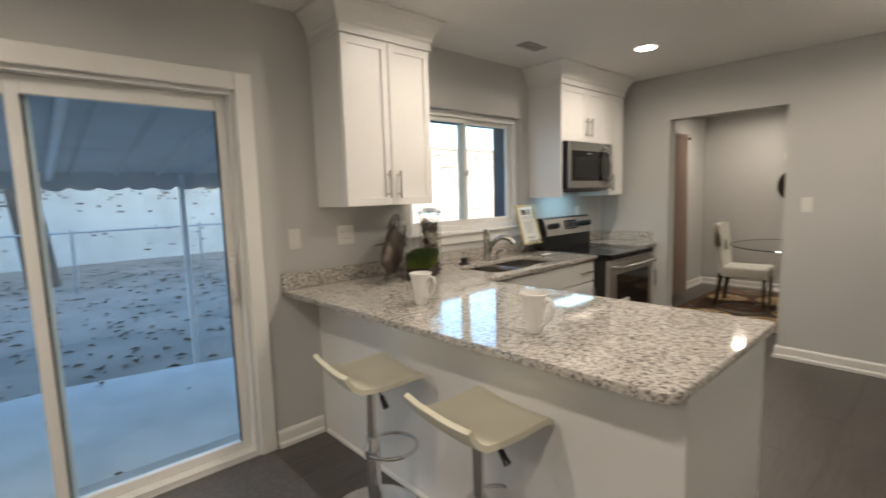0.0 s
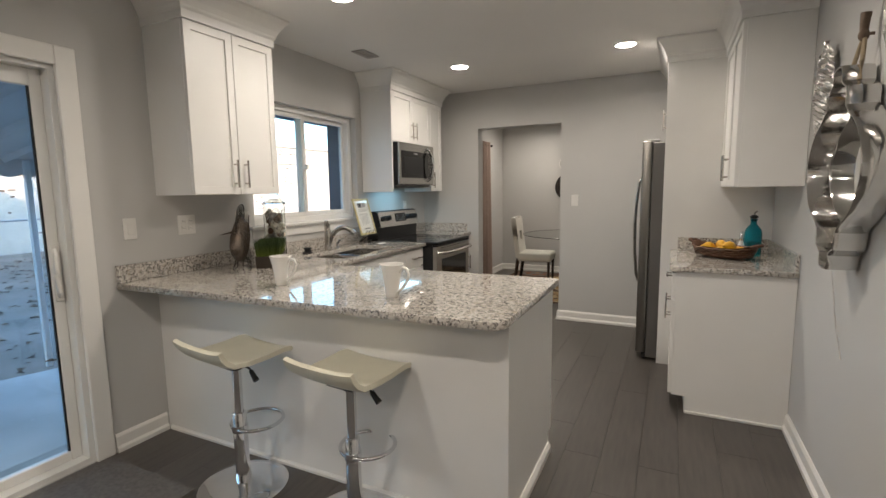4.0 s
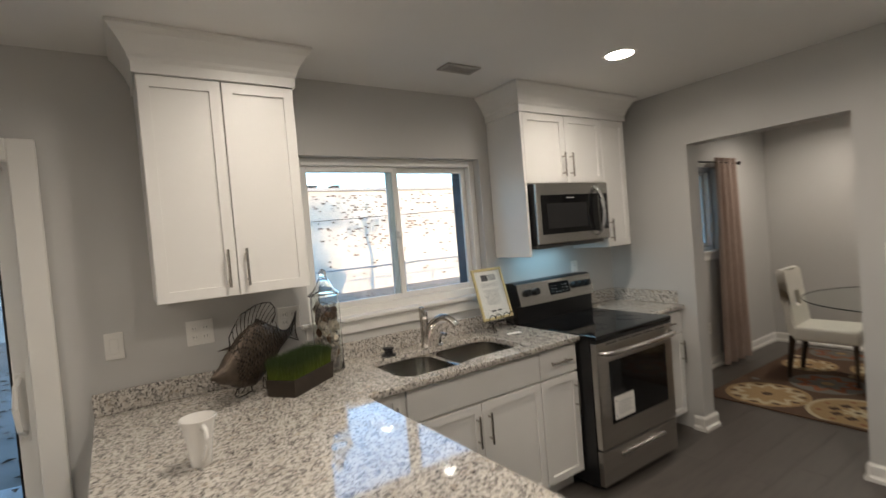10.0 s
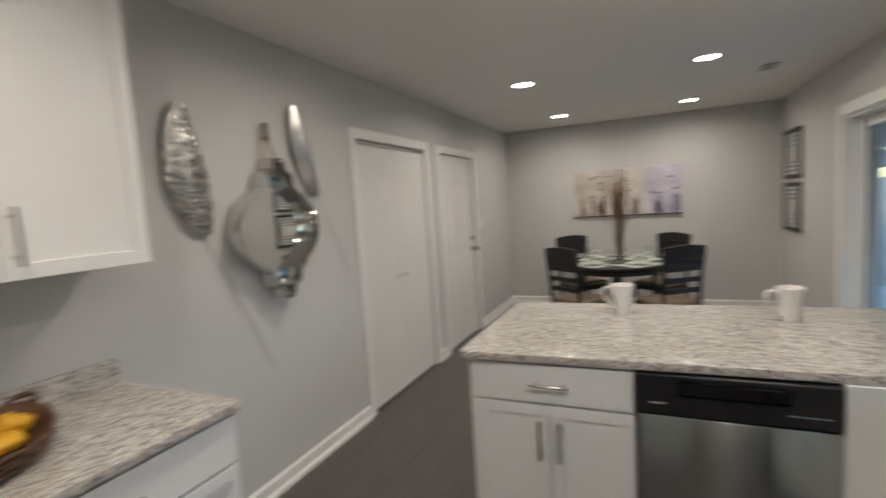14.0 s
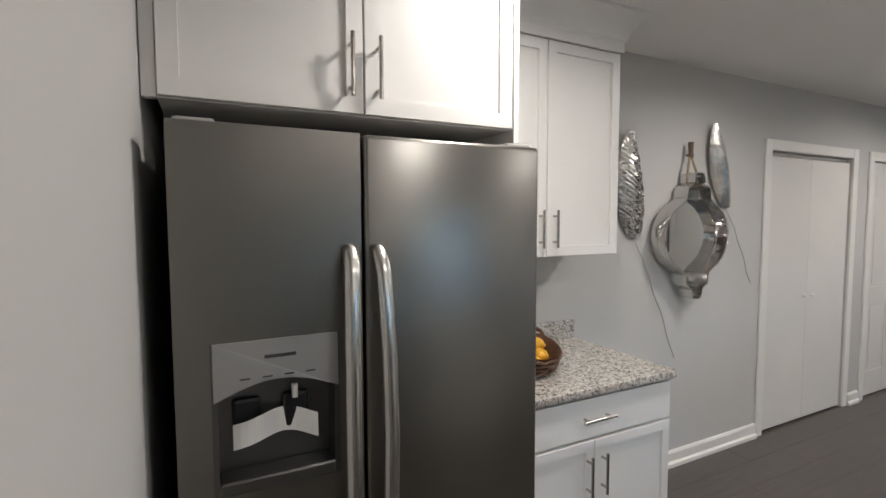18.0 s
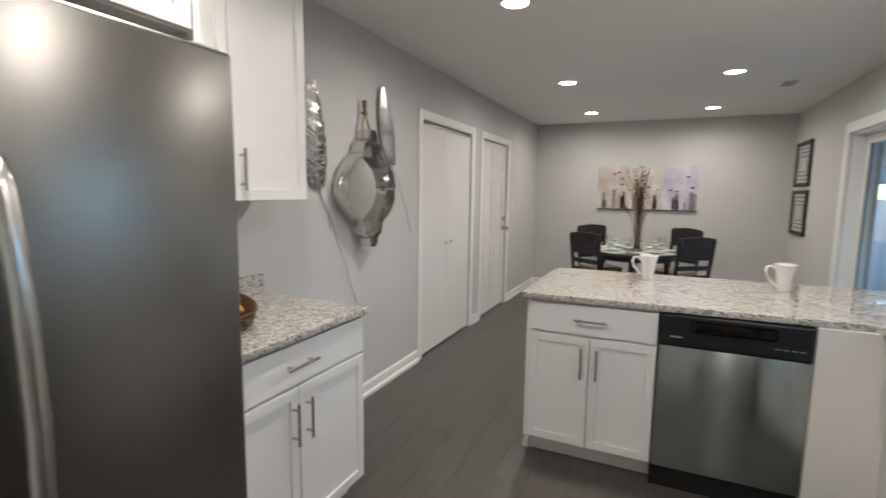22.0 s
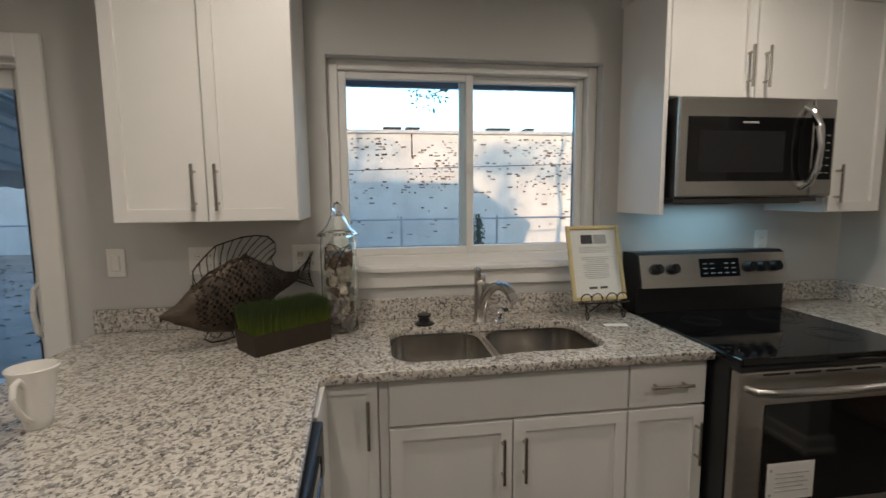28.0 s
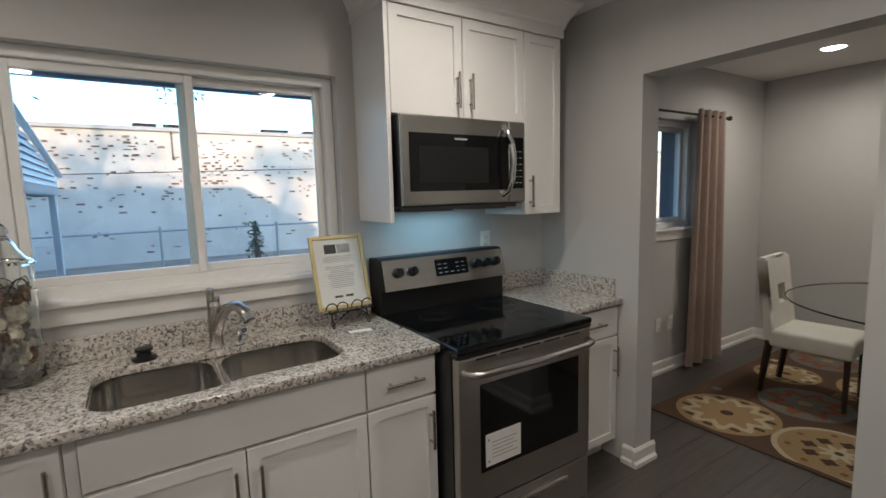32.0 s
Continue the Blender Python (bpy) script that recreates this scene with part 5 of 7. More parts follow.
def grass_planter():
    g = thing("grass_planter", pose(0.300, -2.705, 0.911, 0, 0, 128), "artificial green grass in a dark rectangular planter", "planter")
    bm = B()
    L, Wd, H = 0.312, 0.15, 0.075
    lo = [(-L / 2 + 0.006, -Wd / 2 + 0.004), (L / 2 - 0.006, -Wd / 2 + 0.004), (L / 2 - 0.006, Wd / 2 - 0.004), (-L / 2 + 0.006, Wd / 2 - 0.004)]
    hi = [(-L / 2, -Wd / 2), (L / 2, -Wd / 2), (L / 2, Wd / 2), (-L / 2, Wd / 2)]
    a = [bm.verts.new((x, y, 0)) for x, y in lo]
    b = [bm.verts.new((x, y, H)) for x, y in hi]
    c = [bm.verts.new((x * 0.96, y * 0.88, H)) for x, y in hi]
    d = [bm.verts.new((x * 0.96, y * 0.88, H - 0.012)) for x, y in hi]
    for p, q in ((a, b), (b, c), (c, d)):
        for i in range(4):
            bm.faces.new((p[i], p[(i + 1) % 4], q[(i + 1) % 4], q[i]))
    bm.faces.new(list(reversed(a)))
    bm.faces.new(d)
    part("box", bm, mat("dark_brown_planter", (0.030, 0.019, 0.010), 0.6, var=0.3, scale=12, bump=0.1), g)
    rng = random.Random(8)
    vs, fs = [], []
    for i in range(9500):
        x, y = rng.uniform(-L / 2 + 0.008, L / 2 - 0.008), rng.uniform(-Wd / 2 + 0.008, Wd / 2 - 0.008)
        h = rng.uniform(0.078, 0.102)
        an = rng.uniform(0, math.pi)
        w = 0.0013
        lean = (rng.gauss(0, 0.009) + 0.05 * x, rng.gauss(0, 0.009) + 0.12 * y)
        k = len(vs)
        dx, dy = w * math.cos(an), w * math.sin(an)
        vs += [(x - dx, y - dy, H - 0.014), (x + dx, y + dy, H - 0.014), (x + lean[0] * .5 + dx * .7, y + lean[1] * .5 + dy * .7, H + h * 0.55), (x + lean[0] * .5 - dx * .7, y + lean[1] * .5 - dy * .7, H + h * 0.55), (x + lean[0], y + lean[1], H + h)]
        fs += [(k, k + 1, k + 2, k + 3), (k + 3, k + 2, k + 4)]
    me = bpy.data.meshes.new("grass")
    me.from_pydata(vs, [], fs)
    me.materials.append(grass_mat())
    gr = new("grass", me)
    gr.parent = g
    tagged(gr, "dense trimmed green grass blades", kind="stuff")


grass_planter()


def shell_jar():
    j = thing("apothecary_jar", Matrix.Translation((0.150, -2.512, 0.911)) @ Matrix.Diagonal((1.08, 1.08, 1.31, 1)), "clear glass apothecary jar filled with seashells", "jar")
    bm = B()
    lathe(bm, [(0.0, 0.0), (0.066, 0.0), (0.069, 0.005), (0.067, 0.012), (0.066, 0.02), (0.067, 0.06), (0.067, 0.27), (0.065, 0.288), (0.064, 0.294),
               (0.061, 0.294), (0.0615, 0.288), (0.0635, 0.27), (0.0635, 0.06), (0.0625, 0.02), (0.06, 0.012), (0.0, 0.010)], seg=36)
    part("jar_body", bm, CLEAR, j, "clear glass jar", 50)
    bm = B()
    lathe(bm, [(0.060, 0.2965), (0.074, 0.297), (0.077, 0.301), (0.070, 0.307), (0.052, 0.318), (0.038, 0.335), (0.028, 0.355), (0.019, 0.366), (0.013, 0.371), (0.019, 0.378), (0.018, 0.387), (0.009, 0.397), (0.0, 0.403),
               (0.0, 0.362), (0.014, 0.361), (0.024, 0.353), (0.034, 0.334), (0.048, 0.316), (0.060, 0.307), (0.060, 0.2965)], seg=32)
    part("lid", bm, CLEAR, j, "pointed clear glass lid", 50)
    rng = random.Random(21)
    cols = [mat("shell_cream", (0.75, 0.67, 0.55), 0.5, var=0.35, scale=60, bump=0.2), mat("shell_brown", (0.25, 0.14, 0.08), 0.5, var=0.5, scale=50, bump=0.2), mat("shell_grey", (0.38, 0.34, 0.32), 0.5, var=0.4, scale=60, bump=0.2)]
    for i in range(84):
        bm = B()
        r = rng.uniform(0.019, 0.029)
        kind = rng.random()
        if kind < 0.5:   # ribbed fan
            n = 11
            tip = bm.verts.new((0, -r, 0))
            rim = []
            for k in range(n):
                a = math.pi * (0.1 + 0.8 * k / (n - 1))
                rim.append(bm.verts.new((r * 1.1 * math.cos(a), r * math.sin(a) * 1.2 - r * 0.3, r * (0.25 + 0.08 * (k % 2)))))
            mid = [bm.verts.new((v.co.x * 0.55, (v.co.y - r * 0.6) * 0.6, r * (0.55 + 0.06 * (k % 2)))) for k, v in enumerate(rim)]
            for k in range(n - 1):
                bm.faces.new((rim[k], rim[k + 1], mid[k + 1], mid[k]))
                bm.faces.new((mid[k], mid[k + 1], tip))
        else:            # spiral cone
            pts = []
            for k in range(26):
                a = k * 0.75
                q = 1 - k / 26
                pts.append((r * 0.55 * q * math.cos(a), r * 0.55 * q * math.sin(a), (k / 26 - 0.5) * r * 2.2))
            tube(bm, pts, r * 0.5, 6, r_end=r * 0.08)
        z = 0.030 + 0.205 * (i // 9 + rng.random()) / 9.4
        a = i * 2.4 + rng.uniform(-0.3, 0.3)
        rad = (0.012 if i % 9 == 0 else rng.uniform(0.024, 0.037))
        ob = part("seashell", bm, cols[0 if rng.random() < 0.5 else rng.choice((1, 2))], j)
        ob.matrix_basis = pose(rad * math.cos(a), rad * math.sin(a), z, rng.uniform(0, 360), rng.uniform(0, 360), rng.uniform(0, 360))
    TWIG = mat("dark_twig", (0.05, 0.028, 0.018), 0.7, var=0.4, scale=40)
    for i in range(7):
        bm = B()
        a = i * 0.9 + rng.uniform(-0.3, 0.3)
        c, q, z = math.cos(a), math.sin(a), rng.uniform(0.215, 0.235)
        top = rng.uniform(0.02, 0.045)
        tube(bm, [(0.05 * math.cos(a + 2.2 * w), 0.05 * math.sin(a + 2.2 * w), z - 0.03 + (top + 0.03) * math.sin(math.pi * w)) for w in (0, 0.1, 0.2, 0.3, 0.4, 0.5, 0.6, 0.7, 0.8, 0.9, 1.0)], 0.002, 6, r_end=0.001)
        part("twig", bm, TWIG, j, "dark curly twig")


shell_jar()


def paper_frame():
    f = thing("picture_frame", pose(0.156, -1.385, 0.988, 0, -16, 3), "gold-edged frame with a printed sheet on an easel", "picture frame")
    w, h = 0.258, 0.338
    bm = B()
    t = 0.018
    box(bm, 0, -w / 2, 0, 0.014, -w / 2 + t, h, 0.003)
    box(bm, 0, w / 2 - t, 0, 0.014, w / 2, h, 0.003)
    box(bm, 0, -w / 2 + t, h - t, 0.014, w / 2 - t, h, 0.003)
    box(bm, 0, -w / 2 + t, 0, 0.014, w / 2 - t, t, 0.003)
    part("frame", bm, BRASSW, f, "pale gold frame")
    bm = B()
    box(bm, 0.002, -w / 2 + t, t, 0.007, w / 2 - t, h - t)
    part("sheet", bm, PAPER, f, "white printed sheet")
    bm = B()
    box(bm, 0.0072, -0.062, 0.255, 0.0078, -0.006, 0.296)
    part("photo", bm, INK, f)
    bm = B()
    box(bm, 0.0072, 0.0, 0.255, 0.0078, 0.062, 0.296)
    part("photo", bm, INKG, f)
    bm = B()
    rng = random.Random(2)
    for i in range(4):
        box(bm, 0.0072, -0.075, 0.238 - i * 0.0075, 0.0077, 0.075 - 0.02 * (i % 2), 0.2405 - i * 0.0075)
    for i in range(12):
        k = rng.uniform(0.045, 0.07)
        box(bm, 0.0072, -k, 0.192 - i * 0.0085, 0.0077, k, 0.195 - i * 0.0085)
    part("text_lines", bm, INKG, f, "grey lines of small print")
    bm = B()
    box(bm, 0.0072, -0.045, 0.052, 0.0078, -0.006, 0.062)
    box(bm, 0.0072, 0.008, 0.052, 0.0078, 0.045, 0.062)
    part("logo_bars", bm, INK, f)
    bm = B()
    box(bm, 0.0085, -w / 2 + t, t, 0.0095, w / 2 - t, h - t)
    g = part("glazing", bm, PICGLASS, f)
    g.visible_shadow = False
    e = thing("easel", pose(0.152, -1.385, 0.9115, 0, 0, 3), "small black scrolled iron tabletop easel", "easel")
    bm = B()
    for s in (-1, 1):
        pts = []
        for i in range(24):
            a = i / 23 * 2 * math.pi * 1.15
            r = 0.006 + 0.014 * i / 23
            pts.append((0.055 + r * math.cos(a + 2.0), s * 0.085, 0.022 + r * math.sin(a + 2.0)))
        tube(bm, pts, 0.003, 6)
        tube(bm, [(0.048, s * 0.085, 0.04), (0.04, s * 0.085, 0.07), (0.0, s * 0.08, 0.072), (-0.014, s * 0.07, 0.08), (-0.05, s * 0.05, 0.19), (-0.06, s * 0.02, 0.24)], 0.003, 6)
        tube(bm, [(0.045, s * 0.085, 0.045), (0.01, s * 0.07, 0.06), (-0.04, s * 0.03, 0.05), (-0.095, s * 0.01, 0.003)], 0.003, 6)
    part("legs", bm, IRON, e)
    bm = B()
    for s in (-1, 1):
        for c in (0.035, 0.085):
            pts = [(0.045 - 0.0, s * c + 0.026 * math.cos(a), 0.092 + 0.026 * math.sin(a) * (1 if math.sin(a) > 0 else 0.35)) for a in [math.pi * k / 10 - 0.3 for k in range(13)]]
            tube(bm, pts, 0.0028, 6)
    tube(bm, [(0.042, -0.12, 0.076), (0.04, 0.0, 0.074), (0.042, 0.12, 0.076)], 0.003, 6)
    part("scroll_rail", bm, IRON, e, "scrolled front rail")
    bm = B()
    vs = [(0.0, -0.045, 0), (0.03, -0.05, 0), (0.05, 0.045, 0), (0.012, 0.05, 0)]
    prism(bm, [(x, y) for x, y, z in vs], 0.0, 0.0015)
    solid("paper_slip", bm, PAPER, "small white paper slip lying on the granite", "paper slip", m=pose(0.26, -1.375, 0.9113))


paper_frame()


BASKET = pose(2.97, -1.345, 0.911, 0, 0, -42) @ Matrix.Diagonal((1.25, 1.22, 1.15, 1))


def fruit_bowl():
    b = thing("fruit_bowl", BASKET, "dark woven oval basket piled with lemons", "fruit bowl")
    WICK = mat("dark_woven_wood", (0.13, 0.06, 0.03), 0.55, var=0.5, scale=30, bump=0.5, bscale=120)
    bm = B()
    n = 36
    rows = []
    for f, z in ((0.55, 0.0), (0.72, 0.006), (0.9, 0.03), (1.0, 0.062), (1.03, 0.066), (0.99, 0.064), (0.87, 0.034), (0.68, 0.014), (0.3, 0.012)):
        rows.append([bm.verts.new((0.165 * f * math.cos(2 * math.pi * i / n), 0.098 * f * math.sin(2 * math.pi * i / n), z + (0.018 * (math.cos(2 * math.pi * i / n) ** 4) if f > 0.85 else 0))) for i in range(n)])
    for p, q in zip(rows, rows[1:]):
        for i in range(n):
            bm.faces.new((p[i], p[(i + 1) % n], q[(i + 1) % n], q[i]))
    bm.faces.new(list(reversed(rows[0])))
    bm.faces.new(rows[-1])
    part("basket", bm, WICK, b, smooth=60)
    for k in range(4):
        bm = B()
        pts = [((0.151 + 0.006 * k) * math.cos(a), (0.089 + 0.004 * k) * math.sin(a), 0.02 + 0.012 * k + 0.003 * math.sin(14 * a + k * 3) + 0.012 * k / 3 * math.cos(a) ** 4) for a in [2 * math.pi * i / 60 for i in range(60)]]
        tube(bm, pts, 0.006, 6, closed=True)
        part("woven_strand", bm, WICK, b, smooth=60)
    for s in (-1, 1):
        bm = B()
        tube(bm, [(s * 0.165, -0.03, 0.078), (s * 0.195, -0.02, 0.088), (s * 0.205, 0.0, 0.09), (s * 0.195, 0.02, 0.088), (s * 0.165, 0.03, 0.078)], 0.008, 8)
        part("handle", bm, WICK, b, smooth=60)
    LEM = mat("lemon_skin", (0.75, 0.40, 0.02), 0.45, var=0.15, scale=15, bump=0.25, bscale=180)
    rng = random.Random(4)
    first = None
    for i, (x, y, z) in enumerate(((-0.10, -0.02, 0.055), (-0.045, 0.035, 0.055), (0.01, -0.03, 0.055), (0.06, 0.03, 0.055), (0.105, -0.01, 0.06), (-0.06, -0.035, 0.075), (-0.02, 0.005, 0.09), (0.045, -0.015, 0.09))):
        t = thing("lemon", (0, 0, 0), "ripe yellow lemon in the basket", "lemon", "lemons in the basket") if first is None else None
        if t:
            bm = B()
            lathe(bm, [(0.0, -0.045), (0.006, -0.043), (0.01, -0.036), (0.024, -0.024), (0.032, 0.0), (0.025, 0.022), (0.011, 0.036), (0.006, 0.042), (0.0, 0.044)], seg=18)
            part("fruit", bm, LEM, t, smooth=60)
            first = t
        M = pose(2.97, -1.345, 0.911, 0, 0, -42) @ pose(x * 1.22, y * 1.2, z - 0.006, 90 + rng.uniform(-15, 15), rng.uniform(-15, 15), rng.uniform(0, 180))
        if t:
            t.matrix_basis = M
        else:
            copy_thing(first, M)


fruit_bowl()


def bottles():
    TEAL = glass_mat("teal_glass", (0.10, 0.60, 0.70), 0.05)
    t = thing("glass_bottle", Matrix.Translation((3.155, -1.17, 0.911)) @ Matrix.Diagonal((1.05, 1.05, 1.16, 1)), "teal blue glass bottle with a stopper", "bottle")
    bm = B()
    lathe(bm, [(0.0, 0.0), (0.046, 0.0), (0.05, 0.006), (0.05, 0.13), (0.046, 0.15), (0.03, 0.172), (0.018, 0.185), (0.017, 0.205), (0.021, 0.208), (0.021, 0.215), (0.0145, 0.215), (0.0145, 0.186), (0.027, 0.17), (0.042, 0.148), (0.046, 0.13), (0.046, 0.012), (0.0, 0.008)], seg=32)
    part("bottle_body", bm, TEAL, t, smooth=50)
    bm = B()
    lathe(bm, [(0.0, 0.20), (0.013, 0.20), (0.014, 0.217), (0.023, 0.22), (0.024, 0.23), (0.012, 0.238), (0.0, 0.24)], seg=20)
    part("stopper", bm, BLACKP, t, "dark pour spout", 50)
    bm = B()
    tube(bm, [(0, 0, 0.235), (0.004, 0, 0.252), (0.016, 0, 0.262)], 0.005, 8)
    part("spout", bm, NICKEL, t)
    s = thing("shaker_bottle", (3.085, -1.20, 0.911), "small silver and clear glass bottle beside the basket", "bottle")
    bm = B()
    lathe(bm, [(0.0, 0.0), (0.022, 0.0), (0.024, 0.006), (0.022, 0.06), (0.016, 0.085), (0.011, 0.095), (0.011, 0.11), (0.0, 0.11)], seg=24)
    part("bottle_body", bm, CERAM, s, smooth=50)
    bm = B()
    lathe(bm, [(0.0135, 0.104), (0.014, 0.125), (0.010, 0.15), (0.006, 0.165), (0.0, 0.17)], seg=20)
    part("cap", bm, CHROME, s, "chrome cap", 50)


bottles()


# ---- wall decor on the east wall ----
def wall_mirror():
    m = thing("wall_mirror", pose(W - 0.014, -2.715, 1.435, 0, 0, 1.8) @ Matrix.Diagonal((1.05, 1.0, 1.06, 1)), "deep silver quatrefoil wall mirror hung by a rope", "mirror")
    half = [(0.0, 0.355), (0.032, 0.352), (0.045, 0.335), (0.05, 0.30), (0.075, 0.285), (0.10, 0.275), (0.105, 0.25), (0.108, 0.215), (0.14, 0.19), (0.19, 0.165), (0.24, 0.13), (0.275, 0.085), (0.295, 0.04), (0.30, 0.0)]
    q = half + [(x, -z) for x, z in reversed(half[:-1])]
    ring = [(x, z) for x, z in q] + [(-x, z) for x, z in reversed(q[1:-1])]
    n = len(ring)
    SILV = mat("polished_silver", (0.68, 0.67, 0.65), 0.10, 1.0, var=0.12, scale=12, bump=0.05, bscale=14)
    bm = B()
    secs = []
    for f, d in ((0.99, 0.0), (1.0, -0.02), (1.0, -0.088), (0.993, -0.092), (0.982, -0.092), (0.975, -0.088), (0.965, -0.02), (0.955, -0.012)):
        secs.append([bm.verts.new((d, x * f, z * f)) for x, z in ring])
    for a, b in zip(secs, secs[1:]):
        for i in range(n):
            bm.faces.new((a[i], a[(i + 1) % n], b[(i + 1) % n], b[i]))
    part("frame", bm, SILV, m, "deep polished silver rim", 30)
    bm = B()
    bm.faces.new([bm.verts.new((-0.014, x * 0.962, z * 0.962)) for x, z in ring])
    shell(bm, 0.004)
    part("mirror_glass", bm, MIRROR, m, "clear mirror glass")
    ROPE = mat("tan_rope", (0.42, 0.33, 0.22), 0.9, var=0.3, scale=40, bump=0.5, bscale=200)
    for s in (-1, 1):
        bm = B()
        tube(bm, [(-0.045, s * 0.05, 0.30), (-0.04, s * 0.04, 0.36), (-0.03, s * 0.015, 0.43), (-0.028, 0.0, 0.45)], 0.007, 8)
        part("rope", bm, ROPE, m, "tan hanging rope", 60)
    bm = B()
    tube(bm, [(-0.001, 0.0, 0.455), (-0.03, 0.0, 0.455)], 0.006, 8)
    ball(bm, (-0.03, 0, 0.452), 0.017, 1, 1, 1.2)
    tube(bm, [(-0.03, 0.0, 0.45), (-0.03, 0.002, 0.49), (-0.028, 0.0, 0.525)], 0.012, 8, r_end=0.016)
    part("knot", bm, mat("dark_wood_peg", (0.18, 0.12, 0.08), 0.6, var=0.4, scale=25), m, "dark wooden knot above the rope", 60)


wall_mirror()


def feather(y0, z0, ztop, lean, width, m_label, tail, rough=1.0):
    """Pressed-metal feather on the wall: bowl-shaped blade and a thin wavy quill."""
    f = thing("wall_feather", pose(W, 0, 0), m_label, "wall decor", "silver wall feathers")
    HAM = mat("crinkled_silver", (0.60, 0.585, 0.56), 0.24, 1.0, var=0.2, scale=30, bump=0.5 * rough, bscale=60)
    n, k = 44, 12
    rng = random.Random(int(z0 * 100))
    bm = B()
    rows = []
    L = ztop - z0
    for i in range(n + 1):
        u = i / n
        hw = width * (math.sin(math.pi * (0.06 + 0.9 * u) ** 0.8) ** 0.7)
        row = []
        for j in range(k + 1):
            v = -1 + 2 * j / k
            yy = y0 + lean * u + hw * v + 0.02 * math.sin(math.pi * u)
            dd = 0.012 + 0.052 * (1 - abs(v) ** 1.6) * math.sin(math.pi * (0.08 + 0.84 * u)) + 0.02 * u
            dd += rough * (rng.uniform(-0.006, 0.006) + 0.004 * ((i + (j % 2)) % 2)) * (1.0 if v < 0.1 else 0.3)
            row.append(bm.verts.new((-dd, yy, z0 + L * u)))
        rows.append(row)
    for a, b in zip(rows, rows[1:]):
        for j in range(k):
            bm.faces.new((a[j], a[j + 1], b[j + 1], b[j]))
    shell(bm, 0.003)
    part("blade", bm, HAM, f, "crinkled shiny silver blade")
    bm = B()
    pts = []
    for i in range(22):
        u = i / 21
        pts.append((-0.012 - 0.012 * math.sin(math.pi * u), y0 + (tail[0] - y0) * u + 0.006 * math.sin(u * 17), z0 + 0.01 + (tail[1] - z0 - 0.01) * u))
    tube(bm, pts, 0.0035, 6, r_end=0.0025)
    part("quill", bm, mat("grey_wire", (0.55, 0.53, 0.50), 0.4, 0.8, var=0.2, scale=20), f, "thin wavy silver quill")


feather(-2.29, 1.44, 2.02, 0.07, 0.105, "crinkled silver metal feather on the wall", (-2.655, 0.69))
feather(-3.11, 1.61, 2.12, 0.16, 0.088, "smooth silver metal feather on the wall", (-3.40, 1.10), 0.22)

# ---- door mat ----
bm = B()
box(bm, 0.03, -4.55, 0.0005, 0.69, -3.63, 0.009, 0.003)
solid("door_mat", bm, mat("grey_woven_mat", (0.16, 0.145, 0.13), 0.95, var=0.3, scale=60, bump=0.5, bscale=260), "flat grey woven mat inside the patio door", "door mat")

# ---- breakfast corner ----
def black_chair():
    """Wooden chair with a slatted ladder back; it faces local +y."""
    c = thing("dining_chair", (0, 0, 0), "black wooden slat-back chair with a tan seat", "chair", "chairs round the breakfast table")
    for sx in (-1, 1):
        bm = B()
        tube(bm, [(sx * 0.19, 0.19, 0.0), (sx * 0.19, 0.19, 0.43)], 0.02, 6)
        part("leg", bm, BLACKW, c)
        bm = B()
        tube(bm, [(sx * 0.19, -0.21, 0.0), (sx * 0.19, -0.19, 0.43), (sx * 0.19, -0.20, 0.60), (sx * 0.195, -0.25, 0.97)], 0.021, 6)
        part("back_post", bm, BLACKW, c)
    bm = B()
    n = 8
    rows = []
    for z, o in ((0.875, 0.0), (0.985, -0.012)):
        rows.append([bm.verts.new((-0.215 + 0.43 * i / n, -0.235 - 0.025 * math.sin(math.pi * i / n) + o, z + 0.02 * math.sin(math.pi * i / n))) for i in range(n + 1)])
    for i in range(n):
        bm.faces.new((rows[0][i], rows[0][i + 1], rows[1][i + 1], rows[1][i]))
    shell(bm, 0.022)
    part("top_rail", bm, BLACKW, c)
    for z in (0.56, 0.66, 0.765, 0.812, 0.86):
        bm = B()
        box(bm, -0.185, -0.232 - (z - 0.56) * 0.08, z, 0.185, -0.212 - (z - 0.56) * 0.08, z + 0.048, 0.003)
        part("back_slat", bm, BLACKW, c)
    bm = B()
    box(bm, -0.215, -0.20, 0.43, 0.215, 0.215, 0.475, 0.015, 2)
    part("seat", bm, mat("tan_seat_fabric", (0.23, 0.17, 0.12), 0.8, var=0.25, scale=20, bump=0.2), c, "padded tan seat")
    bm = B()
    box(bm, -0.19, -0.19, 0.375, 0.19, -0.17, 0.428)
    box(bm, -0.19, 0.17, 0.375, 0.19, 0.19, 0.428)
    box(bm, -0.19, -0.17, 0.375, -0.17, 0.17, 0.428)
    box(bm, 0.17, -0.17, 0.375, 0.19, 0.17, 0.428)
    part("apron", bm, BLACKW, c)
    for sx in (-1, 1):
        bm = B()
        tube(bm, [(sx * 0.19, -0.20, 0.2), (sx * 0.19, 0.19, 0.2)], 0.011, 6)
        part("stretcher", bm, BLACKW, c)
    return c


TX, TY = 1.76, -6.22
ch = black_chair()
ch.matrix_basis = pose(TX + 0.34, TY + 0.52, 0, 0, 0, 145)
copy_thing(ch, pose(TX - 0.48, TY + 0.52, 0, 0, 0, -145))
copy_thing(ch, pose(TX + 0.44, TY - 0.50, 0, 0, 0, 38))
copy_thing(ch, pose(TX - 0.44, TY - 0.50, 0, 0, 0, -38))


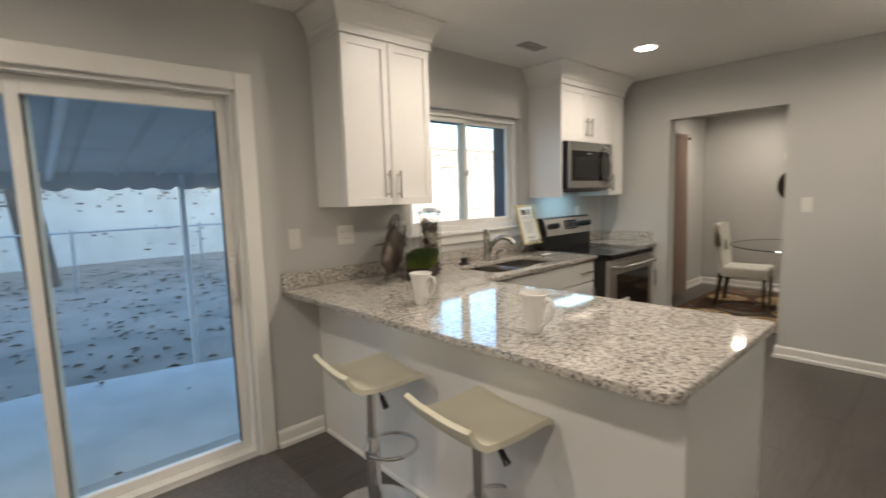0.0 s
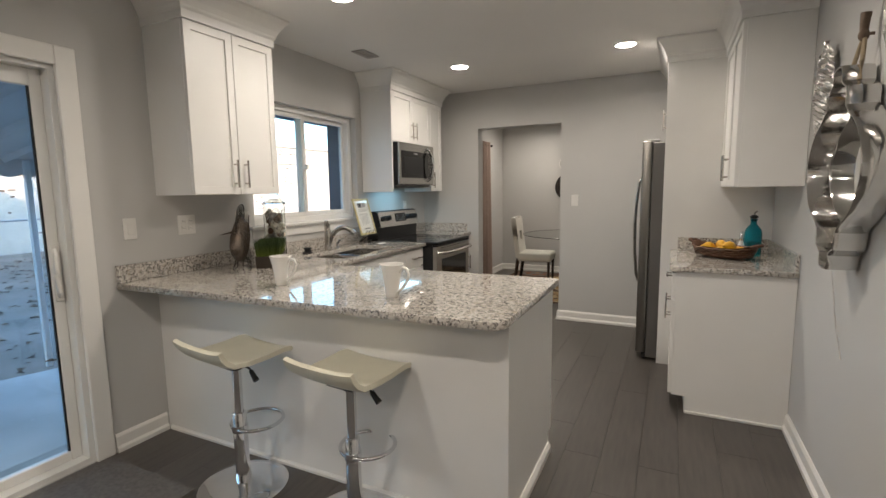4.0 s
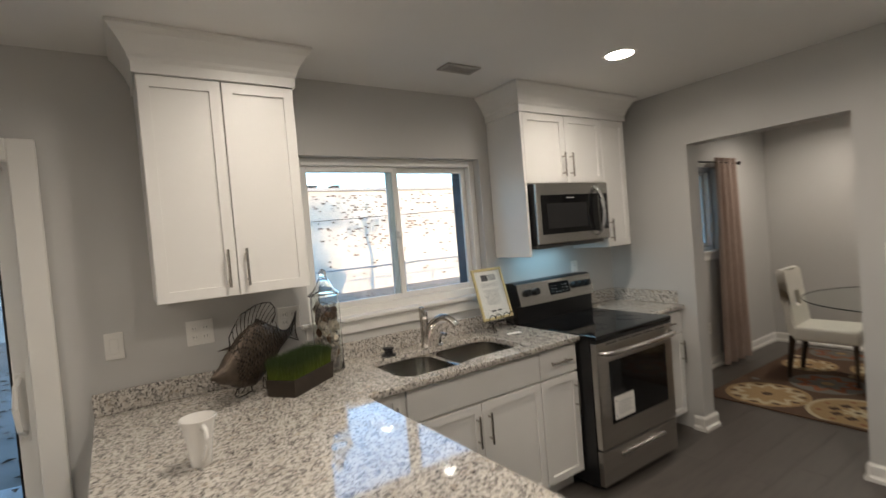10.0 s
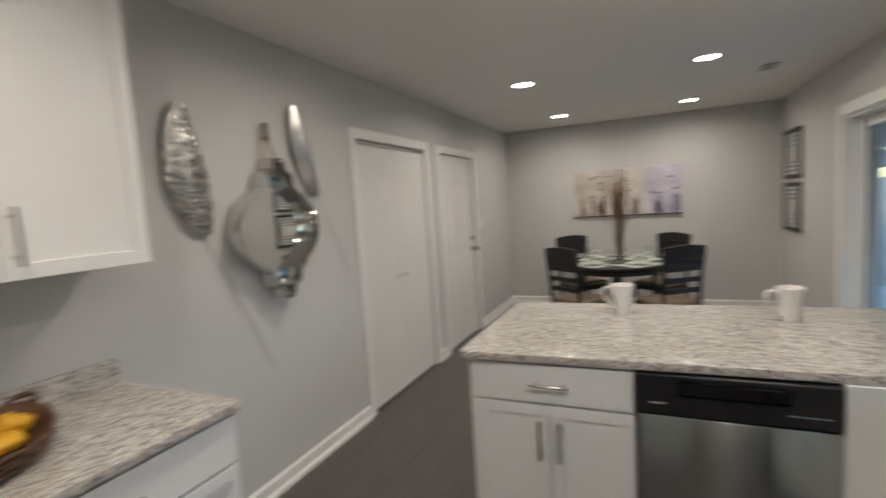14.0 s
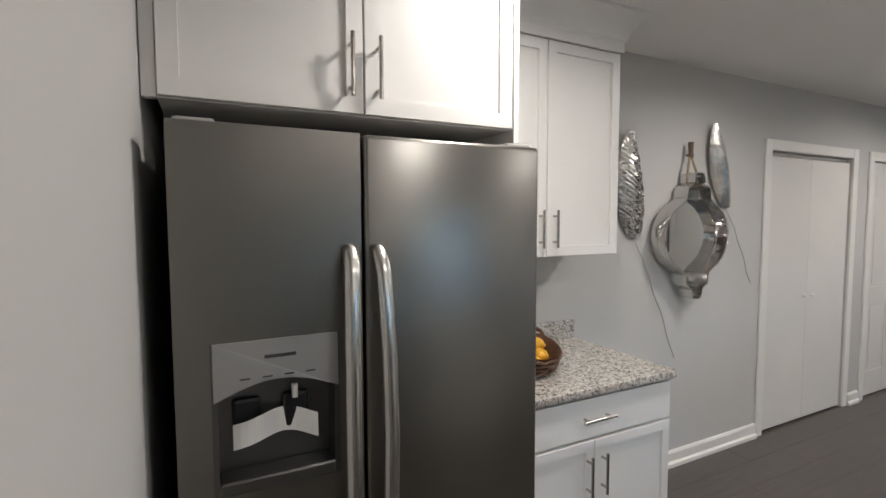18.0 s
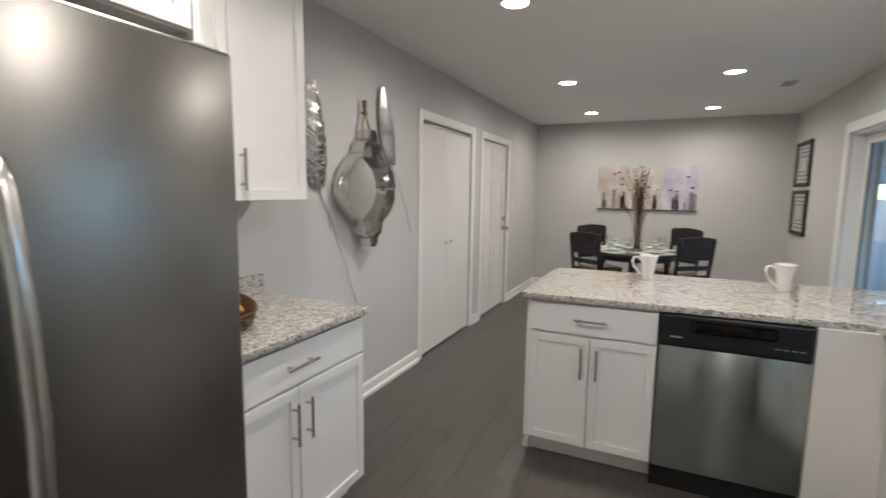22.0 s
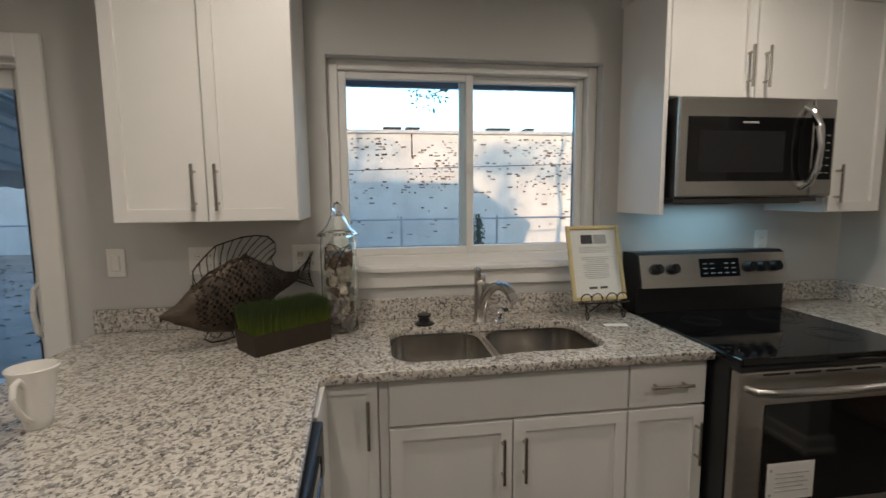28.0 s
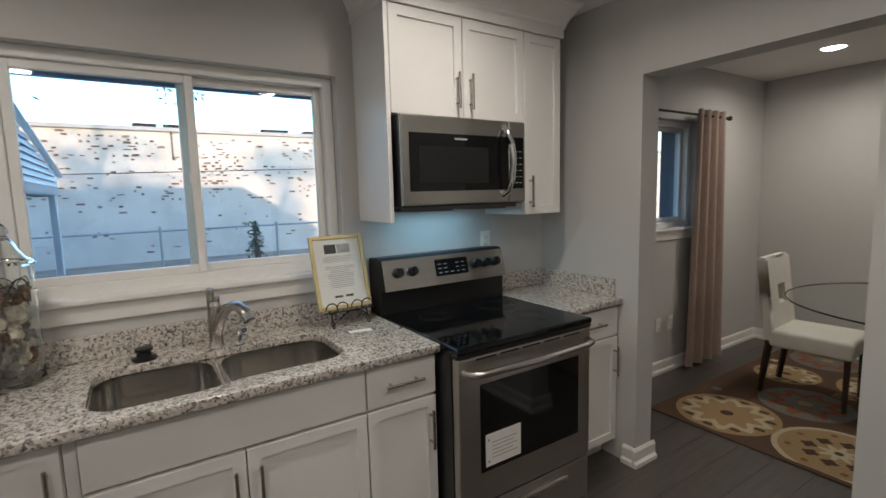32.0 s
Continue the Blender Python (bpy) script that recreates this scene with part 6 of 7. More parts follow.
def breakfast_table():
    t = thing("breakfast_table", (TX, TY, 0), "round black wooden pedestal table laid for four", "table")
    bm = B()
    lathe(bm, [(0.0, 0.725), (0.50, 0.725), (0.525, 0.735), (0.53, 0.748), (0.52, 0.757), (0.0, 0.758)], seg=48)
    part("tabletop", bm, BLACKW, t, smooth=40)
    bm = B()
    lathe(bm, [(0.44, 0.66), (0.45, 0.665), (0.45, 0.724), (0.43, 0.724), (0.43, 0.66)], seg=40)
    part("skirt", bm, BLACKW, t, smooth=40)
    for a in range(4):
        bm = B()
        th = radians(90 * a)
        tube(bm, [(0.36 * math.cos(th), 0.36 * math.sin(th), 0.70), (0.38 * math.cos(th), 0.38 * math.sin(th), 0.35), (0.36 * math.cos(th), 0.36 * math.sin(th), 0.0)], 0.032, 8, r_end=0.024)
        part("leg", bm, BLACKW, t)
    LINEN = mat("white_green_linen", (0.70, 0.72, 0.66), 0.85, var=0.25, scale=45, bump=0.3, col2=(0.42, 0.50, 0.42))
    plateb = placeb = None
    for a in range(4):
        th = radians(45 + 90 * a)
        M = pose(TX + 0.33 * math.cos(th), TY + 0.33 * math.sin(th), 0.7585, 0, 0, 45 + 90 * a)
        if plateb is None:
            placeb = thing("placemat", M, "pale woven placemat on the black table", "placemat", "place settings")
            bm = B(); prism(bm, rrect(0, 0, 0.30, 0.40, 0.02), 0.0, 0.003)
            part("mat_cloth", bm, LINEN, placeb)
            plateb = thing("plate", M @ pose(0, 0, 0.0032), "white ceramic plate with a folded napkin", "plate", "place settings")
            bm = B(); lathe(bm, [(0.0, 0.0), (0.07, 0.0), (0.10, 0.008), (0.13, 0.016), (0.132, 0.018), (0.10, 0.012), (0.07, 0.005), (0.0, 0.004)], seg=36)
            part("dish", bm, CERAM, plateb, smooth=40)
            bm = B()
            lathe(bm, [(0.045, 0.006), (0.05, 0.02), (0.02, 0.05), (0.055, 0.10), (0.035, 0.085), (0.0, 0.04)], seg=9)
            part("napkin", bm, LINEN, plateb, "fanned pale napkin")
            glassb = thing("water_glass", M @ pose(-0.08, 0.17, 0.0032), "clear stemmed water glass", "glass", "place settings")
            bm = B(); lathe(bm, [(0.0, 0.0), (0.032, 0.001), (0.006, 0.008), (0.005, 0.07), (0.03, 0.10), (0.036, 0.14), (0.032, 0.17), (0.031, 0.17), (0.034, 0.14), (0.028, 0.102), (0.0, 0.08)], seg=24)
            part("bowl", bm, CLEAR, glassb, smooth=50)
        else:
            copy_thing(placeb, M)
            copy_thing(plateb, M @ pose(0, 0, 0.0032))
            copy_thing(glassb, M @ pose(-0.08, 0.17, 0.0032))


breakfast_table()


def vase_of_grasses():
    v = thing("vase", (TX - 0.03, TY, 0.7585), "tall clear glass vase of dried brown grasses", "vase")
    bm = B()
    lathe(bm, [(0.0, 0.0), (0.055, 0.0), (0.05, 0.012), (0.03, 0.05), (0.034, 0.2), (0.055, 0.42), (0.058, 0.44), (0.054, 0.44), (0.030, 0.2), (0.026, 0.06), (0.0, 0.03)], seg=28)
    part("vase_body", bm, CLEAR, v, smooth=50)
    rng = random.Random(11)
    DRY = [mat("dried_brown_stems", (0.16, 0.07, 0.035), 0.8, var=0.5, scale=30), mat("dried_tan_stems", (0.45, 0.33, 0.22), 0.85, var=0.4, scale=30), mat("dried_dark_red", (0.09, 0.025, 0.02), 0.8, var=0.4, scale=30)]
    for i in range(80):
        bm = B()
        a = rng.uniform(0, 2 * math.pi)
        sp = abs(rng.gauss(0, 0.13))
        h = rng.uniform(0.62, 1.0)
        base = (0.012 * math.cos(a * 3), 0.012 * math.sin(a * 3), 0.05)
        tip = (sp * math.cos(a), sp * math.sin(a), h)
        midp = (tip[0] * 0.32, tip[1] * 0.32, h * 0.6)
        tube(bm, [base, midp, tip], 0.0035, 5, r_end=0.0015)
        for k in range(9):
            u = 0.40 + 0.6 * k / 8
            p = Vector(midp).lerp(Vector(tip), max(0, (u - 0.4) / 0.6))
            d = Vector((rng.gauss(0, 1), rng.gauss(0, 1), 1.2)).normalized() * rng.uniform(0.015, 0.035)
            s = Vector((d.y, -d.x, 0)).normalized() * 0.008
            w = [bm.verts.new(q) for q in (p - s, p + s, p + d)]
            bm.faces.new(w)
        part("dried_stem", bm, rng.choice((DRY[0], DRY[0], DRY[1], DRY[2], DRY[2])), v)


vase_of_grasses()


def canvases():
    cols = [((0.62, 0.58, 0.54), (0.40, 0.33, 0.27)), ((0.66, 0.62, 0.58), (0.50, 0.44, 0.38)), ((0.62, 0.60, 0.64), (0.42, 0.38, 0.47))]
    for k, (a, b) in enumerate(cols):
        x0, x1 = 2.36 - 0.437 * k - 0.435, 2.36 - 0.437 * k
        c = thing("canvas_print", pose(x0, YB, 1.215), "pale floral canvas print, one of three", "picture", "canvas triptych")
        bm = B()
        w, h = x1 - x0, 0.61
        box(bm, 0, 0.0, 0.0, w, 0.032, h, 0.003)
        part("canvas", bm, mat("canvas_wash", a, 0.8, col2=b, scale=4, bump=0.2, bscale=300), c)
        bm = B()
        box(bm, 0, 0.002, -0.012, w, 0.034, -0.0005, 0.002)
        part("lower_edge", bm, BLACKW, c, "dark lower edge")
        rng = random.Random(40 + k)
        FL = mat("painted_flowers", ((0.16, 0.13, 0.13), (0.30, 0.16, 0.12), (0.18, 0.14, 0.20))[k], 0.8, var=0.4, scale=40)
        for i in range(5):
            x, z = rng.uniform(0.06, w - 0.06), rng.uniform(0.25, 0.53)
            bm = B()
            tube(bm, [(x + rng.uniform(-0.03, 0.03), 0.0325, 0.03), (x, 0.0325, z)], 0.002, 4)
            cyl(bm, (x, 0.0328, z), 0.028, 0.0015, "Y", 9)
            for v in bm.verts:
                if abs(v.co.z - z) < 0.04 and abs(v.co.x - x) < 0.04:
                    v.co.z = z + (v.co.z - z) * 0.45 if v.co.z > z - 0.03 else v.co.z
            part("painted_flower", bm, FL, c)
        bm = B()
        for i in range(9):
            x = rng.uniform(0.03, w - 0.03)
            z1 = rng.uniform(0.08, 0.26)
            box(bm, x - 0.018, 0.032, 0.01, x + 0.018, 0.0326, z1)
        tagged(part("painted_motif", bm, mat("painted_wash", tuple(q * 0.75 for q in b), 0.85, var=0.3, scale=20), c), kind="stuff")


canvases()


def wall_pictures():
    base = None
    for z0, z1 in ((1.54, 2.065), (0.975, 1.50)):
        p = thing("framed_picture", pose(0, -7.30, z0), "black and white patterned picture in a black frame", "picture", "pair of framed pictures")
        w, h = 0.64, z1 - z0
        bm = B()
        t = 0.045
        box(bm, 0, 0, 0, 0.03, t, h, 0.004)
        box(bm, 0, w - t, 0, 0.03, w, h, 0.004)
        box(bm, 0, t, h - t, 0.03, w - t, h, 0.004)
        box(bm, 0, t, 0, 0.03, w - t, t, 0.004)
        part("frame", bm, BLACKW, p)
        bm = B()
        box(bm, 0.002, t, t, 0.012, w - t, h - t)
        part("mount", bm, PAPER, p)
        bm = B()
        for k, g in enumerate((0.075, 0.12, 0.165)):
            q = 0.016
            box(bm, 0.0125, g, g, 0.014, g + q, h - g)
            box(bm, 0.0125, w - g - q, g, 0.014, w - g, h - g)
            box(bm, 0.0125, g + q, g, 0.014, w - g - q, g + q)
            box(bm, 0.0125, g + q, h - g - q, 0.014, w - g - q, h - g)
        part("print", bm, INK, p, "black nested squares")
        bm = B()
        box(bm, 0.016, t, t, 0.018, w - t, h - t)
        g = part("glazing", bm, PICGLASS, p)
        g.visible_shadow = False


wall_pictures()


# ---- dining room beyond the doorway ----
LEATH = mat("white_leather", (0.72, 0.69, 0.62), 0.4, var=0.05, scale=9, bump=0.12, bscale=160)
DKWOOD = mat("dark_walnut_leg", (0.035, 0.02, 0.012), 0.35, var=0.4, scale=14, stretch=(1, 1, 0.2))


def parsons_chair(m):
    """Upholstered chair facing local +x with a square keyhole in its back."""
    c = thing("parsons_chair", m, "white leather parsons chair with a square cut-out back", "chair")
    bm = B()
    box(bm, -0.20, -0.225, 0.36, 0.27, 0.225, 0.485, 0.03, 3)
    part("seat", bm, LEATH, c, smooth=40)
    bm = B()
    def bx(y, z, t):
        lean = -0.20 - 0.13 * (z - 0.45)
        return (lean + (0.035 if t else -0.035), y, z)
    ys = [-0.225, -0.055, 0.055, 0.225]
    zs = [0.40, 0.66, 0.77, 0.985]
    for i in range(3):
        for k in range(3):
            if i == 1 and k == 1:
                continue
            v = [bm.verts.new(bx(y, z, t)) for t in (0, 1) for z in (zs[k], zs[k + 1]) for y in (ys[i], ys[i + 1])]
            for f in ((0, 1, 3, 2), (4, 6, 7, 5), (0, 4, 5, 1), (2, 3, 7, 6), (0, 2, 6, 4), (1, 5, 7, 3)):
                bm.faces.new([v[q] for q in f])
    bmesh.ops.remove_doubles(bm, verts=bm.verts, dist=1e-5)
    seen, dele = {}, []
    for f in bm.faces:
        key = tuple(sorted(tuple(round(q, 4) for q in v.co) for v in f.verts))
        if key in seen:
            dele += [f, seen[key]]
        seen[key] = f
    bmesh.ops.delete(bm, geom=list(set(dele)), context="FACES")
    es = [e for e in bm.edges if len(e.link_faces) == 2 and e.calc_face_angle(0) > 0.6]
    bmesh.ops.bevel(bm, geom=es, offset=0.014, segments=2, affect="EDGES")
    part("backrest", bm, LEATH, c, "white leather back with a square hole", 40)
    for x, y in ((0.235, 0.19), (0.235, -0.19)):
        bm = B()
        tube(bm, [(x, y, 0.37), (x, y, 0.0)], 0.026, 4, r_end=0.019)
        part("leg", bm, DKWOOD, c, "dark walnut leg")
    for y in (0.19, -0.19):
        bm = B()
        tube(bm, [(-0.20, y, 0.40), (-0.25, y, 0.0)], 0.026, 4, r_end=0.019)
        part("leg", bm, DKWOOD, c, "dark walnut leg")
    return c


parsons_chair(pose(0.87, 1.76, 0, 0, 0, 4))


def glass_table():
    t = thing("dining_table", (1.50, 1.80, 0), "round clear glass dining table on a dark pedestal", "table")
    bm = B()
    lathe(bm, [(0.0, 0.7525), (0.775, 0.7525)], seg=64)
    top = part("glass_top", bm, pane_mat("table_glass", (0.90, 0.95, 0.93)), t, "round clear glass top", 40)
    bm = B()
    lathe(bm, [(0.774, 0.7415), (0.78, 0.744), (0.78, 0.750), (0.774, 0.753)], seg=64)
    part("glass_edge", bm, mat("dark_glass_edge", (0.012, 0.022, 0.02), 0.1, var=0.2, scale=6), top, "dark polished glass edge", 40)
    bm = B()
    lathe(bm, [(0.0, 0.006), (0.30, 0.006), (0.30, 0.04), (0.10, 0.08), (0.07, 0.35), (0.10, 0.66), (0.24, 0.725), (0.24, 0.737), (0.0, 0.737)], seg=32)
    part("pedestal", bm, DKWOOD, t, "dark wooden pedestal", 40)


glass_table()


def rug():
    x0, x1, y0, y1 = 0.33, 3.25, 0.68, 2.72
    r = thing("area_rug", (0, 0, 0), "brown area rug with tan and grey floral medallions", "rug")
    bm = B()
    box(bm, x0, y0, 0.0005, x1, y1, 0.010, 0.002)
    part("rug_base", bm, mat("brown_rug_pile", (0.11, 0.06, 0.035), 0.95, var=0.35, scale=70, bump=0.5, bscale=350), r)
    RM = [mat("rug_tan", (0.37, 0.245, 0.12), 0.95, var=0.25, scale=80, bump=0.5, bscale=350), mat("rug_grey", (0.17, 0.16, 0.14), 0.95, var=0.25, scale=80, bump=0.5, bscale=350),
          mat("rug_cream", (0.53, 0.44, 0.29), 0.95, var=0.2, scale=80, bump=0.5, bscale=350), mat("rug_rust", (0.26, 0.09, 0.04), 0.95, var=0.3, scale=80, bump=0.5, bscale=350), mat("rug_brown", (0.07, 0.035, 0.02), 0.95, var=0.3, scale=80, bump=0.5, bscale=350)]
    rng = random.Random(6)

    def disc(cx, cy, r0, z, material, petals=0, inner=0.0, squash=0.0):
        bm = B()
        n = 48
        pts = []
        for i in range(n):
            a = 2 * math.pi * i / n
            q = r0 * (1 + squash * math.cos(petals * a)) if petals else r0
            px, py = cx + q * math.cos(a), cy + q * math.sin(a)
            pts.append((min(max(px, x0 + 0.03), x1 - 0.03), min(max(py, y0 + 0.03), y1 - 0.03)))
        f = bm.faces.new([bm.verts.new((px, py, z)) for px, py in pts])
        return part("medallion", bm, material, r)
    spots = [(0.68, 1.00, 0.30), (1.28, 0.98, 0.31), (0.92, 1.55, 0.27), (0.62, 2.05, 0.22), (1.45, 1.60, 0.25), (1.95, 1.05, 0.30), (1.2, 2.2, 0.30), (1.9, 2.2, 0.26), (2.6, 1.0, 0.30), (2.5, 1.7, 0.30), (2.6, 2.5, 0.3), (0.7, 2.62, 0.26), (1.55, 2.7, 0.22)]
    for i, (cx, cy, q) in enumerate(spots):
        kind = i % 3
        if kind == 1:      # cream ring, tan field, brown petals round a pale flower
            disc(cx, cy, q, 0.0112, RM[2])
            disc(cx, cy, q * 0.90, 0.0117, RM[0])
            for k in range(8):
                an = 2 * math.pi * k / 8
                disc(cx + q * 0.45 * math.cos(an), cy + q * 0.45 * math.sin(an), q * 0.11, 0.0122, RM[4], 4, squash=0.2)
                disc(cx + q * 0.74 * math.cos(an + 0.39), cy + q * 0.74 * math.sin(an + 0.39), q * 0.055, 0.0122, RM[3])
            disc(cx, cy, q * 0.24, 0.0122, RM[2], 8, squash=0.35)
            disc(cx, cy, q * 0.07, 0.0127, RM[4])
        elif kind == 0:    # tan disc with a cream zigzag ring and brown drops
            disc(cx, cy, q, 0.0112, RM[0])
            disc(cx, cy, q * 0.78, 0.0117, RM[2], 10, squash=0.17)
            disc(cx, cy, q * 0.60, 0.0122, RM[0], 10, squash=0.20)
            for k in range(10):
                an = 2 * math.pi * (k + 0.5) / 10
                disc(cx + q * 0.80 * math.cos(an), cy + q * 0.80 * math.sin(an), q * 0.075, 0.0127, RM[4], 2, squash=0.35)
            disc(cx, cy, q * 0.13, 0.0127, RM[4])
        else:              # grey disc with a rust flower
            disc(cx, cy, q, 0.0112, RM[1])
            disc(cx, cy, q * 0.72, 0.0117, RM[3], 8, squash=0.22)
            disc(cx, cy, q * 0.48, 0.0122, RM[1], 8, squash=0.22)
            disc(cx, cy, q * 0.16, 0.0127, RM[0])
    for i in range(150):
        cx, cy = rng.uniform(x0 + 0.1, x1 - 0.1), rng.uniform(y0 + 0.1, y1 - 0.1)
        if all((cx - a) ** 2 + (cy - b) ** 2 > (q + 0.06) ** 2 for a, b, q in spots):
            disc(cx, cy, rng.uniform(0.03, 0.06), 0.0112, rng.choice(RM[:4]), 5, squash=0.25)


rug()


def curtain():
    c = thing("curtain", (0, 0, 0), "taupe grommet curtain panel hanging to the floor", "curtain")
    bm = B()
    n, k = 90, 12
    rows = []
    for j in range(k + 1):
        z = 0.025 + (2.10 - 0.025) * j / k
        row = []
        for i in range(n + 1):
            u = i / n
            sp = 1.0 + 0.35 * (1 - j / k)
            row.append(bm.verts.new((0.085 + 0.036 * math.sin(u * 2 * math.pi * 3.4) * (0.8 + 0.3 * (1 - j / k)), 1.80 + (u - 0.5) * 0.38 * sp, z)))
        rows.append(row)
    for a, b in zip(rows, rows[1:]):
        for i in range(n):
            bm.faces.new((a[i], a[i + 1], b[i + 1], b[i]))
    part("cloth", bm, mat("taupe_curtain_cloth", (0.42, 0.32, 0.27), 0.8, var=0.15, scale=60, bump=0.25, bscale=300, stretch=(1, 1, 0.3)), c, smooth=80)
    r = thing("curtain_rod", (0, 0, 0), "thin black curtain rod above the window", "curtain rod")
    bm = B()
    tube(bm, [(0.085, 0.35, 2.055), (0.085, 2.10, 2.055)], 0.009, 10)
    part("rod", bm, IRON, r, smooth=50)
    for y in (0.35, 2.10):
        bm = B()
        ball(bm, (0.085, y, 2.055), 0.02)
        part("finial", bm, IRON, r, smooth=50)
    for y in (0.5, 2.06):
        bm = B()
        box(bm, 0.0, y - 0.008, 2.04, 0.08, y + 0.008, 2.05, 0.002)
        part("bracket", bm, IRON, r)


curtain()


def wall_disc():
    d = thing("wall_plate_decor", pose(1.127, DRY, 1.41) @ Matrix.Scale(0.81, 4), "round dark metal wall ornament", "wall decor")
    for r in (0.26, 0.20, 0.13, 0.06):
        bm = B()
        tube(bm, [(r * math.cos(a), -0.02, r * math.sin(a)) for a in [2 * math.pi * i / 36 for i in range(36)]], 0.012, 6, closed=True)
        part("ring", bm, IRON, d)
    for i in range(12):
        a = 2 * math.pi * i / 12
        bm = B()
        tube(bm, [(0.05 * math.cos(a), -0.02, 0.05 * math.sin(a)), (0.26 * math.cos(a), -0.02, 0.26 * math.sin(a))], 0.008, 5)
        part("spoke", bm, IRON, d)
    bm = B()
    cyl(bm, (0, -0.008, 0), 0.25, 0.012, "Y", 36)
    part("back_plate", bm, mat("bronze_plate", (0.06, 0.045, 0.035), 0.5, 0.6, var=0.3, scale=12), d)
    p = thing("wall_plate", pose(1.125, DRY - 0.001, 1.785), "white ceramic plate hung above the dark ornament", "wall decor")
    bm = B()
    lathe(bm, [(0.0, 0.0), (0.09, 0.0), (0.10, 0.008), (0.15, 0.022), (0.153, 0.026), (0.148, 0.027), (0.097, 0.013), (0.087, 0.006), (0.0, 0.006)], seg=36)
    bmesh.ops.rotate(bm, verts=bm.verts, cent=(0, 0, 0), matrix=Matrix.Rotation(radians(90), 3, "X"))
    part("dish", bm, CERAM, p, smooth=40)
    bm = B()
    tube(bm, [(0.135 * math.cos(a), -0.024, 0.135 * math.sin(a)) for a in [2 * math.pi * i / 36 for i in range(36)]], 0.003, 5, closed=True)
    part("rim_line", bm, IRON, p, "thin dark line round the rim")


wall_disc()

# ---- outside ----
GZ = -0.15
bm = B()
GRASS = mat("leafy_dormant_lawn", (0.34, 0.285, 0.24), 0.95, col2=(0.20, 0.18, 0.15), scale=1.1, bump=0.6, bscale=25)
vs = [bm.verts.new(p) for p in ((-600, -600, GZ), (600, -600, GZ), (600, 600, GZ), (-600, 600, GZ))]
bm.faces.new(vs)
solid("ground", bm, GRASS, "dormant lawn covered with fallen leaves", "ground", kind="structure")
bm = B()
prism(bm, [(-0.2, -9.5), (-2.35, -9.5), (-2.4, -4.4), (-2.2, -3.4), (-2.05, -2.9), (-1.6, -2.55), (-0.2, -2.5)], GZ - 0.05, -0.09)
solid("patio", bm, mat("patio_concrete", (0.64, 0.64, 0.62), 0.85, var=0.25, scale=2.2, bump=0.2, bscale=60), "pale concrete patio slab", "patio", kind="structure")
bm = B()
box(bm, -0.42, -5.6, -0.09, -0.2, -3.6, -0.03, 0.006)
solid("door_step", bm, mat("step_concrete", (0.45, 0.45, 0.44), 0.85, var=0.2, scale=4, bump=0.2), "low concrete step below the patio door", "step", kind="structure")

# fallen leaves
rng = random.Random(77)
vs, fs = [], []
for i in range(2600):
    x, y = -rng.uniform(0.3, 11.5), rng.uniform(-11, 5)
    if x > -2.1 and y < -2.6 and rng.random() < 0.93:
        continue
    a, s = rng.uniform(0, 6.28), rng.uniform(0.03, 0.075)
    z = (-0.085 if (x > -2.3 and y < -2.6) else GZ + 0.004) + rng.uniform(0, 0.01)
    k = len(vs)
    c, q = math.cos(a), math.sin(a)
    for u, v, h in ((-1, 0, 0.0), (0, 0.45, 0.3), (1, 0, 0.1), (0, -0.45, 0.35)):
        vs.append((x + s * (u * c - v * q), y + s * (u * q + v * c), z + h * s))
    fs += [(k, k + 1, k + 2), (k, k + 2, k + 3)]
me = bpy.data.meshes.new("fallen_leaves")
me.from_pydata(vs, [], fs)
me.materials.append(mat("dry_leaf", (0.17, 0.10, 0.055), 0.9, col2=(0.06, 0.04, 0.03), scale=3))
tagged(new("fallen_leaves", me), "scattered dry brown fallen leaves on the lawn", "leaves", kind="stuff")


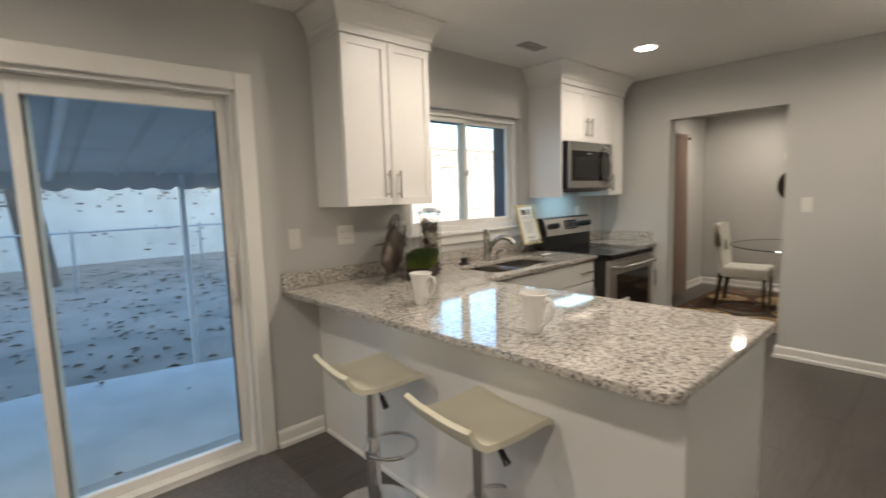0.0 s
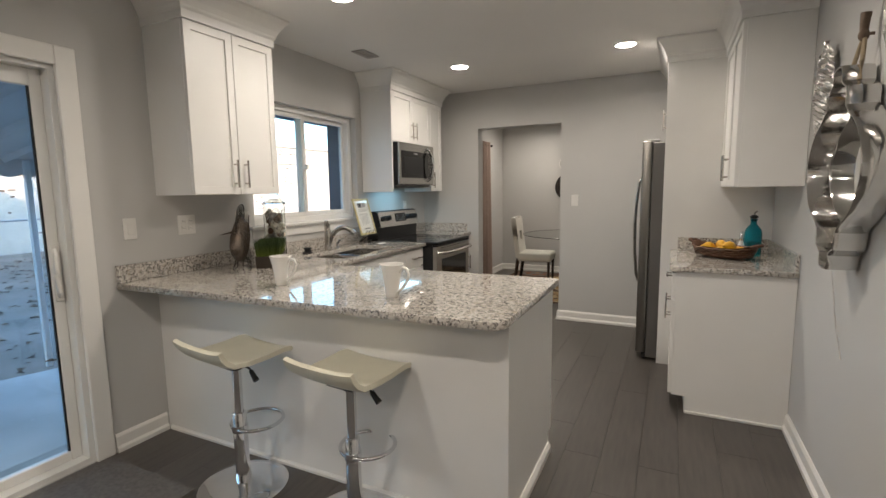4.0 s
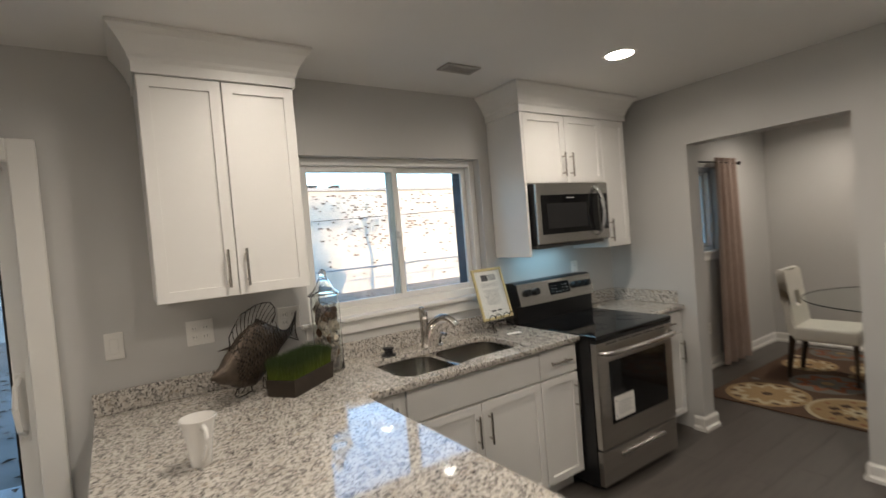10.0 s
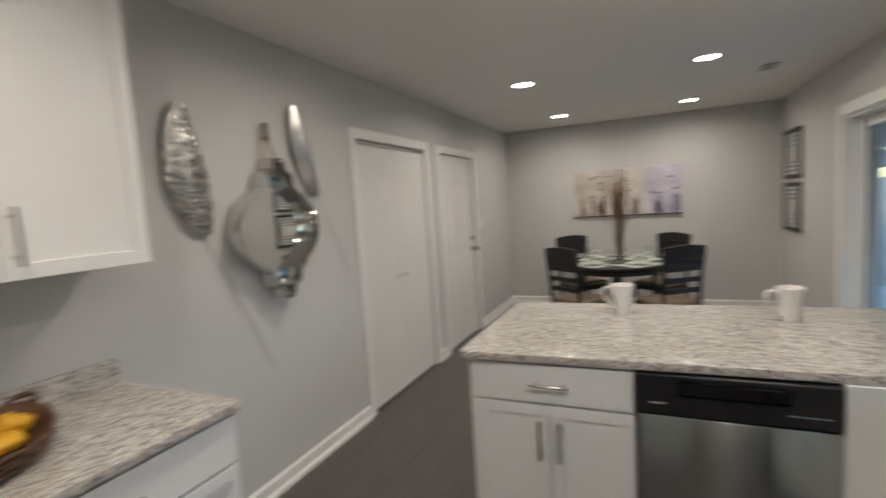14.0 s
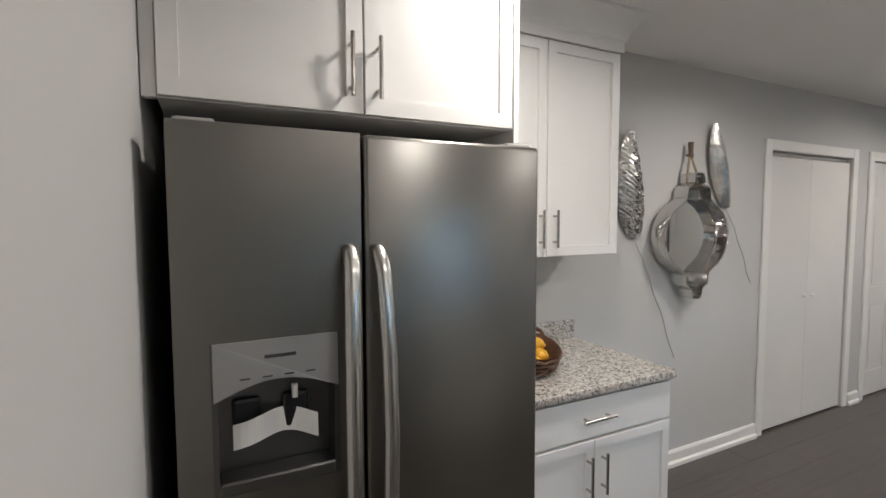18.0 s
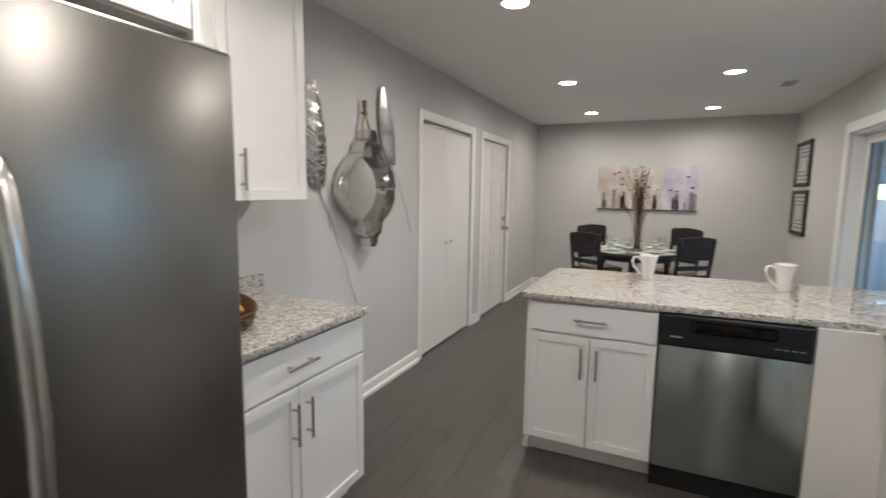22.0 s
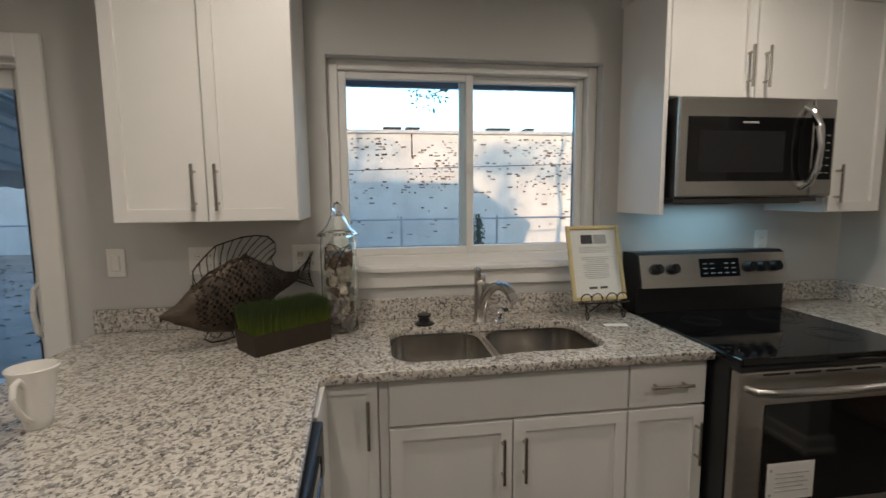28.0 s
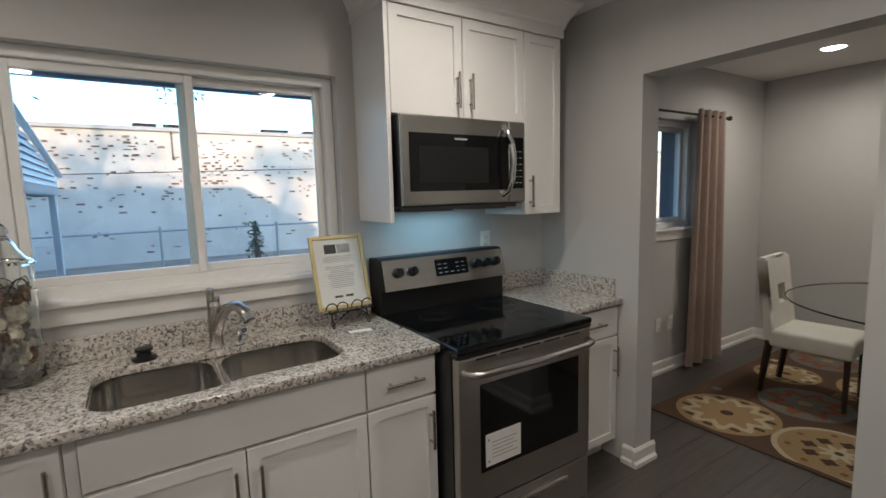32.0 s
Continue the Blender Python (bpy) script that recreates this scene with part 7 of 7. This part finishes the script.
def awning():
    a = thing("patio_awning", (0, 0, 0), "white metal patio awning with a scalloped valance", "awning")
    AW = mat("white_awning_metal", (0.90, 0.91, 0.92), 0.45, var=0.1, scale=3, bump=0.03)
    # greyer metal, used for the roof pans and both valances
    AW_GREY = mat("grey_awning_metal", (0.66, 0.68, 0.70), 0.6, var=0.15, scale=2)
    y0, y1, x1 = -8.6, -2.62, -2.42
    zw, ze = 2.10, 1.70
    def z_at(x): return zw + (ze - zw) * (x / x1)
    n = 19
    w = (y1 - y0) / n
    for i in range(n):
        bm = B()
        ya, yb = y0 + i * w + 0.004, y0 + (i + 1) * w - 0.004
        v = [bm.verts.new(p) for p in ((-0.2, ya, z_at(-0.2)), (-0.2, yb, z_at(-0.2)), (x1, yb, ze), (x1, ya, ze))]
        bm.faces.new(v)
        v2 = [bm.verts.new(p) for p in ((-0.2, yb - 0.03, z_at(-0.2) - 0.002), (-0.2, yb, z_at(-0.2) - 0.04), (x1, yb, ze - 0.04), (x1, yb - 0.03, ze - 0.002))]
        bm.faces.new(v2)
        shell(bm, 0.004)
        part("roof_pan", bm, AW_GREY, a)
    for y in (-7.6, -5.9, -4.35, y1 - 0.05):
        bm = B()
        tube(bm, [(-0.25, y, z_at(-0.25) - 0.05), (x1 + 0.05, y, ze - 0.05)], 0.03, 6)
        part("rafter", bm, AW, a)
    bm = B()
    m = 120
    top, low = [], []
    for i in range(m + 1):
        y = y0 + (y1 - y0) * i / m
        top.append(bm.verts.new((x1, y, ze + 0.02)))
        low.append(bm.verts.new((x1, y, ze - 0.13 - 0.03 * abs(math.sin(math.pi * i / 4)))))
    for i in range(m):
        bm.faces.new((top[i], top[i + 1], low[i + 1], low[i]))
    shell(bm, 0.006)
    part("valance", bm, AW_GREY, a, "scalloped front valance")
    # side wing of horizontal slats
    for ys, sg in ((y1, 1), (y0, -1)):
        z = ze - 0.09
        while z < zw - 0.05:
            # the slat runs from the wall out to where the slope meets its top
            xe = x1 if z + 0.034 < ze else x1 * (zw - z - 0.034) / (zw - ze)
            if xe < -0.3:
                bm = B()
                v = [bm.verts.new(p) for p in ((-0.21, ys + sg * 0.022, z), (xe, ys + sg * 0.022, z), (xe, ys + sg * 0.006, z + 0.0375), (-0.21, ys + sg * 0.006, z + 0.0375))]
                bm.faces.new(v)
                shell(bm, 0.003)
                part("wing_slat", bm, AW, a)
            z += 0.039
    bm = B()
    tube(bm, [(-0.21, y1 + 0.03, z_at(-0.21)), (x1, y1 + 0.03, ze)], 0.02, 6)
    part("wing_edge", bm, AW, a)
    bm = B()
    top, low = [], []
    for i in range(81):
        x = x1 + (-0.21 - x1) * i / 80
        top.append(bm.verts.new((x, y1 + 0.012, ze - 0.085)))
        low.append(bm.verts.new((x, y1 + 0.012, ze - 0.13 - 0.025 * abs(math.sin(math.pi * i / 4)))))
    for i in range(80):
        bm.faces.new((top[i], top[i + 1], low[i + 1], low[i]))
    shell(bm, 0.005)
    part("wing_valance", bm, AW_GREY, a, "scalloped side valance")
    for x, y in ((x1 + 0.06, y1 - 0.02), (x1 + 0.06, y1 - 0.20), (x1 + 0.06, -3.4), (x1 + 0.06, -5.9), (x1 + 0.06, -8.4)):
        bm = B()
        box(bm, x - 0.022, y - 0.022, GZ, x + 0.022, y + 0.022, ze - 0.02, 0.004)
        part("post", bm, AW, a, "slim white metal post")


awning()


def fence():
    f = thing("chain_link_fence", (0, 0, 0), "grey galvanised chain-link fence across the yard", "fence")
    GALV = mat("galvanised_steel", (0.34, 0.36, 0.38), 0.5, 0.7, var=0.2, scale=10)
    x = -8.0
    ya, yb, h = -16.38, 9.0, 0.975
    y = ya
    while y <= yb:
        bm = B()
        cyl(bm, (x, y, GZ + (h - GZ) / 2), 0.025, h - GZ, seg=8)
        ball(bm, (x, y, h + 0.01), 0.03, u=8, v=6)
        part("post", bm, GALV, f)
        y += 2.09
    bm = B()
    tube(bm, [(x, ya, h - 0.03), (x, yb, h - 0.03)], 0.02, 6)
    part("top_rail", bm, GALV, f)
    vs, fs = [], []
    s = 0.085
    H = h - 0.04 - GZ
    i = ya - H
    while i < yb:
        for sg in (1, -1):
            a, b = (i, GZ), (i + H, h - 0.04)
            if sg < 0:
                a, b = (i + H, GZ), (i, h - 0.04)
            k = len(vs)
            vs += [(x, a[0] - 0.0012, a[1]), (x, a[0] + 0.0012, a[1]), (x, b[0] + 0.0012, b[1]), (x, b[0] - 0.0012, b[1])]
            fs.append((k, k + 1, k + 2, k + 3))
        i += s
    me = bpy.data.meshes.new("wire_mesh")
    me.from_pydata(vs, [], fs)
    me.materials.append(GALV)
    w = new("wire_mesh", me)
    w.parent = f
    tagged(w, "diamond wire mesh", kind="stuff")


fence()


def neighbour():
    b = thing("neighbour_building", (0, 0, 0), "low white painted brick building beyond the fence", "building")
    WB = mat("white_painted_brick", (0.52, 0.505, 0.485), 0.85, var=0.22, scale=1.3, bump=0.4, bscale=30)
    X, top = -13.0, 3.36
    bm = B()
    box(bm, X - 8, -30, GZ, X, 22, top)
    part("wall", bm, WB, b, "white painted brick wall")
    bm = B()
    box(bm, X - 8.2, -30.2, top, X + 0.10, 22.2, top + 0.11, 0.01)
    part("roof", bm, mat("grey_roof_edge", (0.36, 0.37, 0.39), 0.7, var=0.2, scale=3), b, "flat roof with a grey metal edge")
    rng = random.Random(19)
    BR = [mat("bare_brick", (0.13, 0.092, 0.075), 0.9, var=0.5, scale=10), mat("grey_brick", (0.22, 0.19, 0.17), 0.9, var=0.4, scale=10)]
    shared = []
    for m_ in BR:
        bm = B()
        box(bm, 0, -0.11, 0, 0.012, 0.11, 0.06, 0.003)
        shared.append(mesh_of("brick", bm, m_))
    # flaked bricks come in loose clusters along the courses
    spots = [(rng.uniform(-11, 11), rng.uniform(1.5, 3.3)) for i in range(46)]
    done, vs, fs = set(), [], []
    count = 0
    for i in range(1150):
        if rng.random() < 0.62:
            c = rng.choice(spots)
            y, z = rng.gauss(c[0], 0.42), rng.gauss(c[1], 0.22)
        else:
            y, z = rng.uniform(-12, 12), 3.4 - 3.3 * rng.random() ** 1.7
        row = int((z - GZ) / 0.083)
        col = int(y / 0.24)
        if row < 1 or z > top - 0.1 or (row, col) in done:
            continue
        done.add((row, col))
        z = GZ + row * 0.083
        y = col * 0.24 + (0.12 if row % 2 else 0)
        k = rng.choice((0.2, 0.3, 0.42, 0.55, 0.8))
        y += rng.uniform(-0.05, 0.05)
        z += rng.uniform(-0.015, 0.015)
        if -4.5 < y < 5.5 and count < 300:
            count += 1
            o = new("brick", shared[0 if rng.random() < 0.6 else 1])
            o.parent = b
            o.location = (X, y, z)
            o.scale = (1, k, rng.uniform(0.45, 1.05))
            o.rotation_euler = (radians(rng.uniform(-5, 5)), 0, 0)
        else:
            q, w = len(vs), 0.11 * k
            for dx in (0.0, 0.012):
                vs += [(X + dx, y - w, z), (X + dx, y + w, z), (X + dx, y + w, z + 0.05), (X + dx, y - w, z + 0.05)]
            fs += [(q + 4, q + 5, q + 6, q + 7), (q, q + 1, q + 5, q + 4), (q + 1, q + 2, q + 6, q + 5), (q + 2, q + 3, q + 7, q + 6), (q + 3, q, q + 4, q + 7)]
    me = bpy.data.meshes.new("bricks")
    me.from_pydata(vs, [], fs)
    me.materials.append(BR[0])
    o = new("bricks", me)
    o.parent = b
    tagged(o, "scattered bare bricks where the paint has flaked", kind="stuff")
    VENTD = mat("dark_vent_metal", (0.03, 0.03, 0.035), 0.9, var=0.2, scale=5)
    for y, w in ((-1.67, 0.52), (-1.02, 0.40), (1.76, 0.75), (2.8, 0.27)):
        bm = B()
        box(bm, X - 0.55, y - w / 2, top + 0.11, X - 0.1, y + w / 2, top + 0.19, 0.01)
        box(bm, X - 0.50, y - w / 2 - 0.03, top + 0.19, X - 0.05, y + w / 2 + 0.03, top + 0.215, 0.006)
        part("roof_vent", bm, VENTD, b, "dark roof vent")
    bm = B()
    tube(bm, [(X + 0.06, -1.08, top), (X + 0.06, -1.08, top - 0.75)], 0.018, 6)
    part("conduit", bm, VENTD, b, "thin dark conduit down the wall")
    bm = B()
    tube(bm, [(X + 0.6, -30, 2.35), (X + 0.6, -4, 2.17), (X + 0.6, 22, 2.9)], 0.012, 5)
    solid("overhead_cable", bm, BLACKP, "dark sagging overhead cable", "cable", kind="structure")


neighbour()

BARK = mat("tree_bark", (0.11, 0.085, 0.07), 0.95, var=0.5, scale=9, bump=0.8, bscale=22, stretch=(1, 1, 0.3))
LEAFM = mat("tree_leaf", (0.045, 0.075, 0.03), 0.7, var=0.5, scale=4)


def tree(name, x, y, r, h, seed, leaves, spread, label, low=None, lean=0.0):
    t = thing(name, (x, y, GZ), label, "tree")
    rng = random.Random(seed)
    bm = B()
    pts = [(0.02 * math.sin(i * 1.3) * i, 0.02 * math.cos(i * 1.7) * i + lean * i / 8, h * i / 8) for i in range(9)]
    tube(bm, [(0, 0, -0.02)] + [(p[0], p[1], p[2]) for p in pts[1:]], r, 12, r_end=r * 0.45)
    part("trunk", bm, BARK, t, smooth=60)
    tips = []
    for i in range(9):
        a = rng.uniform(0, 2 * math.pi)
        z0 = h * rng.uniform(0.55, 0.98)
        L = spread * rng.uniform(0.6, 1.0)
        mid = (L * 0.5 * math.cos(a), L * 0.5 * math.sin(a), z0 + 0.35 * L)
        tip = (L * math.cos(a), L * math.sin(a), z0 + 0.25 * L)
        bm = B()
        mid, tip = (mid[0], mid[1] + lean * z0 / h, mid[2]), (tip[0], tip[1] + lean * z0 / h, tip[2])
        tube(bm, [(0, lean * z0 / h, z0), mid, tip], r * 0.35, 7, r_end=0.01)
        part("limb", bm, BARK, t)
        tips += [mid, tip]
    if low:
        bm = B()
        tube(bm, [(0, 0, h * 0.7), (low[0] * 0.6, low[1] * 0.6, h * 0.72), low], r * 0.25, 6, r_end=0.006)
        part("limb", bm, BARK, t)
        tips += [low] * 3
    vs, fs = [], []
    for i in range(leaves):
        c = rng.choice(tips)
        s = rng.uniform(0.05, 0.10)
        k = (0.15 if c == low else spread * 0.28)
        s *= 0.6 if c == low else 1.0
        p = Vector((c[0] + rng.gauss(0, k), c[1] + rng.gauss(0, k), c[2] + rng.gauss(0, k * 0.7)))
        d = Vector((rng.gauss(0, 1), rng.gauss(0, 1), rng.gauss(-0.4, 0.7))).normalized() * s
        e = d.cross(Vector((rng.gauss(0, 1), rng.gauss(0, 1), rng.gauss(0, 1)))).normalized() * s * 0.4
        q = len(vs)
        vs += [tuple(p - d), tuple(p + e), tuple(p + d), tuple(p - e)]
        fs += [(q, q + 1, q + 2, q + 3)]
    me = bpy.data.meshes.new("crown")
    me.from_pydata(vs, [], fs)
    me.materials.append(LEAFM)
    o = new("crown", me)
    o.parent = t
    tagged(o, "sparse dark green leaves", kind="stuff")


tree("tree", -9.4, -4.25, 0.27, 7.5, 9, 1500, 3.0, "thick old tree beyond the fence", lean=-0.55)
tree("tree", -3.0, 4.3, 0.09, 5.2, 14, 420, 1.3, "slender tree with a long drooping branch", low=(-2.25, -5.75, 3.12))
# street trees on the sunny side, seen by their shadows on the neighbour's wall
tree("tree", 9.0, -1.7, 0.14, 6.7, 31, 2600, 1.3, "slim street tree with thin leaves on the sunny side")
tree("tree", 9.6, 3.0, 0.10, 6.2, 5, 2000, 1.0, "slim street tree with thin leaves on the sunny side")


def shrub(x, y, h, seed):
    t = thing("shrub", (x, y, GZ), "low dark evergreen shrub by the fence", "shrub", "shrubs along the fence")
    rng = random.Random(seed)
    for i in range(5):
        bm = B()
        a = rng.uniform(0, 6.28)
        tube(bm, [(0, 0, 0), (0.1 * math.cos(a), 0.1 * math.sin(a), h * 0.5), (0.22 * math.cos(a), 0.22 * math.sin(a), h * 0.9)], 0.012, 5, r_end=0.004)
        part("stem", bm, BARK, t)
    vs, fs = [], []
    for i in range(420):
        p = Vector((rng.gauss(0, 0.17), rng.gauss(0, 0.17), h * (0.15 + 0.85 * rng.random())))
        d = Vector((rng.gauss(0, 1), rng.gauss(0, 1), rng.gauss(0, 1))).normalized() * rng.uniform(0.03, 0.06)
        e = d.cross(Vector((rng.gauss(0, 1), rng.gauss(0, 1), rng.gauss(0, 1)))).normalized() * 0.018
        q = len(vs)
        vs += [tuple(p - d), tuple(p + e), tuple(p + d), tuple(p - e)]
        fs.append((q, q + 1, q + 2, q + 3))
    me = bpy.data.meshes.new("leaves")
    me.from_pydata(vs, [], fs)
    me.materials.append(LEAFM)
    o = new("leaves", me)
    o.parent = t
    tagged(o, kind="stuff")


STALK = thing("shrub", (-7.6, -0.18, GZ), "thin dark ivy-grown stump against the fence", "shrub", "shrubs along the fence")
bm = B()
tube(bm, [(0, 0, 0), (0.02, 0.03, 0.55), (0, 0, 1.12)], 0.09, 8, r_end=0.03)
part("stem", bm, BARK, STALK)
rng = random.Random(4)
vs, fs = [], []
for i in range(260):
    p = Vector((rng.gauss(0, 0.07), rng.gauss(0, 0.07), rng.uniform(0.05, 1.2)))
    d = Vector((rng.gauss(0, 1), rng.gauss(0, 1), rng.gauss(0, 1))).normalized() * rng.uniform(0.03, 0.06)
    e = d.cross(Vector((rng.gauss(0, 1), rng.gauss(0, 1), rng.gauss(0, 1)))).normalized() * 0.02
    q = len(vs)
    vs += [tuple(p - d), tuple(p + e), tuple(p + d), tuple(p - e)]
    fs.append((q, q + 1, q + 2, q + 3))
me = bpy.data.meshes.new("leaves")
me.from_pydata(vs, [], fs)
me.materials.append(LEAFM)
o = new("leaves", me)
o.parent = STALK
tagged(o, kind="stuff")
shrub(-1.1, 0.6, 1.5, 2)
shrub(-1.3, 1.25, 1.35, 3)


def wheelie_bin(m, label, BL):
    b = thing("wheelie_bin", m, label, "recycling bin", "bins on the patio")
    bm = B()
    lo = [(-0.2, -0.22), (0.2, -0.22), (0.2, 0.22), (-0.2, 0.22)]
    v0 = [bm.verts.new((x, y, 0.03)) for x, y in lo]
    v1 = [bm.verts.new((x * 1.35, y * 1.35, 0.95)) for x, y in lo]
    for i in range(4):
        bm.faces.new((v0[i], v0[(i + 1) % 4], v1[(i + 1) % 4], v1[i]))
    bm.faces.new(list(reversed(v0)))
    bm.faces.new(v1)
    part("body", bm, BL, b)
    bm = B()
    box(bm, -0.29, -0.31, 0.95, 0.29, 0.31, 1.0, 0.02, 2)
    part("lid", bm, BL, b)
    for s in (-1, 1):
        bm = B()
        cyl(bm, (s * 0.24, 0.22, 0.1), 0.1, 0.05, "X", 16)
        part("wheel", bm, BLACKP, b)


wheelie_bin(pose(-3.0, -8.9, GZ, 0, 0, 20), "blue plastic wheeled recycling bin", mat("blue_bin_plastic", (0.015, 0.05, 0.32), 0.45, var=0.15, scale=6))
wheelie_bin(pose(-3.75, -8.75, GZ, 0, 0, 10), "dark green plastic wheeled bin", mat("green_bin_plastic", (0.012, 0.05, 0.04), 0.45, var=0.15, scale=6))


# ---- the outside of the house, closed above ----
bm = B()
e = 0.48
# roof lengthened 14 m past the end wall, unseen, to shade the neighbour's wall
x0, x1, y0, y1, ze, zr = -0.2 - e, DRX + 0.1 + e, YB - 14.0 - e, DRY + 0.1 + e, 2.21, 3.95
xm = (x0 + x1) / 2
hip = 2.1
v = [bm.verts.new(p) for p in ((x0, y0, ze), (x1, y0, ze), (x1, y1, ze), (x0, y1, ze), (xm, y0 + hip, zr), (xm, y1 - hip, zr))]
for f in ((0, 1, 4), (1, 2, 5, 4), (2, 3, 5), (3, 0, 4, 5)):
    bm.faces.new([v[i] for i in f])
roof = solid("house_roof", bm, mat("roof_shingle", (0.09, 0.085, 0.08), 0.95, var=0.3, scale=8, bump=0.4), "dark shingled hip roof of the house", "roof", kind="structure")
# assumed body under the lengthened roof, out of view, added for the shadow
bm = B()
box(bm, -0.33, YB - 14.0, -0.3, DRX + 0.1, YB - 0.105, 2.2)
solid("unseen_shade_wing", bm, bpy.data.materials["dark_blue_grey_brick"], "unseen brick wing added beyond the end wall to shade the neighbour's wall", "wall", kind="structure")
bm = B()
box(bm, x0 - 0.02, y0, ze - 0.145, x0 + 0.02, y1, ze - 0.001, 0.004)
box(bm, x0 + 0.02, y0, ze - 0.05, -0.2, y1, ze - 0.03)
solid("fascia", bm, mat("painted_fascia", (0.26, 0.32, 0.42), 0.6, var=0.1, scale=4), "painted eave fascia and gutter", "fascia", kind="structure")


# ---- floor planks ----
def planks():
    """Planks run along y; alike pieces share their mesh."""
    wd, ln, gap = 0.182, 1.22, 0.0010
    shared = {}
    rng = random.Random(5)
    y_lo, y_hi = YB + 0.002, DRY - 0.002
    count = 0
    i = 0
    x = 0.002
    while x < DRX - 0.01:
        x1 = min(x + wd, DRX - 0.002)
        y = y_lo - rng.choice((0.0, 0.25, 0.5, 0.75)) * ln
        while y < y_hi:
            a, b = max(y, y_lo), min(y + ln, y_hi)
            hi = x1
            if b <= 0.001:
                hi = min(x1, W + 0.02)
            elif a < 0.0 and x1 > W:
                hi = x1
            if b - a > 0.02 and hi - x > 0.02:
                key = (round(hi - x, 3), round(b - a, 3))
                if key not in shared:
                    bm = B()
                    box(bm, gap / 2, gap / 2, -0.006, key[0] - gap / 2, key[1] - gap / 2, 0.0, 0.0006)
                    shared[key] = mesh_of("plank", bm, FLOOR)
                ob = new("plank", shared[key])
                ob.parent = floor
                ob.location = (x, a, 0)
                count += 1
            y += ln
        x += wd
        i += 1


planks()
